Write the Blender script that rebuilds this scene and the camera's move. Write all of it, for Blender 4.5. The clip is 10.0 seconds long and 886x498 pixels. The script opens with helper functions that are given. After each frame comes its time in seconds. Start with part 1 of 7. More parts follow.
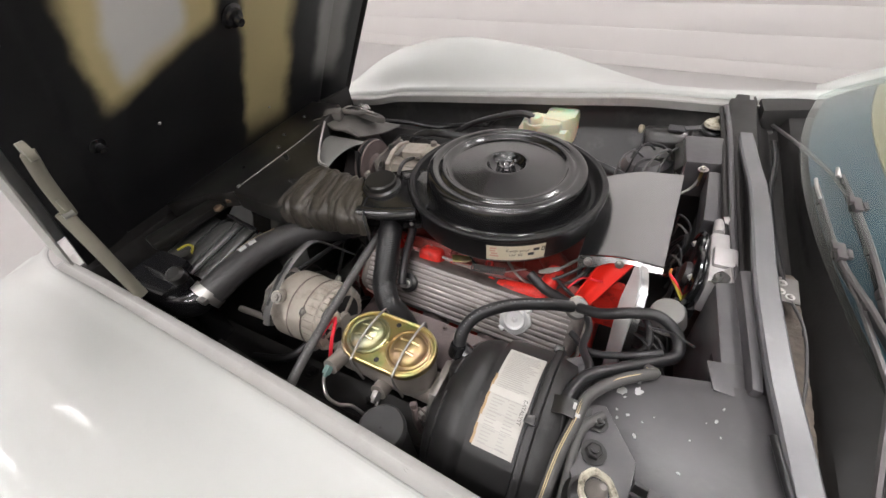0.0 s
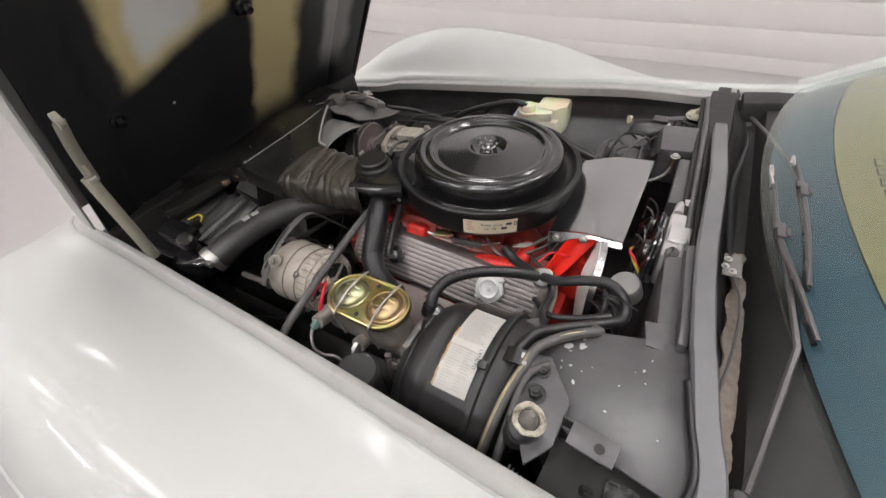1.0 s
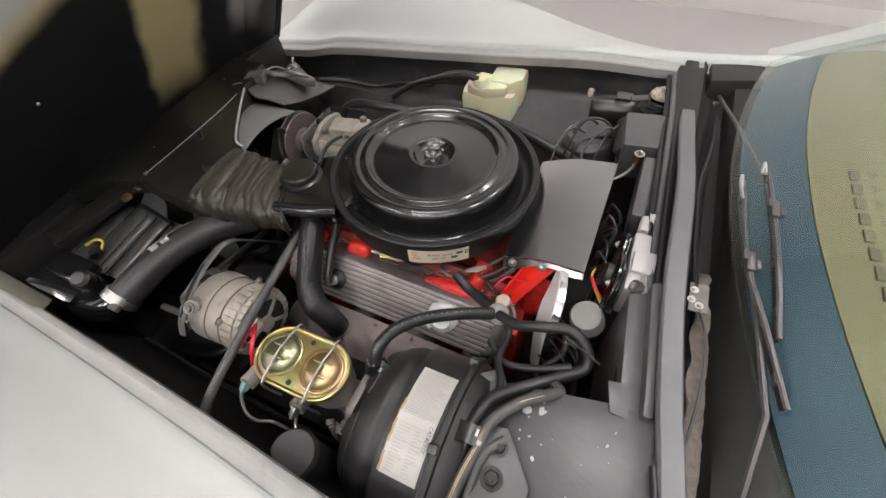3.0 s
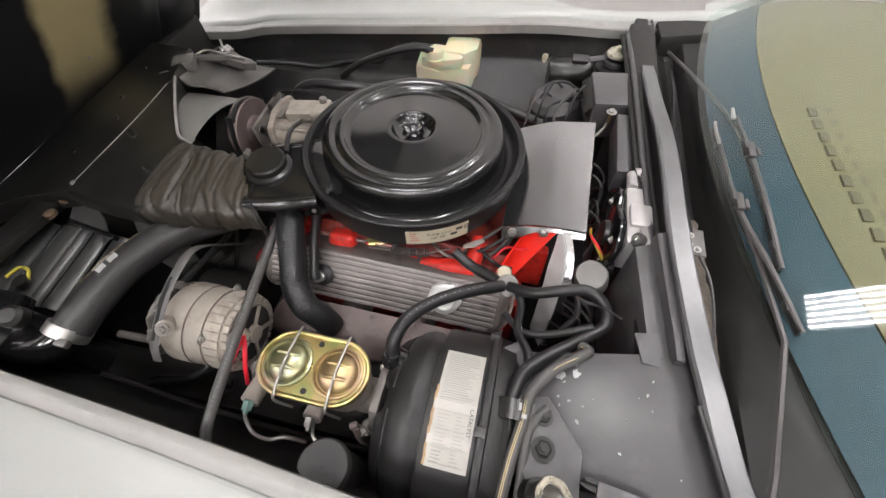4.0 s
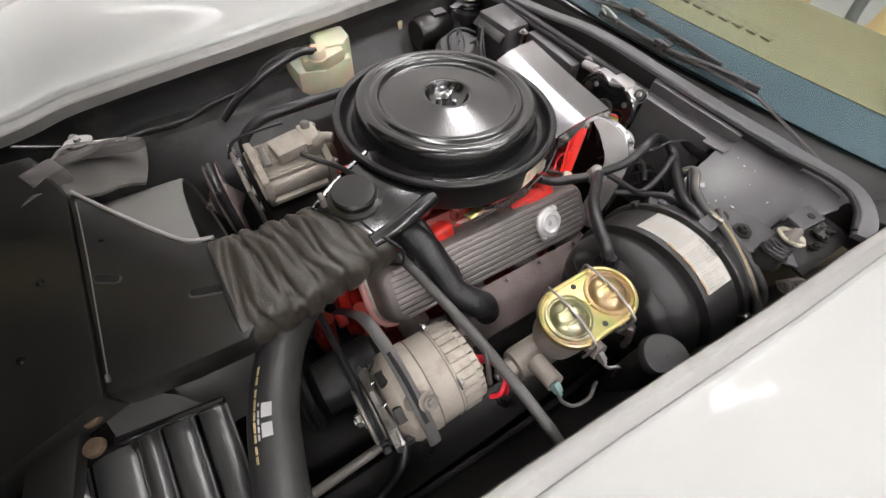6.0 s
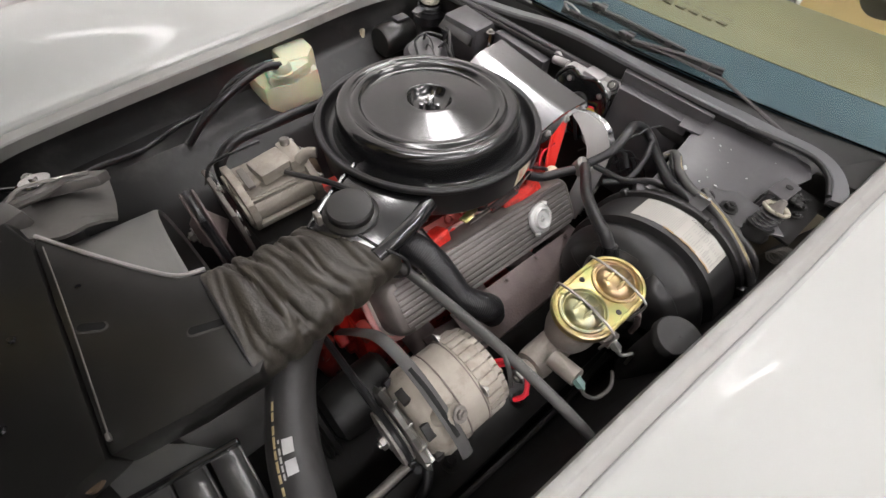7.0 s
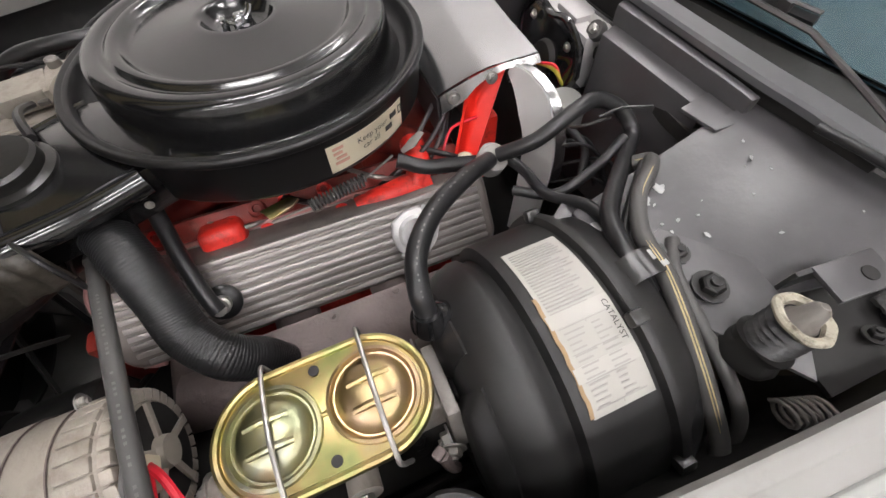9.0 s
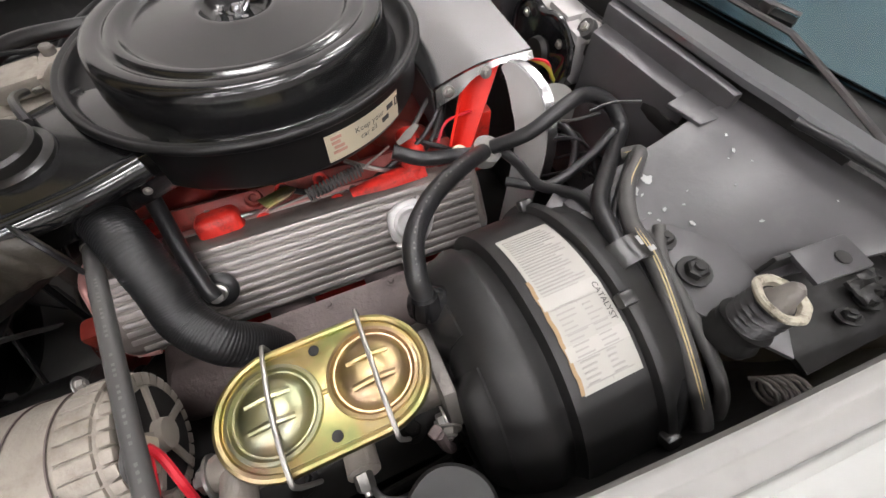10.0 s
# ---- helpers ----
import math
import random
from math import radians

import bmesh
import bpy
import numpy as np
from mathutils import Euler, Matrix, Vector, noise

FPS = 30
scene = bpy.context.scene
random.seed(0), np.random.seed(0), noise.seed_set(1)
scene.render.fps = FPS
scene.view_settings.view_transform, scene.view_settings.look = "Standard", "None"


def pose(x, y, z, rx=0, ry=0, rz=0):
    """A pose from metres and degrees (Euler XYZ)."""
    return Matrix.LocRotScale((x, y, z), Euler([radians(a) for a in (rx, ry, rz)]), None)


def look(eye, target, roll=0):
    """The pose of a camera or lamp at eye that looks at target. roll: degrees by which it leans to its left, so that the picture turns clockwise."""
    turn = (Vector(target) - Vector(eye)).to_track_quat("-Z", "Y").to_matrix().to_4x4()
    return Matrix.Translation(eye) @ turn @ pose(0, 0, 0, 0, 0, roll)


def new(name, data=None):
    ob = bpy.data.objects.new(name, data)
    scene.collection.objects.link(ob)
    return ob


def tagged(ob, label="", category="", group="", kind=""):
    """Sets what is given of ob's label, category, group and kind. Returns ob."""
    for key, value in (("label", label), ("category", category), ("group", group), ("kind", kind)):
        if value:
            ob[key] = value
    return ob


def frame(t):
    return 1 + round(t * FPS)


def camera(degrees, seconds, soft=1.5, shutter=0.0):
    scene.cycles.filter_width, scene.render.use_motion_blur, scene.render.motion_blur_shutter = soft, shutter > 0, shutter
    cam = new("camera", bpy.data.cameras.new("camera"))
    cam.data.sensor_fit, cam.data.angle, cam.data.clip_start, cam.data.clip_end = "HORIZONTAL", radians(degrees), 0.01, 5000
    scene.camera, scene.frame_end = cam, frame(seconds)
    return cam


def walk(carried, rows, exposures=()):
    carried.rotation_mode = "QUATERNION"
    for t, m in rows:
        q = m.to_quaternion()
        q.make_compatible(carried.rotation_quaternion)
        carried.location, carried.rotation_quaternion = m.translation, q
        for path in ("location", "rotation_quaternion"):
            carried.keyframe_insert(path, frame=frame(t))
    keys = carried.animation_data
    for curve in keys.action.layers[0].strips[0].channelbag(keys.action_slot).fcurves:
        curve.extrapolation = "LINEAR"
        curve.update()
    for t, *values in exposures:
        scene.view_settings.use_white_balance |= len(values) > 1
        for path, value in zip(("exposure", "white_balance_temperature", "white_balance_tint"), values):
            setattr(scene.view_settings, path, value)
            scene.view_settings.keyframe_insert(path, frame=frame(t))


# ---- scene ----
cam = camera(95.1, 10.0)
PATH = [
    (0, (0.263, -0.647, 1.318), (-0.545, 0.541, -0.074), -10.1),
    (0.5, (0.264, -0.67, 1.334), (-0.564, 0.553, -0.015), -10.6),
    (1, (0.354, -0.685, 1.332), (-0.496, 0.451, -0.078), -10.1),
    (1.5, (0.444, -0.652, 1.357), (-0.44, 0.311, -0.157), -9.7),
    (2, (0.363, -0.544, 1.37), (-0.314, 0.493, -0.2), -6.4),
    (2.2, (0.339, -0.534, 1.361), (-0.323, 0.539, -0.192), -6.6),
    (3.3, (0.302, -0.497, 1.365), (-0.286, 0.467, -0.285), -10.0),
    (3.5, (0.301, -0.499, 1.354), (-0.23, 0.468, -0.315), -8.3),
    (4, (0.208, -0.526, 1.337), (-0.117, 0.51, -0.343), -5.0),
    (4.5, (0.035, -0.559, 1.33), (-0.059, 0.544, -0.336), -1.1),
    (5, (-0.069, -0.521, 1.32), (0.034, 0.482, -0.408), 1.7),
    (5.5, (-0.222, -0.507, 1.315), (0.212, 0.483, -0.367), 6.5),
    (5.7, (-0.284, -0.504, 1.31), (0.263, 0.435, -0.369), 6.4),
    (6.8, (-0.381, -0.466, 1.29), (0.402, 0.339, -0.364), 5.8),
    (7, (-0.379, -0.459, 1.29), (0.417, 0.342, -0.361), 6.2),
    (7.5, (-0.347, -0.462, 1.264), (0.454, 0.378, -0.365), 6.2),
    (8, (-0.187, -0.489, 1.206), (0.524, 0.399, -0.439), 1.6),
    (8.5, (-0.011, -0.491, 1.143), (0.466, 0.452, -0.555), -1.5),
    (9, (0.045, -0.492, 1.104), (0.393, 0.458, -0.622), -3.8),
    (9.5, (0.052, -0.49, 1.102), (0.386, 0.44, -0.637), -3.5),
    (10, (0.033, -0.505, 1.106), (0.43, 0.429, -0.617), -1.0),
]
walk(cam, [(t, look(*row)) for t, *row in PATH], [(0, 0.08), (1, -0.03), (2, -0.1), (3.5, 0.05), (4.5, 0.2), (5.2, 0.25), (7, 0.02), (8.5, 0.04), (10, 0.1)])

# ---- world and light ----
world = bpy.data.worlds.new("world")
scene.world = world
world.use_nodes = True
world.node_tree.nodes["Background"].inputs[0].default_value = (0.8, 0.85, 0.9, 1)
world.node_tree.nodes["Background"].inputs[1].default_value = 0.05
LAMP_POWER = 29.5


# ---- materials ----
def mat(name, col, rough=0.5, metal=0.0, var=0.15, scale=25.0, bump=0.05, bscale=180.0, coat=0.0, dirt=None, dirt_amount=0.0,
        dirt_scale=6.0, spec=0.5, transmission=0.0, subsurface=0.0, emission=0.0, grain=None):
    m = bpy.data.materials.new(name)
    m.use_nodes = True
    nt = m.node_tree
    b = nt.nodes["Principled BSDF"]
    tc = nt.nodes.new("ShaderNodeTexCoord")
    n1 = nt.nodes.new("ShaderNodeTexNoise")
    n1.inputs["Scale"].default_value, n1.inputs["Detail"].default_value = scale, 6
    nt.links.new(tc.outputs["Object"], n1.inputs["Vector"])
    mix = nt.nodes.new("ShaderNodeMix")
    mix.data_type = "RGBA"
    mix.inputs[6].default_value = (*[c * (1 - var) for c in col], 1)
    mix.inputs[7].default_value = (*[min(1, c * (1 + var)) for c in col], 1)
    nt.links.new(n1.outputs[0], mix.inputs[0])
    out = mix.outputs[2]
    if grain:
        # second tone in broad patches
        ng = nt.nodes.new("ShaderNodeTexNoise")
        ng.inputs["Scale"].default_value, ng.inputs["Detail"].default_value = grain[1], 3
        nt.links.new(tc.outputs["Object"], ng.inputs["Vector"])
        rg = nt.nodes.new("ShaderNodeMapRange")
        rg.inputs[1].default_value, rg.inputs[2].default_value = 0.42, 0.6
        nt.links.new(ng.outputs[0], rg.inputs[0])
        mg = nt.nodes.new("ShaderNodeMix")
        mg.data_type = "RGBA"
        nt.links.new(rg.outputs[0], mg.inputs[0])
        nt.links.new(out, mg.inputs[6])
        mg.inputs[7].default_value = (*grain[0], 1)
        out = mg.outputs[2]
    if dirt:
        n2 = nt.nodes.new("ShaderNodeTexNoise")
        n2.inputs["Scale"].default_value, n2.inputs["Detail"].default_value = dirt_scale, 8
        n2.inputs["Roughness"].default_value = 0.65
        nt.links.new(tc.outputs["Object"], n2.inputs["Vector"])
        r2 = nt.nodes.new("ShaderNodeMapRange")
        r2.inputs[1].default_value, r2.inputs[2].default_value = 0.66 - 0.3 * dirt_amount, 0.86 - 0.3 * dirt_amount
        r2.inputs[4].default_value = min(1.0, 0.35 + dirt_amount)
        nt.links.new(n2.outputs[0], r2.inputs[0])
        m2 = nt.nodes.new("ShaderNodeMix")
        m2.data_type = "RGBA"
        nt.links.new(r2.outputs[0], m2.inputs[0])
        nt.links.new(out, m2.inputs[6])
        m2.inputs[7].default_value = (*dirt, 1)
        out = m2.outputs[2]
        rr = nt.nodes.new("ShaderNodeMapRange")
        rr.inputs[3].default_value, rr.inputs[4].default_value = rough, min(0.95, rough + 0.35)
        nt.links.new(r2.outputs[0], rr.inputs[0])
        nt.links.new(rr.outputs[0], b.inputs["Roughness"])
    else:
        rr = nt.nodes.new("ShaderNodeMapRange")
        rr.inputs[3].default_value, rr.inputs[4].default_value = rough * 0.85, min(1, rough * 1.2)
        nt.links.new(n1.outputs[0], rr.inputs[0])
        nt.links.new(rr.outputs[0], b.inputs["Roughness"])
    nt.links.new(out, b.inputs["Base Color"])
    b.inputs["Metallic"].default_value = metal
    b.inputs["Coat Weight"].default_value = coat
    b.inputs["Coat Roughness"].default_value = 0.04
    b.inputs["Specular IOR Level"].default_value = spec
    b.inputs["Transmission Weight"].default_value = transmission
    b.inputs["Subsurface Weight"].default_value = subsurface
    b.inputs["Subsurface Scale"].default_value = 0.02
    if emission:
        b.inputs["Emission Color"].default_value = (1, 0.965, 0.968, 1)
        b.inputs["Emission Strength"].default_value = emission
    if bump:
        n3 = nt.nodes.new("ShaderNodeTexNoise")
        n3.inputs["Scale"].default_value, n3.inputs["Detail"].default_value = bscale, 4
        nt.links.new(tc.outputs["Object"], n3.inputs["Vector"])
        bp = nt.nodes.new("ShaderNodeBump")
        bp.inputs["Strength"].default_value, bp.inputs["Distance"].default_value = bump, 0.002
        nt.links.new(n3.outputs[0], bp.inputs["Height"])
        nt.links.new(bp.outputs[0], b.inputs["Normal"])
    return m


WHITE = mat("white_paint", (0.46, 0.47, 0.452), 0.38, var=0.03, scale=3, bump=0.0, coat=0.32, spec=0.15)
# The white body paint, greyed in colour for the gutter's shade, plus dirt.
FLANGE = mat("shaded_white_paint", (0.31, 0.305, 0.29), 0.38, var=0.08, scale=12, bump=0.05, dirt=(0.2, 0.19, 0.175), dirt_amount=0.25, dirt_scale=14)
BLACK_GLOSS = mat("black_enamel", (0.007, 0.007, 0.0075), 0.19, var=0.2, scale=8, bump=0.012, bscale=90, coat=0.35, dirt=(0.05, 0.048, 0.046), dirt_amount=0.03, dirt_scale=9, spec=0.8)
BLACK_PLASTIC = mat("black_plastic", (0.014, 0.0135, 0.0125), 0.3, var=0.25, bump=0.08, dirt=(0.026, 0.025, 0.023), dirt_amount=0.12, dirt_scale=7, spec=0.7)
BLACK_SHINE = mat("shiny_black", (0.010, 0.010, 0.011), 0.13, var=0.2, bump=0.04, bscale=40, spec=1.0)
RUBBER = mat("black_rubber", (0.015, 0.015, 0.016), 0.32, var=0.2, bump=0.12, dirt=(0.06, 0.057, 0.053), dirt_amount=0.2, dirt_scale=12)
GREY_RUBBER = mat("grey_dusty_rubber", (0.075, 0.073, 0.071), 0.5, var=0.2, bump=0.15, dirt=(0.1, 0.095, 0.09), dirt_amount=0.3, dirt_scale=20)
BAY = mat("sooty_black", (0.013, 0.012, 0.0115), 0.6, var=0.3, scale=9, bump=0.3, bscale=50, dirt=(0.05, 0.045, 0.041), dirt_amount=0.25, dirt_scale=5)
PANEL = mat("charcoal_panel", (0.064, 0.061, 0.0645), 0.36, var=0.25, scale=30, bump=0.3, bscale=45, dirt=(0.11, 0.106, 0.105), dirt_amount=0.24, dirt_scale=30, grain=((0.075, 0.073, 0.076), 6), spec=0.7)
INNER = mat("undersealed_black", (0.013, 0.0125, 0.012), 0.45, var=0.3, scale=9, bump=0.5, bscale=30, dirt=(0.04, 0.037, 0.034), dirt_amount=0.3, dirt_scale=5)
# Dusty black with the far wing's light put into base and dust colour.
WING = mat("lit_dusty_black", (0.024, 0.0235, 0.0235), 0.42, var=0.3, scale=7, bump=0.35, bscale=25, dirt=(0.12, 0.115, 0.11), dirt_amount=0.38, dirt_scale=4)
SLEEVE = mat("dusty_cloth", (0.045, 0.039, 0.031), 0.36, var=0.3, scale=40, bump=0.3, bscale=300, dirt=(0.085, 0.074, 0.06), dirt_amount=0.3, dirt_scale=14)
RIBALU = mat("ribbed_aluminium", (0.335, 0.31, 0.30), 0.4, 0.7, var=0.2, scale=60, bump=0.06, bscale=400, dirt=(0.2, 0.17, 0.15), dirt_amount=0.12, dirt_scale=18)
GROOVE = mat("dark_dirty_aluminium", (0.18, 0.158, 0.146), 0.42, 0.35, var=0.25, scale=40, bump=0.1, dirt=(0.06, 0.05, 0.045), dirt_amount=0.3, dirt_scale=16)
CAST = mat("cast_aluminium", (0.47, 0.435, 0.395), 0.5, 0.3, var=0.14, scale=50, bump=0.22, bscale=320, dirt=(0.2, 0.17, 0.14), dirt_amount=0.2, dirt_scale=15)
CAST_LIGHT = mat("pale_cast_metal", (0.45, 0.435, 0.43), 0.45, 0.3, var=0.1, scale=50, bump=0.2, bscale=320, dirt=(0.28, 0.25, 0.22), dirt_amount=0.15, dirt_scale=15)
IRON = mat("brown_cast_iron", (0.15, 0.117, 0.112), 0.55, 0.2, var=0.25, scale=40, bump=0.4, bscale=220, dirt=(0.2, 0.14, 0.115), dirt_amount=0.2, dirt_scale=12)
GREY_IRON = mat("grey_cast_iron", (0.2, 0.185, 0.17), 0.52, 0.4, var=0.2, scale=40, bump=0.35, bscale=240, dirt=(0.1, 0.085, 0.07), dirt_amount=0.2, dirt_scale=14)
RED = mat("engine_red", (0.70, 0.028, 0.018), 0.42, var=0.2, scale=30, bump=0.45, bscale=130, dirt=(0.06, 0.026, 0.02), dirt_amount=0.5, dirt_scale=48)
RED_GRIMY = mat("grimy_red_iron", (0.24, 0.026, 0.018), 0.5, var=0.5, scale=30, bump=0.4, bscale=140, dirt=(0.07, 0.045, 0.035), dirt_amount=0.5, dirt_scale=30)
RED_BRIGHT = mat("red_enamel", (0.75, 0.02, 0.01), 0.42, var=0.08, bump=0.05)
RED_WIRE = mat("red_wire", (0.7, 0.02, 0.04), 0.4, var=0.1, bump=0)
CHROME = mat("chrome", (0.40, 0.40, 0.41), 0.2, 1.0, var=0.03, scale=10, bump=0.02, bscale=25)
BRUSHED = mat("brushed_metal", (0.66, 0.66, 0.66), 0.26, 1.0, var=0.06, scale=30, bump=0.05, bscale=200)
STEEL = mat("dull_steel", (0.42, 0.41, 0.39), 0.38, 0.9, var=0.15, scale=60, bump=0.08)
COPPER = mat("tarnished_copper", (0.15, 0.105, 0.07), 0.5, 0.4, var=0.2, scale=60, bump=0.1)
PAPER = mat("aged_paper", (0.41, 0.40, 0.365), 0.55, var=0.05, scale=30, bump=0.03, dirt=(0.42, 0.36, 0.26), dirt_amount=0.12, dirt_scale=16)
CREAM = mat("cream_paper", (0.62, 0.56, 0.42), 0.5, var=0.05, scale=30, bump=0.02, dirt=(0.45, 0.36, 0.22), dirt_amount=0.1, dirt_scale=20)
INK = mat("grey_ink", (0.34, 0.33, 0.31), 0.6, var=0.1, bump=0)
INK_BLACK = mat("black_ink", (0.05, 0.05, 0.05), 0.6, var=0.1, bump=0)
INK_RED = mat("red_ink", (0.58, 0.32, 0.25), 0.6, var=0.1, bump=0)
WHITE_INK = mat("white_print", (0.40, 0.40, 0.40), 0.5, var=0.2, bump=0)
YELLOW_INK = mat("yellow_print", (0.48, 0.38, 0.20), 0.5, var=0.3, bump=0)
TAPE = mat("clear_tape", (0.44, 0.43, 0.395), 0.3, var=0.06, bump=0.05, bscale=40)
JUG = mat("yellowed_plastic", (0.66, 0.64, 0.46), 0.4, var=0.06, scale=12, bump=0.05, subsurface=0.5, dirt=(0.5, 0.42, 0.22), dirt_amount=0.2, dirt_scale=8)
CREAM_PLASTIC = mat("cream_plastic", (0.62, 0.56, 0.42), 0.45, var=0.1, bump=0.05)
GREY_PLASTIC = mat("grey_plastic", (0.24, 0.232, 0.22), 0.45, var=0.1, bump=0.1, dirt=(0.15, 0.14, 0.12), dirt_amount=0.2)
SHROUD = mat("grey_shroud", (0.17, 0.168, 0.16), 0.5, var=0.12, scale=8, bump=0.1, dirt=(0.1, 0.095, 0.09), dirt_amount=0.25, dirt_scale=6)
SLAT = mat("satin_grey_baffle", (0.10, 0.10, 0.098), 0.28, 0.5, var=0.12, scale=10, bump=0.08, dirt=(0.08, 0.078, 0.075), dirt_amount=0.25, dirt_scale=8)
WORN = mat("chipped_paint", (0.42, 0.39, 0.31), 0.55, var=0.3, scale=80, bump=0.7, bscale=150, dirt=(0.07, 0.06, 0.042), dirt_amount=0.6, dirt_scale=110)
TAN_BAR = mat("dull_khaki_metal", (0.26, 0.245, 0.20), 0.45, 0.3, var=0.15, bump=0.08, dirt=(0.14, 0.13, 0.1), dirt_amount=0.2)
WIPERM = mat("scuffed_mauve_metal", (0.085, 0.079, 0.079), 0.38, 0.4, var=0.15, scale=40, bump=0.08, dirt=(0.1, 0.095, 0.09), dirt_amount=0.2, dirt_scale=30)
SEALM = mat("satin_seal", (0.097, 0.098, 0.104), 0.3, var=0.25, scale=20, bump=0.12, bscale=60, dirt=(0.2, 0.195, 0.2), dirt_amount=0.15, dirt_scale=18, spec=1.0)
HEAD_RIM = mat("pinkish_red_rim", (0.60, 0.30, 0.28), 0.28, var=0.2, scale=25, bump=0.12, dirt=(0.55, 0.3, 0.27), dirt_amount=0.3, dirt_scale=10)
STRAPM = mat("pale_brushed_strap", (0.60, 0.595, 0.59), 0.32, 0.2, var=0.1, scale=30, bump=0.06, bscale=200)
ALTM = mat("beige_cast_case", (0.36, 0.325, 0.28), 0.5, 0.2, var=0.18, scale=50, bump=0.25, bscale=320, dirt=(0.16, 0.13, 0.1), dirt_amount=0.42, dirt_scale=18)
RESM = mat("warm_grey_iron", (0.30, 0.27, 0.24), 0.5, 0.3, var=0.18, scale=30, bump=0.3, bscale=240, dirt=(0.13, 0.1, 0.075), dirt_amount=0.25, dirt_scale=14)
FAINT = mat("worn_print", (0.12, 0.118, 0.113), 0.5, var=0.35, scale=300, bump=0)
BOOSTM = mat("dented_black_paint", (0.016, 0.0155, 0.0155), 0.45, var=0.35, scale=22, bump=0.6, bscale=16, dirt=(0.085, 0.06, 0.047), dirt_amount=0.16, dirt_scale=34)
AMBER = mat("yellowed_tape_edge", (0.33, 0.22, 0.11), 0.35, var=0.2, bump=0.05)
LATCHM = mat("dusty_grey_steel", (0.15, 0.143, 0.135), 0.5, 0.2, var=0.3, scale=18, bump=0.25, bscale=60, dirt=(0.05, 0.045, 0.04), dirt_amount=0.35, dirt_scale=12)
HOSEM = mat("dusty_hose_rubber", (0.032, 0.031, 0.031), 0.42, var=0.25, scale=20, bump=0.15, dirt=(0.085, 0.082, 0.078), dirt_amount=0.3, dirt_scale=9)
VOID = mat("deep_shadow_black", (0.003, 0.003, 0.003), 0.8, var=0.2, bump=0)
TEAL = mat("green_fitting", (0.16, 0.26, 0.24), 0.5, 0.2, var=0.2, bump=0.1)
YELLOW = mat("yellow_wire", (0.5, 0.43, 0.06), 0.45, var=0.1, bump=0)
LEAF = mat("brown_debris", (0.19, 0.16, 0.135), 0.85, var=0.4, scale=90, bump=0.9, bscale=120, dirt=(0.08, 0.065, 0.05), dirt_amount=0.35, dirt_scale=30)
FOOT_BLUE = mat("blue_foot_strip", (0.008, 0.033, 0.053), 0.5, var=0.1, scale=20, bump=0)
DASH_TAN = mat("tan_dash_pad", (0.13, 0.108, 0.052), 0.55, var=0.1, scale=6, bump=0)
DASH_DARK = mat("brown_vent", (0.085, 0.068, 0.034), 0.6, var=0.15, bump=0.1)
SEAT = mat("tan_seat", (0.5, 0.36, 0.17), 0.5, var=0.1, scale=10, bump=0.15)
FLOORM = mat("polished_concrete", (0.36, 0.347, 0.338), 0.3, var=0.06, scale=5, bump=0.03, bscale=30, dirt=(0.33, 0.31, 0.3), dirt_amount=0.2, dirt_scale=2, coat=0.2)
WALLM = mat("white_block_paint", (0.66, 0.635, 0.62), 0.6, var=0.03, scale=5, bump=0.12, bscale=60)
CEILM = mat("white_ceiling", (0.5, 0.5, 0.5), 0.8, var=0.03, bump=0.05)
PANM = mat("satin_black_pan", (0.006, 0.006, 0.0065), 0.4, var=0.25, scale=14, bump=0.04, bscale=90, dirt=(0.03, 0.028, 0.026), dirt_amount=0.08, dirt_scale=20, spec=0.5)
LAMPM = mat("lamp_tube", (0.9, 0.9, 0.9), 0.5, var=0.0, bump=0, emission=LAMP_POWER)
TYRE = mat("tyre_rubber", (0.02, 0.02, 0.02), 0.7, var=0.2, bump=0.2)


def gold_material(name, hues):
    """Passivated zinc with drifting hues."""
    m = mat(name, (0.55, 0.42, 0.17), 0.32, 1.0, var=0.1, scale=20, bump=0.06, bscale=60)
    nt = m.node_tree
    b = nt.nodes["Principled BSDF"]
    tc = nt.nodes.new("ShaderNodeTexCoord")
    n = nt.nodes.new("ShaderNodeTexNoise")
    n.inputs["Scale"].default_value, n.inputs["Detail"].default_value = 22, 4
    nt.links.new(tc.outputs["Object"], n.inputs["Vector"])
    r = nt.nodes.new("ShaderNodeValToRGB")
    for e, at, c in zip(r.color_ramp.elements, (0.3, 0.7), (hues[0], hues[-1])):
        e.position, e.color = at, (*c, 1)
    for at, c in zip((0.40, 0.5, 0.6), hues[1:4]):
        r.color_ramp.elements.new(at).color = (*c, 1)
    nt.links.new(n.outputs[0], r.inputs[0])
    nt.links.new(r.outputs[0], b.inputs["Base Color"])
    return m


def glass_material():
    m = bpy.data.materials.new("tinted_glass")
    m.use_nodes = True
    b = m.node_tree.nodes["Principled BSDF"]
    b.inputs["Base Color"].default_value = (0.86, 0.95, 0.9, 1)
    b.inputs["Roughness"].default_value = 0.0
    b.inputs["IOR"].default_value = 1.45
    b.inputs["Transmission Weight"].default_value = 1.0
    return m


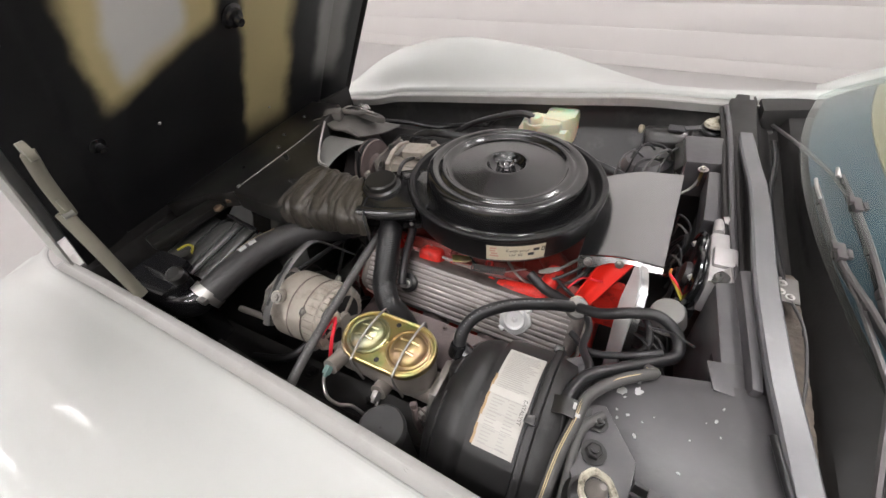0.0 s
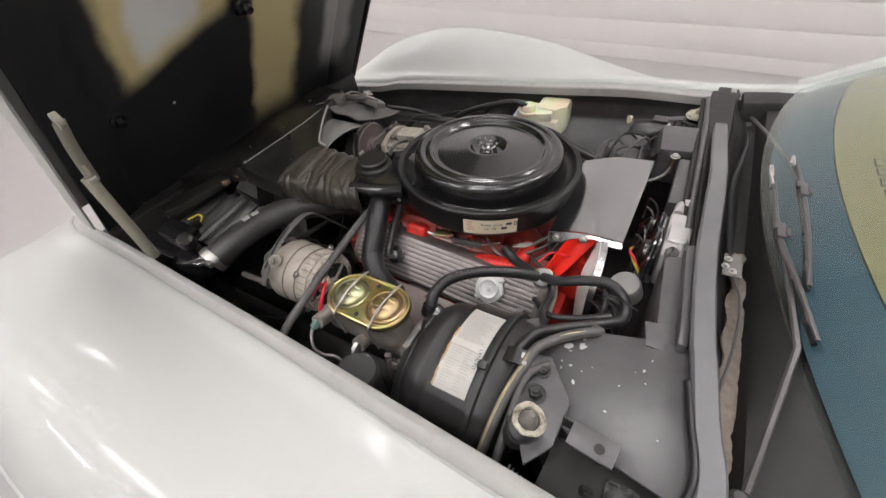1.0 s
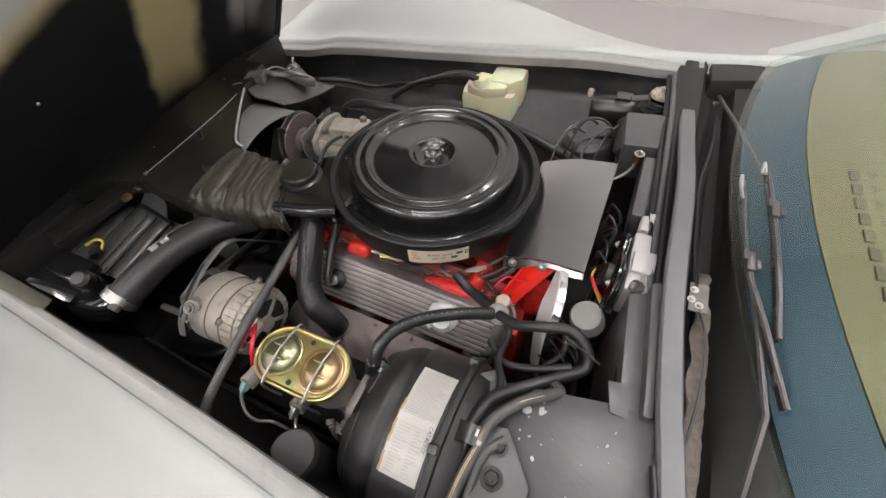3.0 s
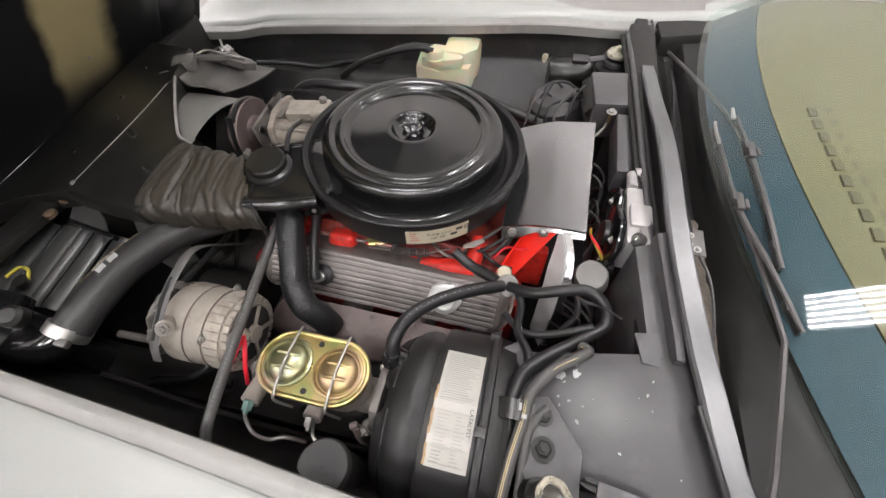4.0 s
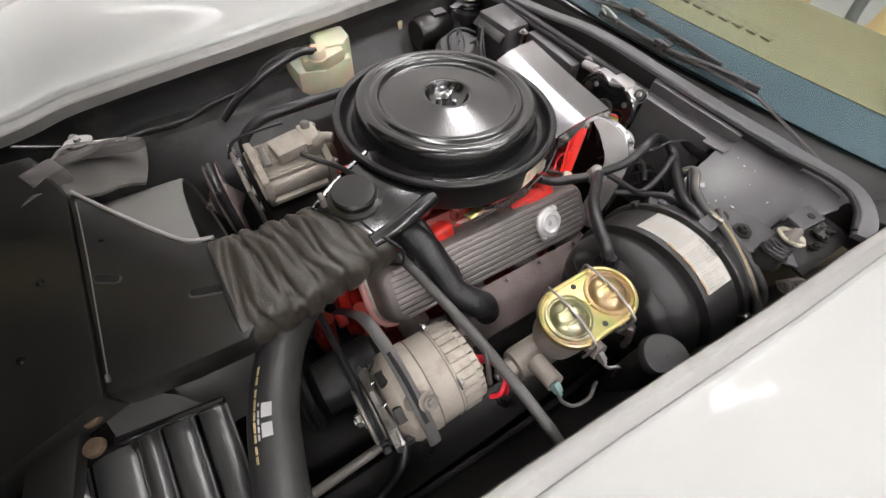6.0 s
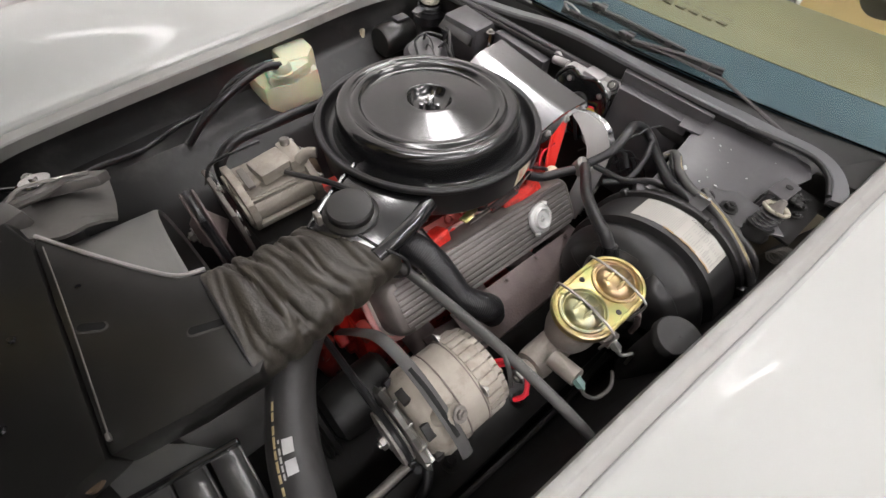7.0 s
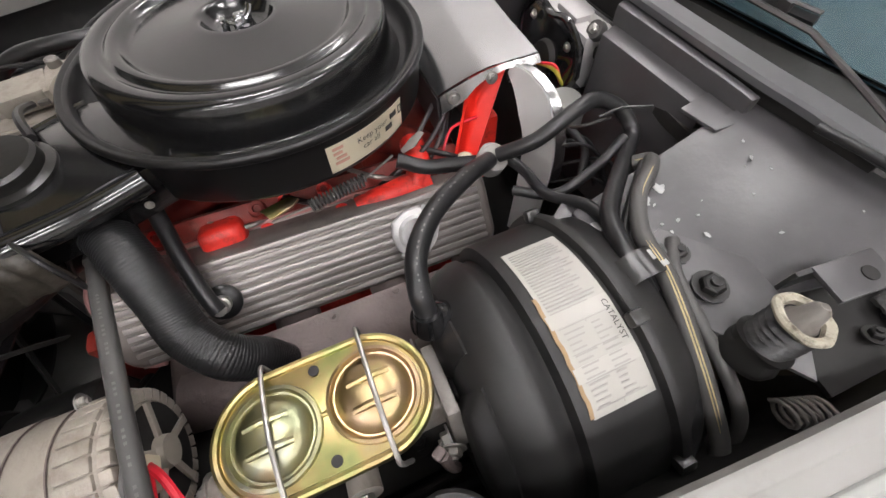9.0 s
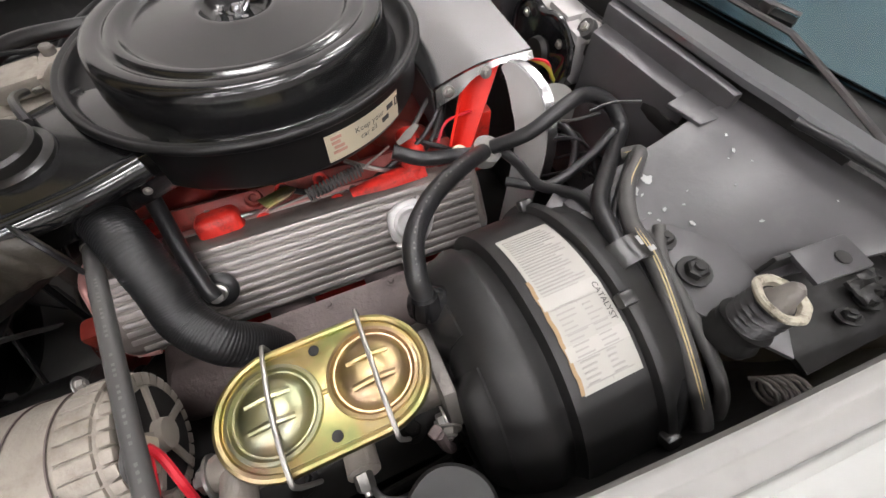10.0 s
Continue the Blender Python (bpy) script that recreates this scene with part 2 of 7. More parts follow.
def hood_material():
    """Black underside with two old patches where ochre primer and grey coat were left bare. Object z runs up the hood, y across it."""
    m = mat("hood_underside", (0.011, 0.011, 0.012), 0.45, var=0.3, scale=9, bump=0.2, bscale=40, dirt=(0.03, 0.029, 0.027), dirt_amount=0.2, dirt_scale=5)
    nt = m.node_tree
    b = nt.nodes["Principled BSDF"]
    old = b.inputs["Base Color"].links[0].from_socket
    tc = nt.nodes.new("ShaderNodeTexCoord")
    wob = nt.nodes.new("ShaderNodeTexNoise")
    wob.inputs["Scale"].default_value, wob.inputs["Detail"].default_value = 9, 4
    nt.links.new(tc.outputs["Object"], wob.inputs["Vector"])
    sep = nt.nodes.new("ShaderNodeSeparateXYZ")
    nt.links.new(tc.outputs["Object"], sep.inputs[0])

    def calc(op, a, c):
        k = nt.nodes.new("ShaderNodeMath")
        k.operation = op
        for i, v in enumerate((a, c)):
            if isinstance(v, (int, float)):
                k.inputs[i].default_value = v
            else:
                nt.links.new(v, k.inputs[i])
        return k.outputs[0]

    def soft(v, lo, hi):
        k = nt.nodes.new("ShaderNodeMapRange")
        k.interpolation_type = "SMOOTHSTEP"
        nt.links.new(v, k.inputs[0])
        k.inputs[1].default_value, k.inputs[2].default_value = lo, hi
        return k.outputs[0]

    jig = calc("MULTIPLY", calc("SUBTRACT", wob.outputs[0], 0.5), 0.06)
    y = calc("ADD", sep.outputs[1], jig)
    z = calc("ADD", sep.outputs[2], jig)
    # sloping lower border of the wide patch
    slope = calc("ADD", z, calc("MULTIPLY", y, -0.36))
    wide = calc("MULTIPLY", calc("MULTIPLY", soft(y, -0.34, -0.295), soft(y, -0.01, -0.05)), soft(slope, 0.405, 0.46))
    core = calc("MULTIPLY", calc("MULTIPLY", soft(y, -0.285, -0.25), soft(y, -0.09, -0.125)), soft(slope, 0.43, 0.485))
    thin = calc("MULTIPLY", calc("MULTIPLY", soft(y, 0.02, 0.055), soft(y, 0.225, 0.17)), soft(z, -0.03, 0.13))
    side = calc("MULTIPLY", calc("MULTIPLY", soft(y, 0.29, 0.34), soft(y, 0.45, 0.40)), soft(z, 0.06, 0.2))
    mask = calc("MAXIMUM", wide, calc("MULTIPLY", thin, 0.85))
    m1 = nt.nodes.new("ShaderNodeMix")
    m1.data_type = "RGBA"
    nt.links.new(mask, m1.inputs[0])
    nt.links.new(old, m1.inputs[6])
    m1.inputs[7].default_value = (0.56, 0.47, 0.25, 1)
    m2 = nt.nodes.new("ShaderNodeMix")
    m2.data_type = "RGBA"
    nt.links.new(calc("MAXIMUM", core, calc("MULTIPLY", side, 0.35)), m2.inputs[0])
    nt.links.new(m1.outputs[2], m2.inputs[6])
    m2.inputs[7].default_value = (0.66, 0.65, 0.63, 1)
    nt.links.new(m2.outputs[2], b.inputs["Base Color"])
    return m


GOLD = gold_material("passivated_zinc", ((0.25, 0.31, 0.13), (0.38, 0.38, 0.15), (0.46, 0.36, 0.16), (0.42, 0.35, 0.20), (0.45, 0.26, 0.21)))
ZINC_GREEN = gold_material("greenish_zinc", ((0.24, 0.29, 0.17), (0.32, 0.34, 0.21), (0.37, 0.35, 0.20), (0.32, 0.33, 0.25), (0.38, 0.30, 0.19)))
ZINC_PINK = gold_material("pinkish_zinc", ((0.34, 0.31, 0.13), (0.41, 0.34, 0.16), (0.43, 0.32, 0.17), (0.40, 0.29, 0.19), (0.39, 0.26, 0.19)))
GLASS, HOODM = glass_material(), hood_material()

# ---- building tools ----
ORIGIN = {}


def finish(bm, sharp=38.0):
    bmesh.ops.recalc_face_normals(bm, faces=bm.faces)
    lim = radians(sharp)
    for f in bm.faces:
        f.smooth = True
    for e in bm.edges:
        if len(e.link_faces) == 2 and e.calc_face_angle(0) > lim:
            e.smooth = False


def thing(name, label, category, loc=(0, 0, 0), group="", kind=""):
    e = new(name)
    e.location, e.empty_display_size = loc, 0.03
    ORIGIN[e] = Vector(loc)
    return tagged(e, label, category, group, kind)


def part(name, bm, material, parent, label="", sharp=38.0):
    finish(bm, sharp)
    o0 = ORIGIN[parent]
    bmesh.ops.translate(bm, verts=bm.verts, vec=-o0)
    me = bpy.data.meshes.new(name)
    bm.to_mesh(me)
    bm.free()
    me.materials.append(material)
    ob = new(name, me)
    ob.parent = parent
    ORIGIN[ob] = o0
    return tagged(ob, label)


def solo(name, bm, material, label, category, group="", kind="", sharp=38.0, loc=None):
    finish(bm, sharp)
    if loc is None:
        n = len(bm.verts)
        c = sum((v.co for v in bm.verts), Vector()) / n
        loc = (c.x, c.y, min(v.co.z for v in bm.verts))
    bmesh.ops.translate(bm, verts=bm.verts, vec=-Vector(loc))
    me = bpy.data.meshes.new(name)
    bm.to_mesh(me)
    bm.free()
    me.materials.append(material)
    ob = new(name, me)
    ob.location = loc
    ORIGIN[ob] = Vector(loc)
    return tagged(ob, label, category, group, kind)


def box(c, s, bevel=0.003, m=None, bm=None, segs=2):
    bm = bm or bmesh.new()
    t = bmesh.new()
    bmesh.ops.create_cube(t, size=1.0)
    bmesh.ops.scale(t, verts=t.verts, vec=s)
    if bevel:
        bmesh.ops.bevel(t, geom=t.edges[:], offset=min(bevel, min(s) * 0.45), segments=segs, affect="EDGES", profile=0.6)
    return merge(bm, t, Matrix.Translation(c) @ (m or Matrix.Identity(4)))


def merge(bm, t, m):
    bmesh.ops.transform(t, matrix=m, verts=t.verts)
    me = bpy.data.meshes.new("tmp")
    t.to_mesh(me)
    t.free()
    bm.from_mesh(me)
    bpy.data.meshes.remove(me)
    return bm


def axes(origin, axis, up=(0, 0, 1)):
    """A matrix whose z runs along axis."""
    z = Vector(axis).normalized()
    x = Vector(up).cross(z)
    if x.length < 1e-4:
        x = Vector((1, 0, 0))
    x.normalize()
    y = z.cross(x)
    return Matrix(((x.x, y.x, z.x, origin[0]), (x.y, y.y, z.y, origin[1]), (x.z, y.z, z.z, origin[2]), (0, 0, 0, 1)))


def lathe(profile, origin, axis=(0, 0, 1), segs=48, bm=None, wave=None):
    """Turn a profile of (radius, height) about the axis."""
    bm = bm or bmesh.new()
    m = axes(origin, axis)
    rings = []
    for k, (r, h) in enumerate(profile):
        if r < 1e-6:
            rings.append([bm.verts.new(m @ Vector((0, 0, h)))])
            continue
        ring = []
        for i in range(segs):
            a = 2 * math.pi * i / segs
            rr = r * (wave(a, k) if wave else 1)
            ring.append(bm.verts.new(m @ Vector((rr * math.cos(a), rr * math.sin(a), h))))
        rings.append(ring)
    for a, b in zip(rings, rings[1:]):
        for i in range(segs):
            j = (i + 1) % segs
            if len(a) == 1 and len(b) == 1:
                break
            if len(a) == 1:
                bm.faces.new((a[0], b[i], b[j]))
            elif len(b) == 1:
                bm.faces.new((a[i], a[j], b[0]))
            else:
                bm.faces.new((a[i], a[j], b[j], b[i]))
    return bm


def spline(pts, per=8):
    p = [Vector(q) for q in pts]
    if len(p) == 2:
        return p
    p = [p[0] * 2 - p[1]] + p + [p[-1] * 2 - p[-2]]
    out = []
    for i in range(1, len(p) - 2):
        a, b, c, d = p[i - 1:i + 3]
        for k in range(per):
            t = k / per
            out.append(0.5 * (2 * b + (c - a) * t + (2 * a - 5 * b + 4 * c - d) * t * t + (3 * b - a - 3 * c + d) * t ** 3))
    out.append(p[-2])
    return out


def tube(pts, r, segs=10, per=8, bm=None, ribs=None, caps=True, flat=1.0):
    """A round tube along a smooth line through the points; ribs: (step, depth)."""
    bm = bm or bmesh.new()
    line = spline(pts, per)
    if ribs:
        total = sum((b - a).length for a, b in zip(line, line[1:]))
        n = int(total / ribs[0] * 4)
        fine, k, acc = [], 0, 0.0
        for i in range(n + 1):
            want = total * i / n
            while k < len(line) - 2 and acc + (line[k + 1] - line[k]).length < want:
                acc += (line[k + 1] - line[k]).length
                k += 1
            seg = (line[k + 1] - line[k]).length
            fine.append(line[k].lerp(line[k + 1], min(1, (want - acc) / max(seg, 1e-9))))
        line = fine
    side = None
    rings = []
    for i, p in enumerate(line):
        d = (line[min(i + 1, len(line) - 1)] - line[max(i - 1, 0)]).normalized()
        if side is None:
            side = d.cross(Vector((0, 0, 1)))
            if side.length < 0.05:
                side = d.cross(Vector((1, 0, 0)))
        side = (side - d * side.dot(d)).normalized()
        up = side.cross(d)
        rr = r(i / (len(line) - 1)) if callable(r) else r
        if ribs:
            rr *= 1 + ribs[1] * (1, 0.1, -1, 0.1)[i % 4]
        rings.append([bm.verts.new(p + side * (rr * math.cos(a)) + up * (flat * rr * math.sin(a)))
                      for a in (2 * math.pi * j / segs for j in range(segs))])
    for a, b in zip(rings, rings[1:]):
        for i in range(segs):
            bm.faces.new((a[i], a[(i + 1) % segs], b[(i + 1) % segs], b[i]))
    if caps:
        bm.faces.new(rings[0][::-1])
        bm.faces.new(rings[-1])
    return bm


def sheet(f, nu, nv, th, bm=None):
    """A curved sheet of thickness th under the surface f(u, v), u and v from 0 to 1."""
    bm = bm or bmesh.new()
    e = 1e-3
    top, low = [], []
    for i in range(nu + 1):
        rt, rl = [], []
        for j in range(nv + 1):
            u, v = i / nu, j / nv
            p = Vector(f(u, v))
            u2, v2 = min(u, 1 - e), min(v, 1 - e)
            q = Vector(f(u2, v2))
            n = (Vector(f(u2 + e, v2)) - q).cross(Vector(f(u2, v2 + e)) - q)
            n.normalize()
            rt.append(bm.verts.new(p))
            rl.append(bm.verts.new(p - n * th))
        top.append(rt)
        low.append(rl)
    for i in range(nu):
        for j in range(nv):
            bm.faces.new((top[i][j], top[i + 1][j], top[i + 1][j + 1], top[i][j + 1]))
            bm.faces.new((low[i][j], low[i][j + 1], low[i + 1][j + 1], low[i + 1][j]))
    for i in range(nu):
        bm.faces.new((top[i][0], low[i][0], low[i + 1][0], top[i + 1][0]))
        bm.faces.new((top[i][nv], top[i + 1][nv], low[i + 1][nv], low[i][nv]))
    for j in range(nv):
        bm.faces.new((top[0][j], top[0][j + 1], low[0][j + 1], low[0][j]))
        bm.faces.new((top[nu][j], low[nu][j], low[nu][j + 1], top[nu][j + 1]))
    return bm


def prism(poly, m, th, bevel=0.0, bm=None):
    """A flat outline in m's xy plane, th thick along its z."""
    bm = bm or bmesh.new()
    t = bmesh.new()
    lo = [t.verts.new((x, y, 0)) for x, y in poly]
    hi = [t.verts.new((x, y, th)) for x, y in poly]
    t.faces.new(lo[::-1])
    t.faces.new(hi)
    n = len(poly)
    for i in range(n):
        t.faces.new((lo[i], lo[(i + 1) % n], hi[(i + 1) % n], hi[i]))
    if bevel:
        bmesh.ops.recalc_face_normals(t, faces=t.faces)
        bmesh.ops.bevel(t, geom=t.edges[:], offset=bevel, segments=2, affect="EDGES", profile=0.6)
    return merge(bm, t, m)


def plate(corners, th, bevel=0.0, bm=None):
    """A flat plate whose upper face has these corners (world places, in order)."""
    p = [Vector(c) for c in corners]
    x = (p[1] - p[0]).normalized()
    n = Vector((0, 0, 0))
    for i in range(len(p)):
        n += p[i].cross(p[(i + 1) % len(p)])
    n.normalize()
    if n.z < 0:
        n = -n
    y = n.cross(x)
    m = Matrix(((x.x, y.x, n.x, p[0].x), (x.y, y.y, n.y, p[0].y), (x.z, y.z, n.z, p[0].z), (0, 0, 0, 1))) @ Matrix.Translation((0, 0, -th))
    return prism([((q - p[0]).dot(x), (q - p[0]).dot(y)) for q in p], m, th, bevel, bm)


def hexbolt(at, axis, r, h=None, washer=True, bm=None):
    bm = bm or bmesh.new()
    h = h or r * 1.1
    if washer:
        lathe([(0, 0), (r * 1.7, 0), (r * 1.7, r * 0.25), (0, r * 0.25)], at, axis, 16, bm)
    lathe([(0, 0), (r * 1.1, 0), (r * 1.1, h * 0.85), (r * 0.9, h), (0, h)], at, axis, 6, bm)
    lathe([(0, h), (r * 0.5, h), (r * 0.5, h * 1.3), (0, h * 1.35)], at, axis, 10, bm)
    return bm


def stadium(length, width, n=10):
    """Outline of a bar with round ends along x, centred."""
    r, half = width / 2, length / 2 - width / 2
    out = [(half + r * math.cos(a), r * math.sin(a)) for a in (-math.pi / 2 + math.pi * i / n for i in range(n + 1))]
    return out + [(-half + r * math.cos(a), r * math.sin(a)) for a in (math.pi / 2 + math.pi * i / n for i in range(n + 1))]


def lettering(text, size, f, lift=0.0006):
    """Letters laid on the surface f(x, y) (metres on the label to a place)."""
    cu = bpy.data.curves.new("letters", "FONT")
    cu.body, cu.size, cu.resolution_u = text, size, 2
    tmp = new("letters", cu)
    bpy.context.view_layer.update()
    me = bpy.data.meshes.new_from_object(tmp.evaluated_get(bpy.context.evaluated_depsgraph_get()))
    bpy.data.objects.remove(tmp)
    bm = bmesh.new()
    bm.from_mesh(me)
    bmesh.ops.triangulate(bm, faces=bm.faces[:])
    e = 1e-4
    for v in bm.verts:
        x, y = v.co.x, v.co.y
        p = Vector(f(x, y))
        n = (Vector(f(x + e, y)) - p).cross(Vector(f(x, y + e)) - p).normalized()
        v.co = p + n * lift
    bmesh.ops.extrude_face_region(bm, geom=bm.faces[:])
    return bm


def bar(x0, y0, x1, y1, f, bm, lift=0.0005, steps=3):
    """A printed bar on the surface f."""
    def g(u, v):
        p = Vector(f(x0 + (x1 - x0) * u, y0 + (y1 - y0) * v))
        e = 1e-4
        q = Vector(f(x0 + (x1 - x0) * u + e, y0 + (y1 - y0) * v))
        r = Vector(f(x0 + (x1 - x0) * u, y0 + (y1 - y0) * v + e))
        return p + (q - p).cross(r - p).normalized() * lift
    return sheet(g, steps, 1, lift * 0.8, bm)


def lut(table, x):
    """Smooth reading of a table of (x, y)."""
    n = len(table)
    if x <= table[0][0]:
        return table[0][1]
    if x >= table[-1][0]:
        return table[-1][1]

    def slope(i):
        a, b = table[max(i - 1, 0)], table[min(i + 1, n - 1)]
        return (b[1] - a[1]) / (b[0] - a[0])
    for i in range(n - 1):
        (a, p), (b, q) = table[i], table[i + 1]
        if x <= b:
            h = b - a
            t = (x - a) / h
            return (2 * t ** 3 - 3 * t * t + 1) * p + (t ** 3 - 2 * t * t + t) * h * slope(i) + (3 * t * t - 2 * t ** 3) * q + (t ** 3 - t * t) * h * slope(i + 1)

# ---- the room ----
solo("floor", box((0.3, -1.8, -0.05), (12, 12, 0.1), 0, bm=None), FLOORM, "polished pale grey concrete showroom floor", "floor", kind="structure", loc=(0, 0, 0))
solo("ceiling", box((0.3, -1.8, 4.65), (12, 12, 0.1), 0), CEILM, "plain white showroom ceiling", "ceiling", kind="structure")
WALL_TURN = math.atan2(2.55 - 2.93, 1.4 + 2.7)
WALL_AT = Matrix.Translation((-0.65, 2.74, 0)) @ Matrix.Rotation(WALL_TURN, 4, "Z")
wall_n = thing("wall_north", "white painted block wall with thin joints", "wall", (-0.65, 2.74, 0), kind="structure")
part("backing", merge(bmesh.new(), box((0, 0.1125, 2.3), (13.4, 0.2, 4.6), 0), WALL_AT), WALLM, wall_n)
course = 0.165
for k in range(9):
    z0 = 0.095 + course * (k - 1) if k else -0.07
    part("board", merge(bmesh.new(), box((0.0, 0.02, (max(0, z0) + 0.095 + course * k) / 2), (13.3, 0.022, 0.095 + course * k - max(0, z0) - 0.0007), 0.0004), WALL_AT), WALLM, wall_n)
for nm, c, s in (("wall_south", (0.3, -7.9, 2.3), (12.4, 0.2, 4.6)), ("wall_west", (-5.8, -1.8, 2.3), (0.2, 12, 4.6)), ("wall_east", (6.4, -1.8, 2.3), (0.2, 12, 4.6))):
    solo(nm, box(c, s, 0), WALLM, "plain white painted showroom wall", "wall", kind="structure")

def ceiling_light(x, y, size=(1.22, 0.46)):
    t = thing("ceiling_light", "hanging six-tube strip light with a white reflector", "lamp", (x, y, 4.2), "showroom strip lights")
    a, b = size
    part("reflector", box((x, y, 4.255), (a + 0.03, b + 0.03, 0.03), 0.008), CEILM, t)
    for k in range(6):
        ty = y + (k - 2.5) * b / 6
        part("tube", tube([(x - a / 2, ty, 4.2), (x + a / 2, ty, 4.2)], 0.019, 10), LAMPM, t, "glowing white tube")
    for s in (-1, 1):
        part("end_cap", box((x + s * (a / 2 + 0.012), y, 4.21), (0.022, b + 0.01, 0.07), 0.006), CEILM, t)
        part("hanger", tube([(x + s * a * 0.35, y, 4.265), (x + s * a * 0.35, y, 4.61)], 0.004, 8), STEEL, t)


for lx, ly in ((-4.1, -4.4), (-1.9, -4.4), (0.3, -4.4), (2.5, -4.4), (-4.1, -2.0), (-1.9, -2.0), (0.3, -2.0), (2.5, -2.0), (-4.3, 1.4), (-0.21, 0.44), (2.3, 0.5), (2.2, 2.1), (-3.9, 2.3)):
    ceiling_light(lx, ly)

# ---- the car ----
car = thing("car", "white low sports car with its hood raised", "car", (0, 0, 0))
LIP_Y = [(-1.45, 0.40), (-0.9, 0.495), (-0.65, 0.506), (-0.4, 0.516), (-0.1, 0.53), (0.2, 0.549), (0.42, 0.56), (0.7, 0.58), (1.1, 0.62)]
LIP_Z = {-1: [(-1.45, 0.55), (-0.9, 0.755), (-0.65, 0.781), (-0.4, 0.79), (-0.1, 0.808), (0.2, 0.83), (0.42, 0.835), (0.7, 0.85), (1.1, 0.86)],
         1: [(-1.45, 0.49), (-0.9, 0.67), (-0.7, 0.695), (-0.6, 0.715), (-0.2, 0.74), (0.0, 0.75), (0.2, 0.76), (0.42, 0.757), (0.7, 0.775), (1.1, 0.79)]}
CROWN_FAR = [(-1.45, 0.42), (-1.0, 0.63), (-0.8, 0.757), (-0.6, 0.821), (-0.445, 0.838), (-0.29, 0.822), (-0.1, 0.79), (0.11, 0.726), (0.3, 0.684), (0.6, 0.66), (1.1, 0.70)]
CROWN = [(-1.45, 0.46), (-1.0, 0.69), (-0.71, 0.775), (-0.43, 0.818), (-0.18, 0.797), (0.1, 0.748), (0.3, 0.705), (0.6, 0.70), (1.1, 0.72)]
ROLL = {-1: 0.062, 1: 0.0}
GUTTER = {-1: 0.0285, 1: 0.048}


def fender_point(side, x, w):
    ly, lz = lut(LIP_Y, x), lut(LIP_Z[side], x)
    cz = lut(CROWN if side < 0 else CROWN_FAR, x) + ROLL[side]
    dx = abs(x + 0.45)
    low = 0.25 if dx >= 0.37 else max(0.25, 0.33 + math.sqrt(0.37 ** 2 - dx * dx))
    g = GUTTER[side]
    prof = [(g, lz - 0.0062), (g + 0.0015, lz - 0.001), (g + 0.0075, lz + 0.006), (g + 0.036, lz + 0.011), (0.14, lz * 0.42 + cz * 0.58 + 0.006), (0.20, lz * 0.1 + cz * 0.9 + 0.004), (0.25, cz),
            (0.31, cz - 0.03), (0.355, cz - 0.09), (0.385, cz - 0.19), (0.395, (cz - 0.19) * 0.5 + low * 0.5), (0.38, low), (0.36, low)]
    if side < 0:
        prof[:7] = [(g, lz - 0.0015), (g + 0.001, lz + 0.0025), (g + 0.006, lz + 0.0055), (0.07, lz * 0.80 + cz * 0.20), (0.12, lz * 0.53 + cz * 0.47 + 0.002), (0.185, lz * 0.19 + cz * 0.81 + 0.003), (0.25, cz)]
    t = w * (len(prof) - 1)
    i = min(int(t), len(prof) - 2)
    k = t - i
    u, z = prof[i][0] + (prof[i + 1][0] - prof[i][0]) * k, prof[i][1] + (prof[i + 1][1] - prof[i][1]) * k
    return Vector((x, side * (ly + u), z))


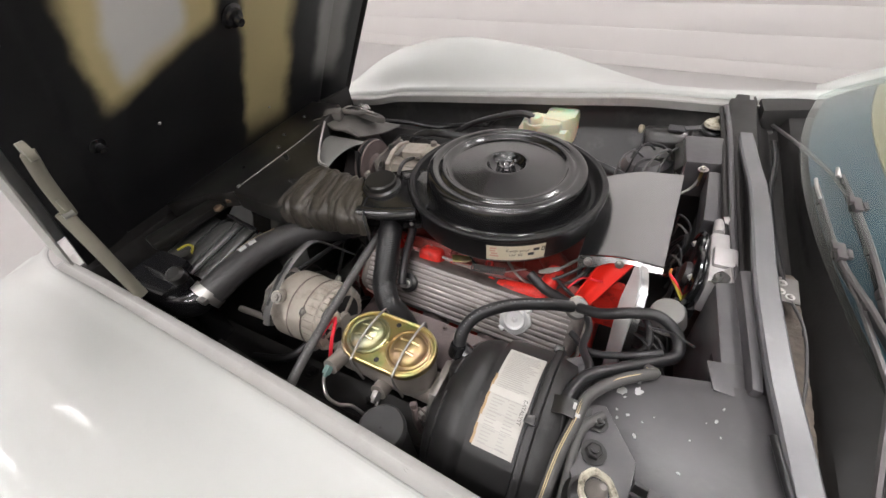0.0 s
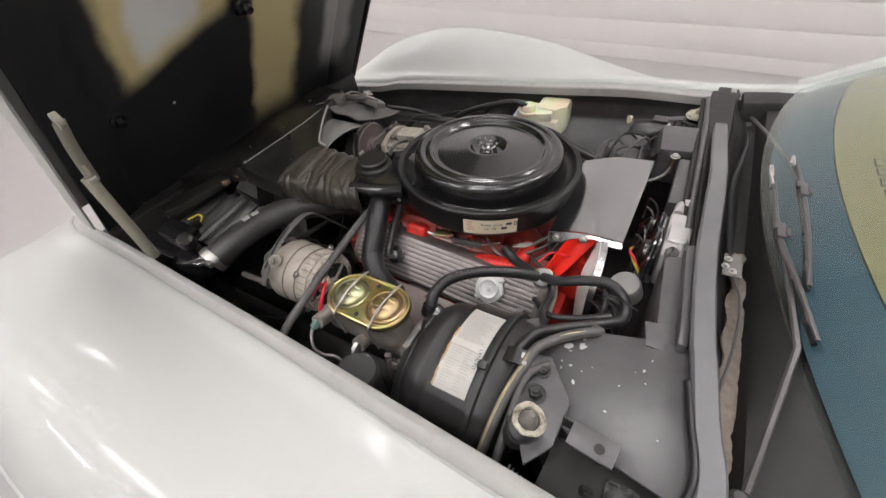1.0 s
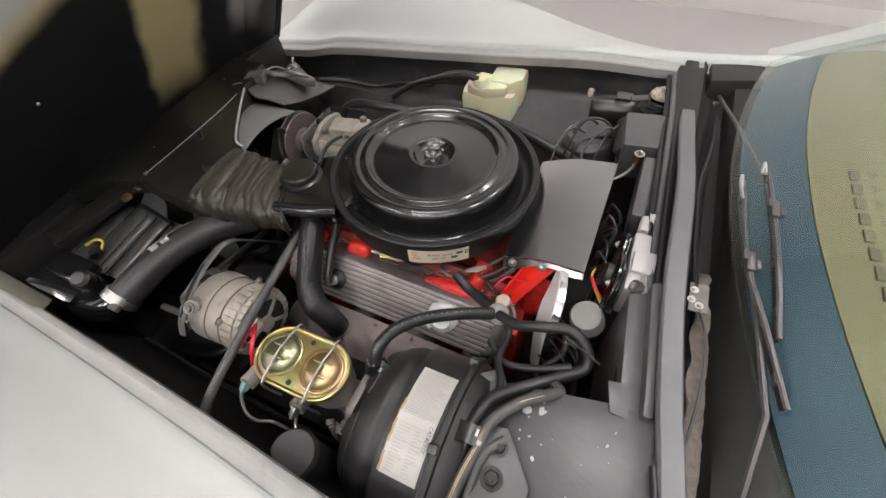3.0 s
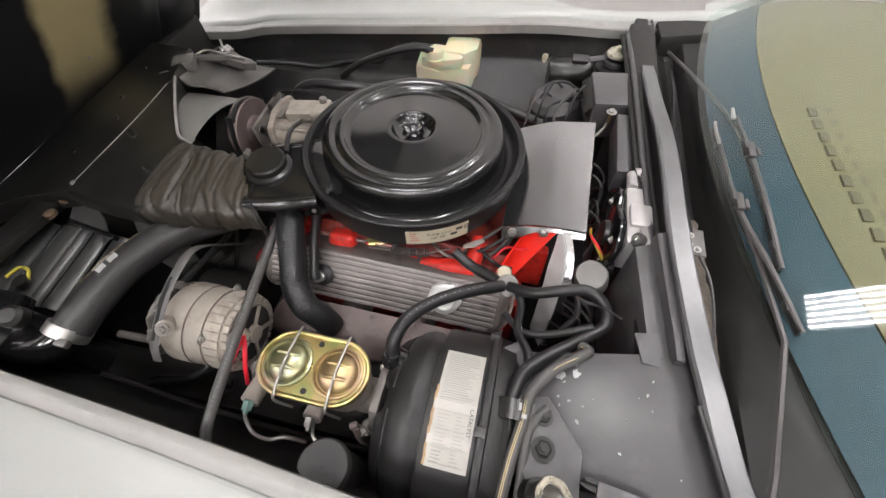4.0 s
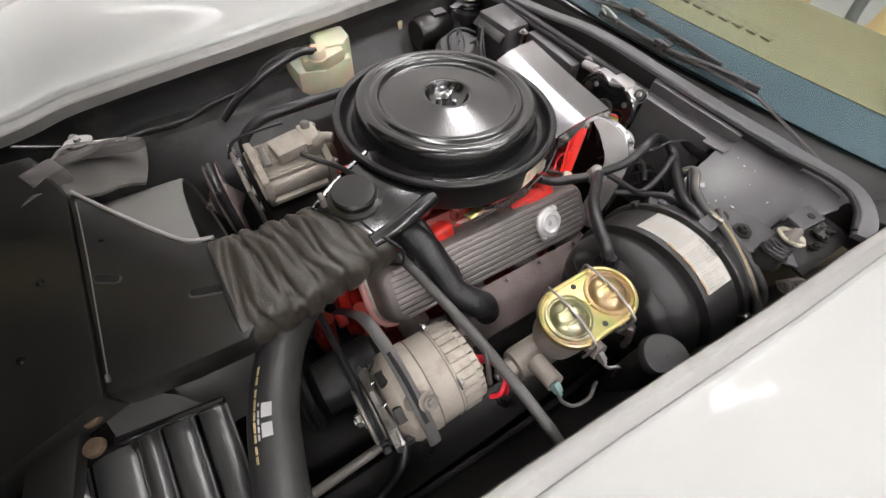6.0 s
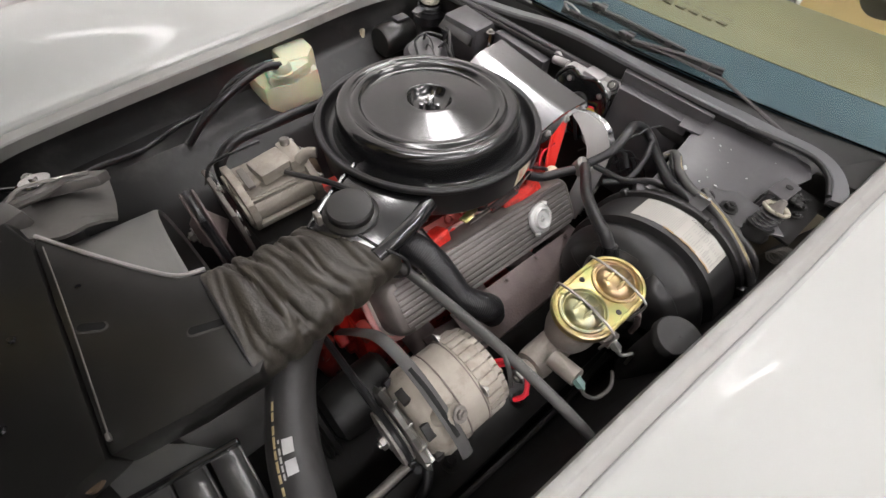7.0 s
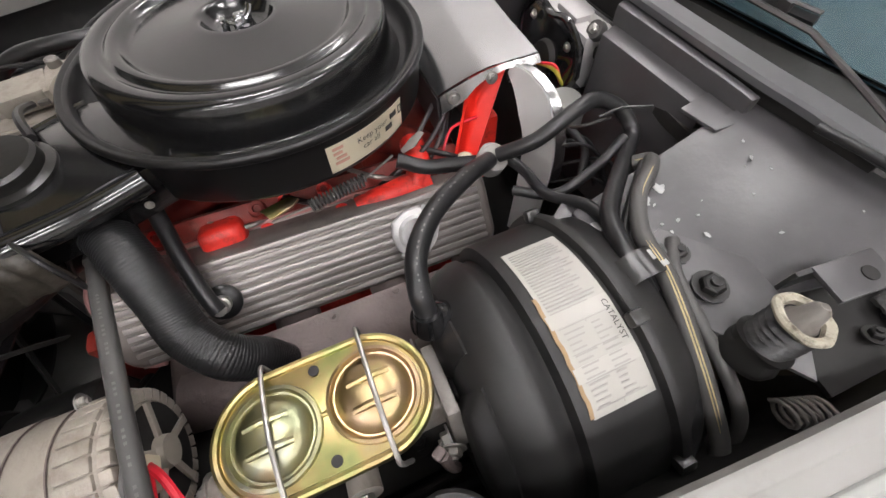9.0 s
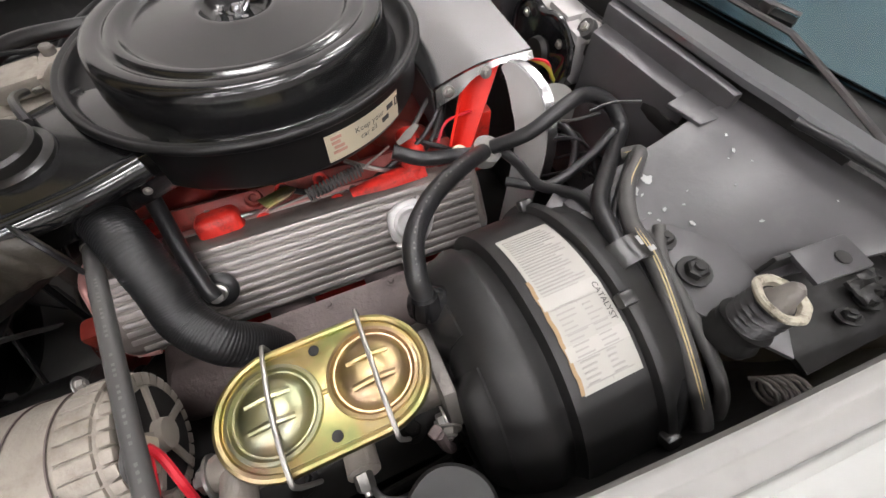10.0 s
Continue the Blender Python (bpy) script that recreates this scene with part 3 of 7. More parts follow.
for side in (-1, 1):
    X0, X1 = -1.45, 1.1
    bm = sheet(lambda u, v: fender_point(side, X0 + (X1 - X0) * u, v), 90, 48, 0.004 * side)
    for _ in range(7):
        bmesh.ops.smooth_vert(bm, verts=[v for v in bm.verts if abs(v.co.y) > lut(LIP_Y, v.co.x) + 0.07], factor=0.5, use_axis_x=False, use_axis_y=True, use_axis_z=True)
    bmesh.ops.smooth_vert(bm, verts=[v for v in bm.verts if abs(v.co.y) > lut(LIP_Y, v.co.x) + 0.08], factor=0.5, use_axis_x=False, use_axis_y=True, use_axis_z=True)
    fender = part("fender", bm, WHITE, car, "glossy white front fender with a raised crown", sharp=50)

    def gutter(u, v):
        x = -0.86 + 1.5 * u
        ly, lz = lut(LIP_Y, x), lut(LIP_Z[side], x)
        pts = [(0.0, lz - 0.022), (0.001, lz), (0.006, lz + 0.002), (0.010, lz - 0.002), (0.02, lz - 0.005), (GUTTER[side] + 0.0001, lz - 0.006)] if side > 0 else [(0.0, lz - 0.02), (0.0008, lz - 0.001), (0.004, lz + 0.001), (0.012, lz + 0.0022), (0.0145, lz + 0.0006), (GUTTER[side] + 0.0001, lz - 0.0012)]
        t = v * 5
        i = min(int(t), 4)
        k = t - i
        return Vector((x, side * (ly + pts[i][0] + (pts[i + 1][0] - pts[i][0]) * k), pts[i][1] + (pts[i + 1][1] - pts[i][1]) * k))
    rail = part("hood_gutter", sheet(gutter, 60, 10, 0.003 * side), FLANGE, fender, "white gutter round the hood opening, greyed in its colour for shade", sharp=50)

    def inner(u, v):
        x = -0.84 + 1.27 * u
        ly, lz = lut(LIP_Y, x), lut(LIP_Z[side], x)
        bulge = math.exp(-((x + 0.38) / 0.26) ** 2)
        far = side > 0
        pts = [(0.004, lz - 0.016), (0.012, lz - 0.05), (0.0, lz - 0.10), (-0.05 - 0.05 * bulge if far else -0.02, 0.62 + 0.03 * bulge), (-0.12 - 0.09 * bulge if far else -0.04, 0.56), (-0.15 - 0.09 * bulge if far else -0.05, 0.34)]
        t = v * 5
        i = min(int(t), 4)
        k = t - i
        return Vector((x, side * (ly + pts[i][0] + (pts[i + 1][0] - pts[i][0]) * k), pts[i][1] + (pts[i + 1][1] - pts[i][1]) * k))
    bm = sheet(inner, 40, 20, -0.004 * side)
    bmesh.ops.smooth_vert(bm, verts=bm.verts[:], factor=0.4, use_axis_x=False, use_axis_y=True, use_axis_z=True)
    # The far panel gets the lightened black: its light is in the colour.
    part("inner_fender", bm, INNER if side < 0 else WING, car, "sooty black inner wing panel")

part("gutter_screw", lathe([(0, 0.0016), (0.002, 0.0016), (0.0026, 0.0008), (0.0055, 0.0012), (0.006, 0), (0, 0)], (0.101, -0.5565, 0.8225), (0, 0, 1), 20), FLANGE, car, "small painted screw in the gutter")
part("nose_panel", sheet(lambda u, v: (-1.44 + 0.54 * u, -0.5 + 1.0 * v, 0.48 + 0.18 * u + 0.03 * math.sin(math.pi * v) + 0.06 * (0.5 - v) * u), 12, 16, 0.004), WHITE, car, "white nose panel ahead of the hood")
part("splash_shield", box((-0.2, 0, 0.32), (1.3, 1.1, 0.02), 0.004), BAY, car, "sooty black floor of the engine bay")
part("radiator_support", box((-0.835, 0, 0.53), (0.05, 1.0, 0.42), 0.006), BAY, car)
fw = bmesh.new()
box((0.425, 0.10, 0.565), (0.03, 0.92, 0.45), 0.006, bm=fw)
box((0.425, 0.11, 0.782), (0.055, 0.84, 0.02), 0.006, bm=fw)
part("firewall", fw, BAY, car, "black firewall with a folded top edge")
part("firewall_ledge", prism([(0.388, -0.142), (0.420, -0.130), (0.430, -0.296), (0.402, -0.296)], Matrix.Translation((0, 0, 0.58)), 0.236, 0.004), PANEL, car, "charcoal folded ledge along the firewall")
part("ledge_tab", plate([(0.385, -0.282, 0.8165), (0.424, -0.276, 0.8185), (0.428, -0.325, 0.8205), (0.394, -0.322, 0.8155)], 0.005, 0.002), PANEL, car, "bent tab joining the ledge to the heater box")
part("firewall_riser", prism([(0.412, -0.128), (0.428, -0.122), (0.438, -0.29), (0.4385, -0.318), (0.427, -0.318), (0.426, -0.29)], Matrix.Translation((0, 0, 0.60)), 0.237, 0.003), PANEL, car, "charcoal riser below the cowl strip")

# wheels under the fenders
for side in (-1, 1):
    wheel = part("wheel", lathe([(0.0, -0.06), (0.17, -0.06), (0.18, -0.09), (0.185, -0.09)], (-0.45, side * 0.74, 0.33), (0, side, 0), 40), STEEL, car, "steel road wheel")
    part("tyre", lathe([(0.185, -0.10), (0.22, -0.115), (0.30, -0.11), (0.33, -0.08), (0.33, 0.08), (0.30, 0.11), (0.22, 0.115), (0.185, 0.10), (0.185, -0.10)], (-0.45, side * 0.74, 0.33), (0, side, 0), 48), TYRE, wheel, "black tyre")

# ---- raised hood, hinged at its front edge ----
HOOD_AT = Matrix.Translation((-0.82, 0, 0.743)) @ Matrix.Rotation(radians(-2.2), 4, "X") @ Matrix.Rotation(radians(30), 4, "Y")


def hood_part(name, bm, material, parent, label=""):
    """Hood pieces keep the hood's own axes: z up along it, y across, x towards the engine."""
    finish(bm)
    me = bpy.data.meshes.new(name)
    bm.to_mesh(me)
    bm.free()
    me.materials.append(material)
    ob = new(name, me)
    ob.parent = parent
    if parent is car:
        ob.matrix_basis = HOOD_AT
    return tagged(ob, label)


def hood_half(z):
    return 0.50 + 0.01 * z


def hood_skin(u, v):
    z = 0.04 + 1.12 * u
    h = hood_half(z) + 0.012
    y = -h + 2 * h * v
    return Vector((-0.045 - 0.03 * math.sin(math.pi * v) - 0.02 * math.exp(-(y / 0.22) ** 2), y, z))


hood = hood_part("hood", sheet(hood_skin, 24, 32, -0.006), WHITE, car, "raised white hood, black and patchy underneath")


def hood_inner(u, v):
    z = -0.035 + 1.175 * u
    h = hood_half(z) - 0.012
    y = -h + 2 * h * v
    edge = min(v, 1 - v) * 2 * h
    d = 0.0 if edge > 0.11 else 0.022 * (1 - edge / 0.11) ** 0.5
    mid = -0.012 * math.exp(-((y + 0.02) / 0.20) ** 4)
    return Vector((-0.03 + d + mid, y, z))


hood_part("inner_panel", sheet(hood_inner, 40, 80, 0.006), HOODM, hood, "sooty black underside with bare ochre and grey patches")
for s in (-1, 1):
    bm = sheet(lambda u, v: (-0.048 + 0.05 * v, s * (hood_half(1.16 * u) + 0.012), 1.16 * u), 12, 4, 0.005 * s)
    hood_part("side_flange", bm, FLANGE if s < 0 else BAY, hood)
for y, z, r in ((-0.355, 0.258, 0.022), (0.008, 0.412, 0.028)):
    hood_part("rubber_stop", lathe([(0, 0.0), (r, 0.0), (r * 1.05, 0.004), (r * 0.8, 0.008), (r * 0.75, 0.014), (r * 0.4, 0.016), (r * 0.35, 0.03), (0, 0.032)], (-0.036, y, z), (1, 0, 0), 20), BLACK_SHINE, hood)
for y, z in ((-0.22, 0.235), (-0.43, 0.42), (-0.445, 0.38), (-0.43, 0.50), (0.40, 0.30), (0.12, 0.10)):
    hood_part("rivet", lathe([(0, 0), (0.004, 0), (0.003, 0.002), (0, 0.003)], (-0.026, y, z), (1, 0, 0), 10), STEEL, hood)

# hood prop from the near inner wing up to the hood's side
prop = thing("hood_prop", "khaki metal two-piece hood prop standing on the inner wing", "hood prop", (-0.55, -0.502, 0.77))
part("lower_bar", tube([(-0.556, -0.502, 0.775), (-0.5525, -0.4985, 0.985)], 0.0115, 8, flat=0.4), TAN_BAR, prop)
part("upper_bar", tube([(-0.556, -0.492, 0.97), (-0.53, -0.49, 1.04), (-0.492, -0.488, 1.098)], 0.0105, 8, flat=0.4), TAN_BAR, prop)
part("pivot_pin", lathe([(0, -0.008), (0.007, -0.008), (0.007, 0.008), (0, 0.008)], (-0.553, -0.495, 0.978), (0, 1, 0), 12), STEEL, prop)
part("stop_tooth", box((-0.541, -0.494, 1.0), (0.012, 0.006, 0.02), 0.002), TAN_BAR, prop)
part("end_plate", lathe([(0, -0.005), (0.014, -0.005), (0.014, 0.005), (0, 0.005)], (-0.490, -0.488, 1.10), (0.1, 1, 0), 16), TAN_BAR, prop)

# ---- cowl, weatherstrip, windshield and dash ----
SEAL = [(0.41, 0.535, 0.772), (0.426, 0.50, 0.782), (0.433, 0.35, 0.79), (0.44, 0.13, 0.798), (0.450, -0.15, 0.806), (0.465, -0.32, 0.81), (0.474, -0.41, 0.812), (0.470, -0.47, 0.814), (0.450, -0.53, 0.818), (0.41, -0.553, 0.822)]


def loft(pts, section, per=8):
    """A bar of the given (side, up) section along a smooth line."""
    bm = bmesh.new()
    line, rings = spline(pts, per), []
    for i, p in enumerate(line):
        d = line[min(i + 1, len(line) - 1)] - line[max(i - 1, 0)]
        s = Vector((-d.y, d.x, 0)).normalized()
        rings.append([bm.verts.new(p + s * a + Vector((0, 0, b))) for a, b in section])
    n = len(section)
    for a, b in zip(rings, rings[1:]):
        for i in range(n):
            bm.faces.new((a[i], a[(i + 1) % n], b[(i + 1) % n], b[i]))
    bm.faces.new(rings[0])
    bm.faces.new(rings[-1][::-1])
    bmesh.ops.recalc_face_normals(bm, faces=bm.faces[:])
    return bm


def strip_section(w, h):
    return [(-w, -h), (-w, -0.003), (-w + 0.003, 0), (w - 0.003, 0), (w, -0.003), (w, -h)]


STRIP = [(0.412, 0.535, 0.774), (0.426, 0.50, 0.783), (0.432, 0.35, 0.793), (0.436, 0.2, 0.815), (0.438, 0.10, 0.834), (0.438, 0.0, 0.845), (0.439, -0.12, 0.849), (0.443, -0.2, 0.85), (0.452, -0.3, 0.85), (0.459, -0.35, 0.85), (0.469, -0.42, 0.848), (0.480, -0.475, 0.846), (0.476, -0.51, 0.842), (0.455, -0.54, 0.834), (0.418, -0.557, 0.826)]
part("cowl_strip", loft(STRIP, strip_section(0.0145, 0.010)), SEALM, car, "satin charcoal strip across the cowl", sharp=35)
part("strip_web", loft([(x, y, z - 0.010) for x, y, z in STRIP[:11]], [(-0.008, -0.05), (-0.008, 0), (0.008, 0), (0.008, -0.05)]), BAY, car, sharp=35)
part("rubber_bead", tube([(0.444, -0.37, 0.842), (0.453, -0.42, 0.845), (0.463, -0.465, 0.844), (0.462, -0.495, 0.841), (0.448, -0.522, 0.834), (0.418, -0.540, 0.826)], 0.0045, 10, 8), RUBBER, car, "black rubber bead curving round the hood opening's corner")
part("seal_ridge", tube([(x - 0.0325, y, z + 0.001) for x, y, z in SEAL[1:7]], 0.0055, 8, 10), PANEL, car)
part("seal_lip", tube([(x - 0.021, y, z - 0.004) for x, y, z in SEAL[1:8]], 0.006, 8, 10), BAY, car)
part("seal_channel", tube([(x - 0.042, y, z - 0.006) for x, y, z in SEAL[1:7]], 0.0055, 8, 10), BAY, car)


def glass_x(y):
    return 0.508 + 0.34 * (y - 0.12) ** 2


def glass_z(y):
    return 0.822 - 0.10 * y * y - 0.02 * y


def cowl_well(u, v):
    y = -0.60 + 1.2 * u
    pts = [(0.455, 0.79), (0.478, 0.755), (0.50, 0.742), (0.52, 0.748), (0.528, 0.775), (glass_x(y) + 0.012, glass_z(y) - 0.012), (glass_x(y) + 0.05, glass_z(y) - 0.02)]
    t = v * 6
    i = min(int(t), 5)
    k = t - i
    return Vector((pts[i][0] + (pts[i + 1][0] - pts[i][0]) * k, y, pts[i][1] + (pts[i + 1][1] - pts[i][1]) * k - 0.02 * y - 0.012))


part("cowl_well", sheet(cowl_well, 30, 18, 0.004), BAY, car, "black wiper well behind the cowl seal")
rng = random.Random(4)
for y0, y1 in ((-0.5, -0.02),):
    part("leaf_litter", sheet(lambda u, v: (0.496 + 0.026 * v * (0.55 + 0.45 * math.sin(math.pi * u)) + 0.003 * math.sin(u * 40), y0 + (y1 - y0) * u, 0.746 - 0.02 * (y0 + (y1 - y0) * u) + 0.002 * noise.noise(Vector((u * 60, v * 8, y0)))), 70, 6, 0.004), LEAF, car, "brown leaf dust lying in the wiper well")


def glass_point(u, v):
    y = -0.66 + 1.32 * u
    s = 0.85 * v
    k = 1 - 0.22 * v
    return Vector((glass_x(y) + 0.86 * s, y * k, glass_z(y) + 0.50 * s))


shield = part("windshield", sheet(glass_point, 24, 16, 0.005), GLASS, car, "raked clear windshield with a green tint")
shield.visible_shadow = False
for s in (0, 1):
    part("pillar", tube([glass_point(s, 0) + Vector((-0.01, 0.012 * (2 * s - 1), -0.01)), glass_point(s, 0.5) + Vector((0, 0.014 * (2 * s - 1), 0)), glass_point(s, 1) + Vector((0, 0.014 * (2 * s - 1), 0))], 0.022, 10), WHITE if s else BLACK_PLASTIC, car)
part("header_rail", tube([glass_point(0, 1), glass_point(0.5, 1), glass_point(1, 1)], 0.025, 10), WHITE, car)
for s in (-1, 1):
    part("cowl_corner", plate([(0.47, s * 0.50, 0.80 - 0.02 * s), (0.47, s * 0.60, 0.80 - 0.035 * s), (0.66, s * 0.66, 0.79 - 0.03 * s), (0.63, s * 0.56, 0.79 - 0.02 * s)], 0.05, 0.006), BAY, car)


def dash_sheet(pts):
    def f(u, v):
        y = -0.60 + 1.2 * u
        t = v * (len(pts) - 1)
        i = min(int(t), len(pts) - 2)
        k = t - i
        return Vector((glass_x(y) + pts[i][0] + (pts[i + 1][0] - pts[i][0]) * k, y, glass_z(y) + pts[i][1] + (pts[i + 1][1] - pts[i][1]) * k))
    return f


dash_front = dash_sheet([(0.02, -0.012), (0.055, 0.010), (0.096, 0.030)])
dash_rear = dash_sheet([(0.096, 0.030), (0.16, 0.046), (0.26, 0.052), (0.36, 0.05), (0.42, 0.03), (0.45, -0.05), (0.43, -0.25)])
dash = part("dashboard", sheet(dash_rear, 24, 24, 0.01), DASH_TAN, car, "tan padded dashboard under the windshield")
# Added blue sheet ahead of the tan pad; it colours the glass foot.
part("front_strip", sheet(dash_front, 24, 6, 0.01), FOOT_BLUE, dash, "blue strip along the foot of the windshield")
bm = bmesh.new()
for k in range(11):
    y = 0.14 - 0.031 * k
    for dx in (0.0, 0.022):
        p = Vector((glass_x(y) + 0.145 + dx, y, glass_z(y) + 0.0515 + dx * 0.1))
        box(p, (0.013, 0.022, 0.0055), 0.0015, bm=bm)
part("defroster_vent", bm, DASH_DARK, dash, "brown slotted defroster vents")
wheel_c = Vector((1.10, -0.36, 0.90))
sw = part("steering_wheel", tube([wheel_c + Matrix.Rotation(radians(-65), 3, "Y") @ Vector((0.19 * math.cos(a), 0.19 * math.sin(a), 0)) for a in (2 * math.pi * i / 16 for i in range(17))], 0.014, 10, 4, caps=False), GREY_RUBBER, car, "dark grey steering wheel")
part("hub", lathe([(0, 0), (0.06, 0), (0.055, 0.03), (0, 0.035)], wheel_c, (0.9, 0, 0.42), 20), DASH_DARK, sw)
for a in (0, math.pi):
    part("spoke", tube([wheel_c, wheel_c + Vector((0, 0.185 * math.cos(a), 0))], 0.01, 8), STEEL, sw)
for y in (-0.36, 0.36):
    def seat_f(u, v, y=y):
        w = -0.24 + 0.48 * u
        t = v
        x = 1.25 + 0.42 * min(t, 0.55) / 0.55 + (0.12 * (t - 0.55) / 0.45 if t > 0.55 else 0)
        z = 0.55 + (0.55 * (t - 0.55) / 0.45 if t > 0.55 else 0)
        return Vector((x, y + w, z + 0.008 * abs(math.sin(u * 22))))
    part("seat", sheet(seat_f, 44, 24, 0.09), SEAT, car, "pleated tan seat")
part("cabin_floor", box((1.15, 0, 0.36), (1.3, 1.3, 0.03), 0.004), DASH_DARK, car)

# ---- wipers ----
def wiper(name_label, arm, blade, knuckle, hook):
    t = thing("wiper", name_label, "wiper", arm[0], "windshield wipers")
    part("arm", tube(arm, lambda k: 0.0046 - 0.0006 * k, 6, 1, flat=0.7), WIPERM, t)
    part("blade", tube(blade, 0.004, 4, 4, flat=1.4), RUBBER, t)
    part("bridge", tube([Vector(p) + Vector((0.0, 0, 0.009)) for p in blade], lambda k: 0.005 * (1 - abs(2 * k - 1) * 0.3), 6, 4, flat=0.6), WIPERM, t, "scuffed grey metal blade carrier")
    mid = spline(blade, 8)
    for k in (0.12, 0.36, 0.64, 0.88):
        p = mid[int(k * (len(mid) - 1))]
        part("claw", box(p + Vector((0, 0, 0.004)), (0.009, 0.016, 0.011), 0.002), WIPERM, t)
    for dx, dy in ((-0.008, 0.008), (0.008, -0.006)):
        part("release_tab", box(Vector(knuckle) + Vector((dx, dy, 0.013)), (0.006, 0.018, 0.007), 0.0015), WIPERM, t)
    kb = box(Vector(knuckle) + Vector((0, 0, 0.010)), (0.012, 0.034, 0.010), 0.003)
    part("knuckle", kb, WIPERM, t)
    part("pivot_cap", lathe([(0, -0.05), (0.009, -0.05), (0.009, -0.022), (0.006, -0.016), (0, -0.015)], arm[0], (0, 0, 1), 16), GREY_RUBBER, t)
    part("hook", tube(hook, 0.0025, 6, 6), STEEL, t)


wiper("worn grey wiper resting low on the windshield", [(0.519, -0.455, 0.812), (0.523, -0.425, 0.823), (0.537, -0.35, 0.832), (0.552, -0.268, 0.841), (0.543, -0.14, 0.838), (0.533, -0.05, 0.832)],
      [(0.522, 0.13, 0.823), (0.532, -0.045, 0.825), (0.55, -0.16, 0.838), (0.568, -0.256, 0.842)], (0.533, -0.046, 0.828), [(0.522, 0.11, 0.83), (0.515, 0.125, 0.845), (0.512, 0.10, 0.848), (0.52, 0.08, 0.838)])
wiper("worn grey wiper with a long arm from the far cowl corner", [(0.50, 0.50, 0.745), (0.52, 0.36, 0.785), (0.545, 0.18, 0.828), (0.556, 0.08, 0.845)],
      [(0.553, 0.15, 0.834), (0.558, 0.06, 0.838), (0.562, -0.06, 0.842), (0.560, -0.169, 0.845)], (0.557, 0.055, 0.842), [(0.55, 0.14, 0.842), (0.545, 0.16, 0.85), (0.54, 0.13, 0.852)])
clip = thing("cowl_bracket", "small grey metal bracket with screws on the cowl", "bracket", (0.478, -0.10, 0.785))
part("plate", box((0.487, -0.10, 0.792), (0.026, 0.05, 0.003), 0.001), LATCHM, clip)
for dx, dy in ((-0.004, 0.012), (0.004, -0.014), (-0.007, -0.006)):
    part("screw", hexbolt((0.484 + dx, -0.10 + dy, 0.7935), (0, 0, 1), 0.0035), STEEL, clip)
solo("washer_hose", tube([(0.50, 0.42, 0.745), (0.492, 0.30, 0.765), (0.475, 0.15, 0.775), (0.477, 0.02, 0.782), (0.482, -0.085, 0.79)], 0.005, 8), RUBBER, "thin black washer hose lying in the cowl", "hose")
solo("washer_tube", tube([(0.488, -0.115, 0.792), (0.503, -0.17, 0.79), (0.503, -0.25, 0.78), (0.494, -0.33, 0.762)], 0.0022, 8), GREY_RUBBER, "thin grey tube dropping along the cowl", "tube")

# ---- engine ----
engine = thing("engine", "red V8 engine with grimy iron and bright red castings", "engine", (0, 0, 0.33))
part("block", box((-0.02, 0, 0.47), (0.52, 0.36, 0.28), 0.01), RED, engine, "red engine block")
VC_F, VC_R = Vector((-0.25, -0.225, 0.703)), Vector((0.224, -0.225, 0.673))
VC_X = (VC_R - VC_F).normalized()
VC_W = Vector((0, 0.674, 0.739))
VC_N = VC_X.cross(VC_W).normalized()
VC_W = VC_N.cross(VC_X)
VC_C = (VC_F + VC_R) / 2
VCM = Matrix(((VC_X.x, VC_W.x, VC_N.x, VC_C.x), (VC_X.y, VC_W.y, VC_N.y, VC_C.y), (VC_X.z, VC_W.z, VC_N.z, VC_C.z), (0, 0, 0, 1)))


def on_vc(bm):
    return merge(bmesh.new(), bm, VCM)


part("cylinder_head", on_vc(box((0.0, 0.0, -0.09), (0.47, 0.112, 0.05), 0.02)), IRON, engine, "brown grimy cylinder head")
im = bmesh.new()
box((0.0, 0.0, 0.645), (0.44, 0.20, 0.07), 0.015, bm=im)
part("intake_manifold", im, RED_GRIMY, engine, "grimy red intake manifold", sharp=45)
part("carburettor_pad", box((0, 0, 0.70), (0.16, 0.16, 0.05), 0.008), RED_GRIMY, engine)
for x in (-0.17, -0.06, 0.06, 0.17):
    part("intake_port", tube([(x * 0.7, -0.05, 0.69), (x, -0.11, 0.688), (x, -0.165, 0.655)], 0.024, 12), RED_GRIMY, engine)
for x, w in ((-0.102, 0.05), (-0.198, 0.042)):
    part("runner", box((x, -0.145, 0.703), (w, 0.07, 0.044), 0.012, Matrix.Rotation(radians(-28), 4, "X") @ Matrix.Rotation(radians(5), 4, "Z"), segs=3), RED, engine, "bright red intake runner")
    part("runner_plug", lathe([(0.005, 0), (0.0085, 0), (0.0085, 0.003), (0.005, 0.003), (0.005, 0)], (x + 0.004, -0.156, 0.7225), (0, -0.5, 0.86), 16), RED, engine)
    part("runner_foot", box((x, -0.172, 0.672), (w + 0.02, 0.022, 0.016), 0.005, Matrix.Rotation(radians(-40), 4, "X")), RED, engine)
part("runner", tube([(0.055, -0.172, 0.695), (0.10, -0.170, 0.70), (0.15, -0.165, 0.70)], 0.017, 14), RED, engine, "bright red intake runner")
part("runner", tube([(0.13, -0.172, 0.70), (0.145, -0.15, 0.712), (0.15, -0.11, 0.715)], 0.016, 12), RED, engine)
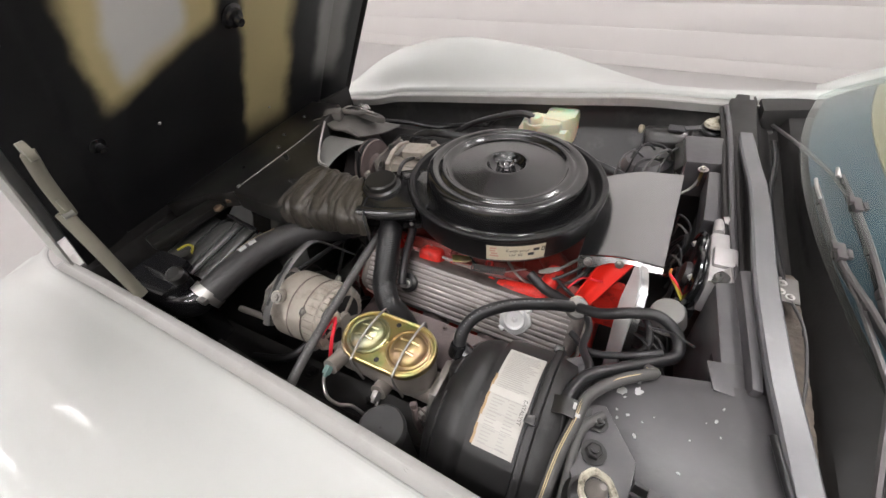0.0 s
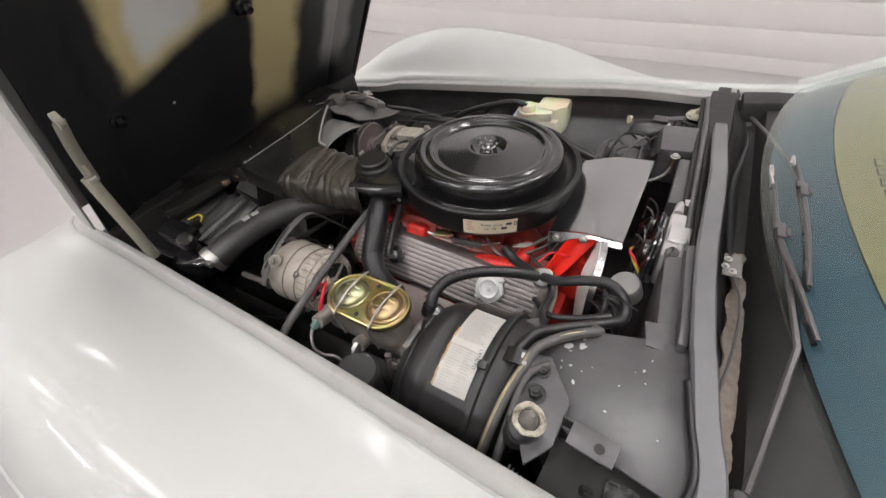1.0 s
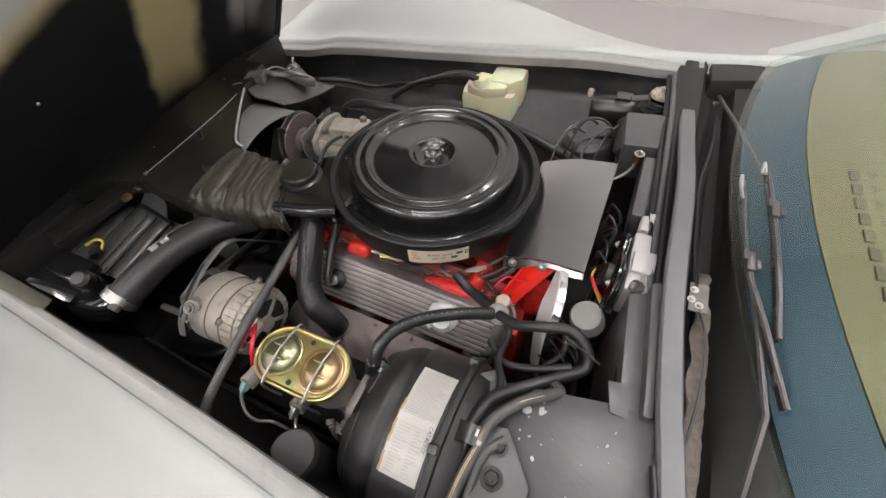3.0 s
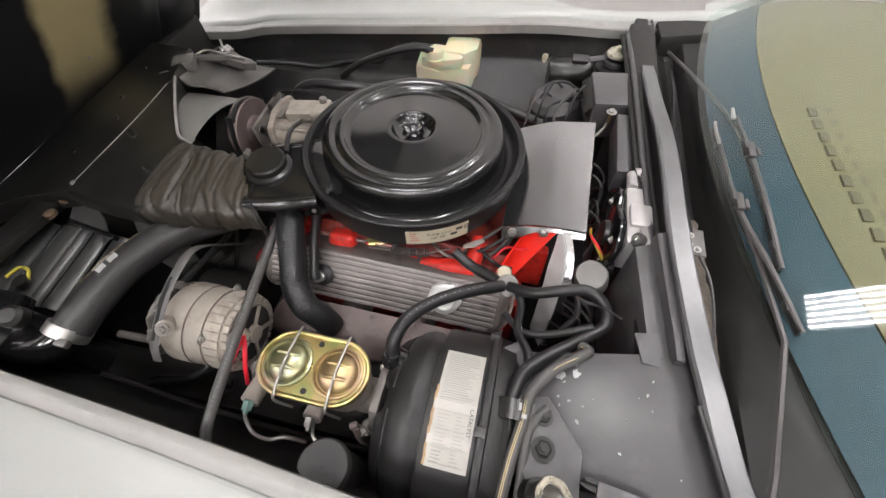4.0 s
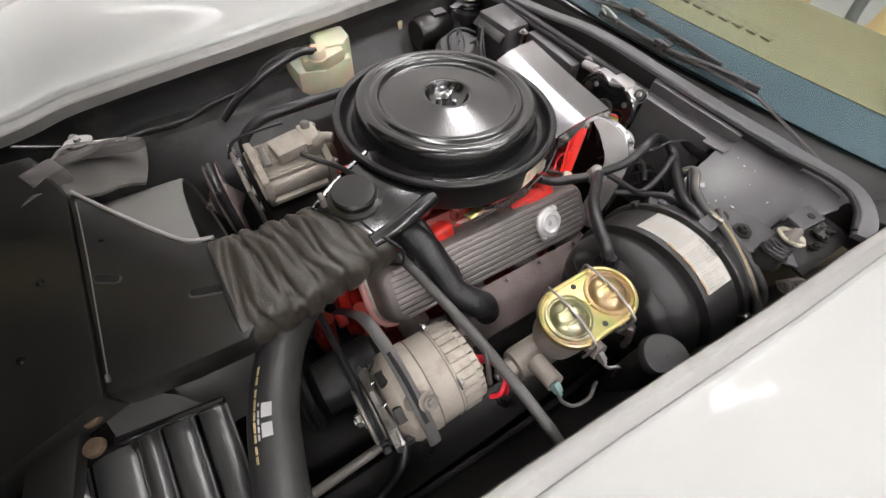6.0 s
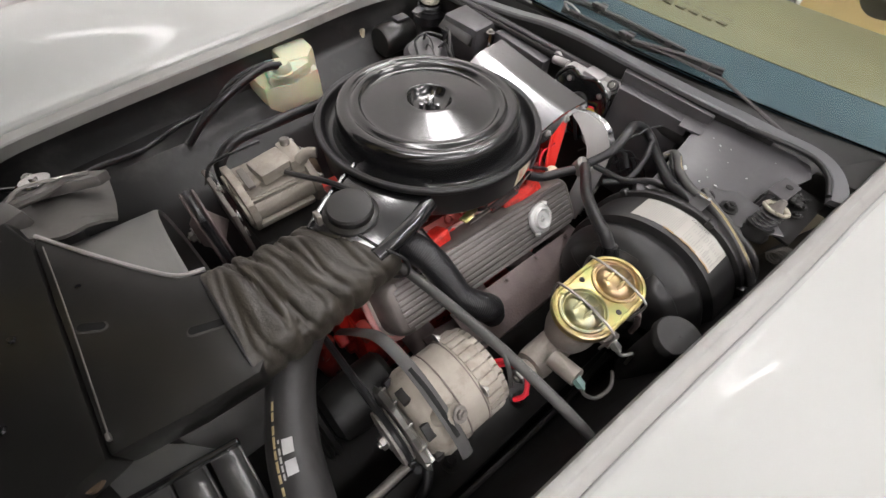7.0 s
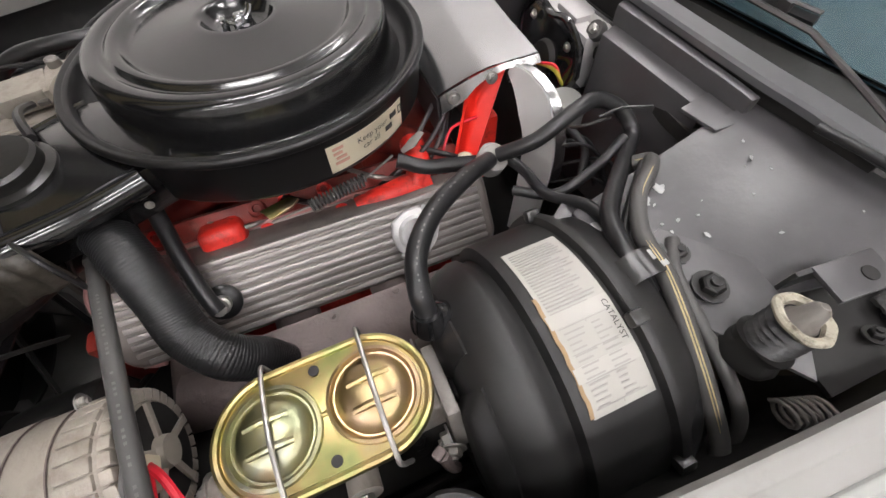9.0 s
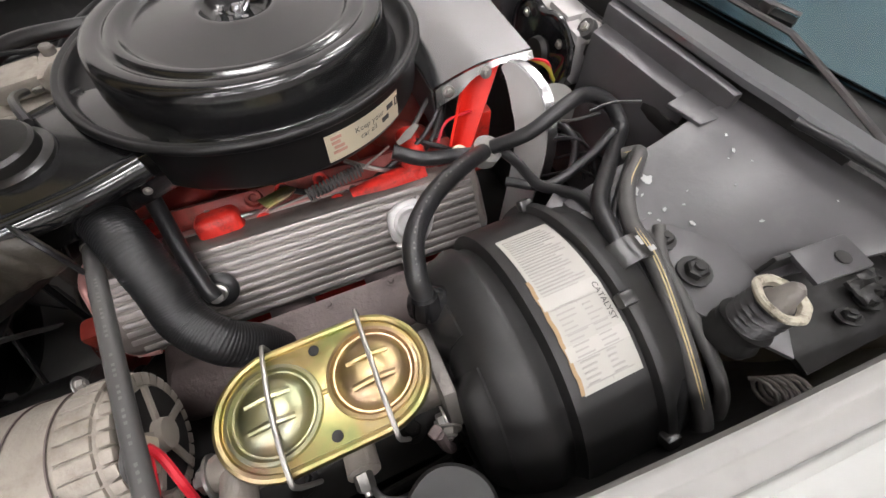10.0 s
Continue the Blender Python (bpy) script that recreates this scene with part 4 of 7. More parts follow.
for k, x in enumerate((-0.16, -0.075, -0.04, -0.01, 0.03, 0.175)):
    part("bolt", hexbolt((x, -0.172, 0.686 - 0.05 * x), (0, -0.4, 0.9), 0.0065), (IRON, RED, IRON)[k % 3], engine)
for x, s in ((-0.065, 0.022), (-0.02, 0.018), (0.01, 0.024), (0.045, 0.016)):
    part("casting_lug", box((x, -0.165, 0.685 - 0.05 * x), (s, 0.026, 0.02), 0.005, Matrix.Rotation(0.4, 4, "X")), RED_GRIMY, engine)
for x in (-0.205, -0.115, -0.005, 0.115, 0.205):
    part("boss", lathe([(0, 0), (0.014, 0), (0.013, 0.02), (0.006, 0.021), (0.005, 0.012), (0, 0.012)], (x, -0.165, 0.678 - 0.03 * x), (0, -0.35, 0.94), 14), RED, engine)
part("head_rail", on_vc(box((0.0, 0.078, -0.052), (0.43, 0.026, 0.022), 0.006)), RED_GRIMY, engine, "grimy red rail along the head")
for x, r in ((-0.155, 0.009), (-0.045, 0.010), (-0.012, 0.0085), (0.035, 0.009), (0.155, 0.009)):
    at = VCM @ Vector((x, 0.080, -0.042))
    part("ring_boss", lathe([(r * 0.45, 0.001), (r * 0.5, 0.006), (r * 0.9, 0.0065), (r, 0.004), (r * 1.1, 0), (r * 0.45, 0.001)], at, (0, -0.5, 0.86), 18), RED if r < 0.0095 else RED_GRIMY, engine)
part("thermostat_neck", tube([(-0.235, -0.03, 0.66), (-0.25, -0.05, 0.70), (-0.275, -0.085, 0.712)], 0.026, 14), IRON, engine)
part("timing_cover", box((-0.285, 0, 0.52), (0.03, 0.26, 0.22), 0.012), RED, engine)
part("front_strip", box((-0.278, -0.195, 0.645), (0.022, 0.03, 0.04), 0.008), RED_GRIMY, engine)
part("front_lug", box((-0.306, -0.137, 0.536), (0.02, 0.03, 0.04), 0.006, Matrix.Rotation(0.4, 4, "X"), segs=3), RED, engine)
part("front_neck", tube([(-0.335, -0.13, 0.56), (-0.346, -0.14, 0.515), (-0.346, -0.145, 0.46)], lambda k: 0.022 - 0.004 * abs(2 * k - 1), 16), RED_GRIMY, engine, "scuffed red neck with pale wear")
part("lug_bolt", hexbolt((-0.347, -0.145, 0.538), (-0.5, -0.2, 0.8), 0.007), STEEL, engine)
# carburettor under the cleaner
carb = part("carburettor", box((0.0, 0.0, 0.745), (0.15, 0.13, 0.06), 0.008), CAST, engine, "grey carburettor")
part("fuel_bowl", box((-0.03, -0.085, 0.735), (0.06, 0.05, 0.04), 0.008), COPPER, carb)
part("linkage", prism([(0, 0), (0.035, 0.006), (0.045, 0.0), (0.035, -0.008), (0.008, -0.014)], axes((-0.05, -0.158, 0.734), (0, -0.3, 0.95)), 0.004, 0.001), GOLD, carb)
part("lever", prism([(0, 0), (0.02, 0.006), (0.036, 0.008), (0.04, 0.002), (0.02, -0.006), (0.0, -0.006)], axes((0.125, -0.145, 0.742), (0.1, -0.3, 0.9)), 0.003, 0.0008), GREY_IRON, carb)
ex = bmesh.new()
tube([(-0.21, -0.285, 0.60), (-0.08, -0.30, 0.60), (0.06, -0.30, 0.59), (0.19, -0.285, 0.58)], 0.038, 14, bm=ex)
for x in (-0.2, -0.07, 0.06, 0.18):
    tube([(x, -0.20, 0.60), (x, -0.29, 0.60)], 0.03, 12, bm=ex)
manifold = part("exhaust_manifold", ex, IRON, engine, "brown rusty exhaust manifold", sharp=45)
part("heat_shroud", sheet(lambda u, v: (-0.15 + 0.33 * u, -0.262 - 0.075 * v, 0.652 - 0.018 * u - 0.012 * v - 0.06 * max(0, v - 0.6) ** 1.2), 16, 8, 0.003), IRON, manifold, "brown sheet-metal heat shroud")
for x in (-0.13, -0.02, 0.06, 0.15):
    part("bolt", hexbolt((x, -0.272, 0.652 - 0.02 * (x + 0.15)), (0, -0.2, 1), 0.0038), IRON, manifold)

# ---- valve cover ----
vc = thing("valve_cover", "finned aluminium valve cover with darker, dirt-flecked grooves", "valve cover", VC_C)


def vc_outline(grow, r=0.032):
    """The cover's plan with rounded corners, grown outwards."""
    hx, hy, out = 0.238 + grow, 0.058 + grow, []
    rr = max(0.012, r + grow)
    for sx, sy, a0 in ((1, 1, 0), (-1, 1, 90), (-1, -1, 180), (1, -1, 270)):
        for k in range(7):
            a = radians(a0 + 15 * k)
            out.append((sx * (hx - rr) + rr * math.cos(a), sy * (hy - rr) + rr * math.sin(a)))
    return out


body = bmesh.new()
rings = [[body.verts.new((x, y, z)) for x, y in vc_outline(g)] for g, z in ((0.0, -0.062), (-0.001, -0.05), (-0.004, -0.024), (-0.008, -0.012), (-0.0135, -0.0045), (-0.018, -0.002))]
for a, b in zip(rings, rings[1:]):
    for i in range(len(a)):
        body.faces.new((a[i], a[(i + 1) % len(a)], b[(i + 1) % len(a)], b[i]))
body.faces.new(rings[-1])
body.faces.new(rings[0][::-1])
# The body is a darker aluminium than the ribs, with random dirt.
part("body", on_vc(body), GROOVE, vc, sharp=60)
ol = vc_outline(0.0065)
ring = ol[7:21]
part("rim", on_vc(tube([(x - 0.003, y + 0.001, -0.05) for x, y in ring if x < -0.16], 0.0055, 10, 2)), HEAD_RIM, vc, "faded red rim round the cover's front")
part("edge_line", on_vc(tube([(x, 0.0615, -0.05) for x in (-0.17, 0.0, 0.2)], 0.003, 8)), HEAD_RIM, vc)
ol = vc_outline(0.002)
part("flange", on_vc(tube([(x + 0.002, y - 0.002, -0.053) for x, y in ol + [ol[0]]], 0.0042, 8, 2, caps=False)), CAST, vc, "pale flange along the cover's foot")
for k in range(9):
    part("rib", on_vc(merge(bmesh.new(), box((0, 0, 0), (0.425 if 0 < k < 8 else 0.408, 0.0064, 0.006), 0.0016), Matrix.Translation((0.002, -0.041 + 0.01025 * k, -0.0026)))), RIBALU, vc)
for x, y in ((-0.16, -0.057), (0.16, -0.057), (-0.16, 0.057), (0.16, 0.057), (0.0, -0.057)):
    part("bolt", on_vc(hexbolt((x, y, -0.053), (0, 0, 1), 0.005)), STEEL, vc)
cap_at = VCM @ Vector((0.121, 0.004, 0.002))
capt = thing("oil_filler_cap", "silver lugged oil filler cap on the valve cover", "cap", cap_at)
part("disc", lathe([(0, 0.0085), (0.0135, 0.0085), (0.0155, 0.0095), (0.017, 0.0125), (0.019, 0.0132), (0.021, 0.012), (0.0225, 0.0085), (0.0265, 0.0075), (0.0285, 0.0055), (0.029, 0.0), (0, 0)], cap_at, VC_N, 60,
                   wave=lambda a, k: 1 + (0.07 * max(0, math.cos(5 * a + 0.6)) ** 2 if k in (7, 8, 9) else 0)), STRAPM, capt)
part("rivet", lathe([(0, 0.0085), (0.0062, 0.0088), (0.0055, 0.0105), (0.0028, 0.011), (0.0022, 0.014), (0, 0.0142)], cap_at, VC_N, 16), STRAPM, capt)
for a in (0.9, 0.9 + math.pi):
    d = VC_X * math.cos(a) + VC_W * math.sin(a)
    part("lug", box(cap_at + d * 0.030 + VC_N * 0.004, (0.011, 0.011, 0.006), 0.002, Matrix.Rotation(a, 4, "Z")), STRAPM, capt)
# breather grommet and hose
pcv_at = VCM @ Vector((-0.108, -0.002, 0.001))
pcv = thing("breather_valve", "black breather valve in a rubber grommet on the valve cover", "valve", pcv_at)
part("grommet", lathe([(0, 0), (0.02, 0), (0.02, 0.004), (0.0165, 0.007), (0.011, 0.008), (0, 0.008)], pcv_at, VC_N, 24), RUBBER, pcv)
part("valve", lathe([(0, 0.007), (0.010, 0.007), (0.010, 0.016), (0.0075, 0.017), (0.0075, 0.028), (0, 0.028)], pcv_at, VC_N, 20), STEEL, pcv)
p2 = Vector(pcv_at) + VC_N * 0.03
part("hose", tube([p2, p2 + Vector((-0.004, 0.012, 0.012)), p2 + Vector((-0.012, 0.05, 0.035)), p2 + Vector((-0.02, 0.10, 0.06))], 0.0085, 12), RUBBER, pcv, "black breather hose with worn print")

# ---- air cleaner ----
AC_N = Vector((0.037, 0.06, 1)).normalized()
AC = Vector((0.0066, 0.0, 0.833))
ac = thing("air_cleaner", "round satin black air cleaner with a ringed lid", "air cleaner", AC - AC_N * 0.06)
part("base_pan", lathe([(0.150, -0.021), (0.174, -0.021), (0.180, -0.018), (0.184, -0.010), (0.1865, -0.002), (0.1885, 0.0002), (0.191, -0.0008), (0.1925, -0.0008), (0.195, 0.0012), (0.1975, 0.0006), (0.199, -0.002), (0.1988, -0.006), (0.1965, -0.0085), (0.1935, -0.0095), (0.1925, -0.013), (0.1905, -0.056), (0.186, -0.063), (0.06, -0.072), (0.05, -0.087), (0, -0.087)], AC, AC_N, 128), PANM, ac, sharp=70)
part("lid", lathe([(0, 0.0175), (0.026, 0.0175), (0.032, 0.020), (0.037, 0.0285), (0.0395, 0.0318), (0.0425, 0.0325), (0.047, 0.0315), (0.08, 0.0272), (0.108, 0.0228), (0.113, 0.0224), (0.1165, 0.0238), (0.1195, 0.0285), (0.1225, 0.0308), (0.127, 0.0310),
                         (0.1305, 0.0298), (0.1335, 0.0272), (0.137, 0.0268), (0.1393, 0.0288), (0.143, 0.0300), (0.150, 0.0295), (0.1552, 0.0272), (0.158, 0.0228), (0.159, 0.017), (0.1625, -0.012), (0.1645, -0.0165), (0.170, -0.0205)], AC, AC_N, 128), BLACK_GLOSS, ac, "black stamped lid", sharp=60)
nut = bmesh.new()
c0 = AC + AC_N * 0.0175
lathe([(0, 0), (0.008, 0), (0.007, 0.009), (0.004, 0.013), (0, 0.014)], c0, AC_N, 16, nut)
for a in (0.5, 0.5 + math.pi):
    d = Vector((math.cos(a), math.sin(a), 0))
    tube([c0 + d * 0.005 + AC_N * 0.005, c0 + d * 0.014 + AC_N * 0.010, c0 + d * 0.018 + AC_N * 0.016], 0.004, 8, bm=nut, flat=0.6)
part("wing_nut", nut, CHROME, ac, "bright chrome wing nut")
for k in range(3):
    a = 0.9 + k * 2.09
    part("stud", lathe([(0, 0), (0.004, 0), (0.004, 0.007), (0, 0.008)], c0 + Vector((0.016 * math.cos(a), 0.016 * math.sin(a), 0)), AC_N, 10), CHROME, ac)


def tag_at(x, y):
    """Round the cleaner's base pan: x runs along it, y up."""
    r = 0.1913 + 0.046 * y
    a = math.radians(-79) + x / 0.192
    d = Vector((math.cos(a), math.sin(a), 0))
    d = (d - AC_N * d.dot(AC_N)).normalized()
    return AC + d * r + AC_N * (y - 0.054)


tag = part("tag", sheet(lambda u, v: tag_at(0.104 * u, 0.034 * v), 20, 2, 0.0006), CREAM, ac, "cream paper service tag")
part("print", lettering("Keep your", 0.0098, lambda x, y: tag_at(0.034 + x, 0.021 + y)), INK_BLACK, tag)
part("print", lettering("car all", 0.0098, lambda x, y: tag_at(0.040 + x, 0.011 + y)), INK_BLACK, tag)
bm = bmesh.new()
bar(0.082, 0.021, 0.093, 0.027, tag_at, bm)
bar(0.073, 0.011, 0.084, 0.017, tag_at, bm)
part("print", bm, INK_BLACK, tag)
bm = bmesh.new()
for k, (a, b) in enumerate(((0.006, 0.018), (0.006, 0.016), (0.008, 0.02), (0.006, 0.022))):
    bar(a, 0.027 - 0.006 * k, b, 0.0305 - 0.006 * k, tag_at, bm)
part("print", bm, INK_RED, tag)
bm = bmesh.new()
for x0, y0, x1, y1 in ((0.097, 0.018, 0.0985, 0.028), (0.1015, 0.018, 0.103, 0.028), (0.097, 0.0265, 0.103, 0.028), (0.097, 0.018, 0.103, 0.0195)):
    bar(x0, y0, x1, y1, tag_at, bm)
part("print", bm, INK_BLACK, tag)

# snorkel, intake sleeve and front housing
snork = thing("intake_snorkel", "glossy black intake snorkel with a round cap", "air intake", (-0.18, -0.12, 0.785))
part("body", prism([(-0.232, -0.188), (-0.17, -0.175), (-0.10, -0.150), (-0.10, -0.04), (-0.165, -0.028), (-0.23, -0.062), (-0.285, -0.098), (-0.272, -0.125)], Matrix.Translation((0, 0, 0.782)), 0.052, 0.008), BLACK_GLOSS, snork)
part("edge_bead", tube([(-0.236, -0.187, 0.822), (-0.17, -0.174, 0.823), (-0.118, -0.156, 0.824)], 0.0135, 16), BLACK_SHINE, snork)
part("edge_bead", tube([(-0.284, -0.098, 0.832), (-0.232, -0.062, 0.832), (-0.166, -0.029, 0.832)], 0.004, 8), BLACK_SHINE, snork)
cp = Vector((-0.225, -0.112, 0.834))
part("vacuum_cap", lathe([(0.040, 0), (0.040, 0.004), (0.036, 0.006), (0.033, 0.007), (0.0335, 0.017), (0.031, 0.0205), (0.02, 0.021), (0, 0.021)], cp, (0, 0, 1), 40), BLACK_PLASTIC, snork, "round black vacuum motor cap")
part("clip", box((-0.268, -0.098, 0.842), (0.008, 0.014, 0.022), 0.002), GREY_IRON, snork)
part("vacuum_hose", tube([(-0.205, -0.078, 0.842), (-0.222, -0.04, 0.838), (-0.24, 0.005, 0.822), (-0.25, 0.05, 0.80)], 0.0045, 8), RUBBER, snork)
part("screw", hexbolt((-0.13, -0.163, 0.80), (0.2, -0.95, 0.2), 0.0025), STEEL, snork)

sl = bmesh.new()
A0, A1 = Vector((-0.240, -0.142, 0.800)), Vector((-0.428, -0.150, 0.797))
rows, NS, NL = [], 72, 72
rng = random.Random(11)
fold = [(0.03 + 0.94 * (k + rng.uniform(-0.35, 0.35)) / 19, rng.uniform(0.012, 0.026), rng.uniform(-0.7, 0.7), rng.uniform(0.4, 1.25)) for k in range(20)]
for i in range(NL + 1):
    v = i / NL
    c = A0.lerp(A1, v) + Vector((0, 0, -0.006 * math.sin(math.pi * v)))
    hw, hh = 0.062 + 0.020 * v, 0.033 + 0.005 * v + 0.004 * math.sin(math.pi * v)
    skew = 0.035 * (1 - v)
    row = []
    for j in range(NS):
        a = 2 * math.pi * j / NS
        ca, sa = math.cos(a), math.sin(a)
        px = math.copysign(abs(ca) ** 0.6, ca) * hw
        pz = math.copysign(abs(sa) ** 0.6, sa) * hh
        w = 0.0
        for f0, wd, sk, am in fold:
            d = (v - f0 - sk * 0.10 * ca - 0.02 * math.sin(3 * a + f0 * 9)) / wd
            w -= am * math.exp(-abs(d) * 1.15) * (0.65 + 0.5 * math.sin(2.3 * a + f0 * 31))
        w += 0.35 * noise.noise(Vector((v * 9, ca * 2 + 3, sa * 2))) + 0.12 * noise.noise(Vector((v * 60, ca * 6, sa * 6)))
        ends = min(1.0, 6 * min(v, 1 - v) + 0.25)
        s = 1 + (0.19 * w + 0.08) * ends
        row.append(sl.verts.new(c + Vector((-skew * ca, px * (0.4 + 0.6 * s), pz * s))))
    rows.append(row)
for a, b in zip(rows, rows[1:]):
    for j in range(NS):
        sl.faces.new((a[j], a[(j + 1) % NS], b[(j + 1) % NS], b[j]))
slv = thing("intake_sleeve", "wrinkled grey-brown cloth intake sleeve", "air duct", (-0.33, -0.15, 0.755))
part("cloth", sl, SLEEVE, slv, sharp=80)
for x, sk in ((-0.428, 0.0), (-0.236, 0.035)):
    part("band", tube([(x - sk * math.cos(a), -0.150 + (0.079 if sk == 0 else 0.066) * math.copysign(abs(math.cos(a)) ** 0.6, math.cos(a)), 0.797 + 0.037 * math.copysign(abs(math.sin(a)) ** 0.6, math.sin(a))) for a in (2 * math.pi * k / 28 for k in range(29))], 0.0025, 6, 2, caps=False), RUBBER, slv)

hz = thing("air_intake_housing", "flat black plastic air intake housing ahead of the engine", "air intake", (-0.55, -0.05, 0.74))
part("cover", prism([(-0.405, -0.215), (-0.425, -0.236), (-0.50, -0.232), (-0.578, -0.222), (-0.578, 0.108), (-0.565, 0.112), (-0.53, 0.045), (-0.485, -0.02), (-0.45, -0.062), (-0.408, -0.075)], Matrix.Translation((0, 0, 0.772)), 0.05, 0.007), BLACK_PLASTIC, hz)
part("front_cover", plate([(-0.582, -0.222, 0.818), (-0.582, 0.112, 0.818), (-0.62, 0.24, 0.79), (-0.80, 0.30, 0.765), (-0.80, -0.28, 0.775), (-0.68, -0.235, 0.80)], 0.04, 0.005), BLACK_PLASTIC, hz)
part("edge_trim", tube([(-0.572, 0.112, 0.823), (-0.53, 0.048, 0.8225), (-0.485, -0.016, 0.822), (-0.452, -0.056, 0.822), (-0.42, -0.068, 0.822)], 0.003, 8), CAST_LIGHT, hz, "pale rubbed edge")
part("cord", tube([(-0.566, 0.081, 0.829), (-0.567, 0.02, 0.8255), (-0.568, -0.05, 0.8245), (-0.570, -0.2, 0.8262)], 0.0009, 6), STEEL, hz, "thin pale cord across the cover")
part("cord_end", box((-0.570, -0.206, 0.827), (0.004, 0.009, 0.006), 0.0015), STEEL, hz)
for x, y, w, turn in ((-0.444, -0.149, 0.052, -18), (-0.552, -0.067, 0.030, -32)):
    part("slot_lip", merge(bmesh.new(), prism(stadium(w + 0.005, 0.0135), Matrix.Identity(4), 0.002, 0.0006), Matrix.Translation((x, y - 0.001, 0.8204)) @ Matrix.Rotation(radians(turn), 4, "Z")), GREY_RUBBER, hz)
    part("slot", merge(bmesh.new(), prism(stadium(w, 0.0095), Matrix.Identity(4), 0.003), Matrix.Translation((x, y, 0.8207)) @ Matrix.Rotation(radians(turn), 4, "Z")), VOID, hz)
for x, y in ((-0.66, -0.12), (-0.68, 0.05), (-0.55, 0.0), (-0.70, 0.16), (-0.63, -0.02)):
    z = 0.822 if x > -0.58 else 0.822 + (x + 0.58) * 0.17
    part("rivet", lathe([(0, 0), (0.005, 0), (0.0035, 0.003), (0, 0.0035)], (x, y, z - 0.003), (0, 0, 1), 10), BLACK_SHINE, hz)

# ---- radiator end, hose and baffles ----
hose = thing("radiator_hose", "thick black upper radiator hose with white print", "hose", (-0.44, -0.30, 0.70))
HP = [(-0.472, -0.428, 0.735), (-0.458, -0.37, 0.748), (-0.438, -0.30, 0.752), (-0.398, -0.222, 0.745), (-0.34, -0.155, 0.725), (-0.275, -0.085, 0.71)]
part("hose", tube(HP, 0.031, 18, 10), HOSEM, hose, sharp=60)
part("clamp", tube([(-0.478, -0.442, 0.731), (-0.474, -0.424, 0.736)], 0.0335, 20), STEEL, hose, "silver hose clamp")
part("clamp_screw", box((-0.452, -0.455, 0.75), (0.022, 0.012, 0.012), 0.003), STEEL, hose)
bm = bmesh.new()


def hose_at(x, y):
    """On the hose: x along it from the clamp, y round it."""
    line = spline(HP, 10)
    k = min(len(line) - 2, max(0, int(x / 0.27 * (len(line) - 1))))
    d = (line[k + 1] - line[k]).normalized()
    p = line[k] + d * (x - 0.27 * k / (len(line) - 1))
    side = d.cross(Vector((0, 0, 1))).normalized()
    up = side.cross(d)
    a = math.pi / 2 + y / 0.031
    return p + (side * math.cos(a) + up * math.sin(a)) * 0.0312


for x0, x1 in ((0.080, 0.091), (0.095, 0.106)):
    bar(x0, -0.006, x1, 0.006, hose_at, bm)
for k in range(5):
    bar(0.078 + 0.0062 * k, 0.0085, 0.0822 + 0.0062 * k, 0.0108, hose_at, bm)
part("print", bm, WHITE_INK, hose)
bm = bmesh.new()
for k in range(9):
    bar(0.060 + 0.0085 * k, 0.0135, 0.0665 + 0.0085 * k, 0.0165, hose_at, bm)
part("yellow_print", bm, YELLOW_INK, hose)
rt = thing("radiator_tank", "shiny black radiator end tank with a hose neck", "radiator", (-0.60, -0.45, 0.45))
part("tank", box((-0.615, -0.45, 0.62), (0.15, 0.075, 0.28), 0.02), BLACK_SHINE, rt)
part("upper_block", box((-0.59, -0.425, 0.768), (0.10, 0.05, 0.03), 0.01), BLACK_SHINE, rt)
part("neck", tube([(-0.60, -0.462, 0.715), (-0.54, -0.468, 0.715), (-0.495, -0.455, 0.725), (-0.474, -0.43, 0.734)], 0.029, 16), BLACK_SHINE, rt)
part("cap_lug", lathe([(0, 0), (0.018, 0), (0.018, 0.02), (0.012, 0.026), (0, 0.026)], (-0.545, -0.435, 0.76), (0.3, -0.2, 1), 16), BLACK_PLASTIC, rt)
bf = thing("radiator_baffle", "satin grey metal baffles over the radiator", "radiator", (-0.57, -0.31, 0.70))
for x0, x1, lift in ((-0.700, -0.652, 0.0), (-0.646, -0.598, 0.0), (-0.594, -0.571, 0.004), (-0.568, -0.534, 0.0), (-0.528, -0.495, -0.004)):
    part("slat", sheet(lambda u, v: (x0 + (x1 - x0) * u, -0.405 + 0.155 * v, 0.724 + lift + 0.009 * math.sin(math.pi * u) ** 0.7 + 0.010 * v), 12, 6, 0.004), SLAT, bf)
    part("folded_edge", tube([(x1, -0.405, 0.723 + lift), (x1 + 0.001, -0.33, 0.729 + lift), (x1, -0.25, 0.734 + lift)], 0.0022, 8), SLAT, bf)
part("frame_bar", box((-0.545, -0.258, 0.762), (0.12, 0.008, 0.012), 0.002, Matrix.Rotation(radians(-8), 4, "Z")), BLACK_SHINE, bf)
part("gusset", plate([(-0.615, -0.175, 0.79), (-0.60, -0.252, 0.765), (-0.50, -0.27, 0.76), (-0.53, -0.235, 0.77)], 0.003, 0.0), SLAT, bf)
part("side_rail", box((-0.66, -0.27, 0.775), (0.05, 0.26, 0.02), 0.005, Matrix.Rotation(radians(-12), 4, "Z")), BLACK_PLASTIC, bf)
for x, y in ((-0.61, -0.221), (-0.612, -0.256)):
    part("bolt", lathe([(0, 0), (0.011, 0), (0.010, 0.006), (0, 0.008)], (x, y, 0.787), (0, 0, 1), 16), COPPER, bf)
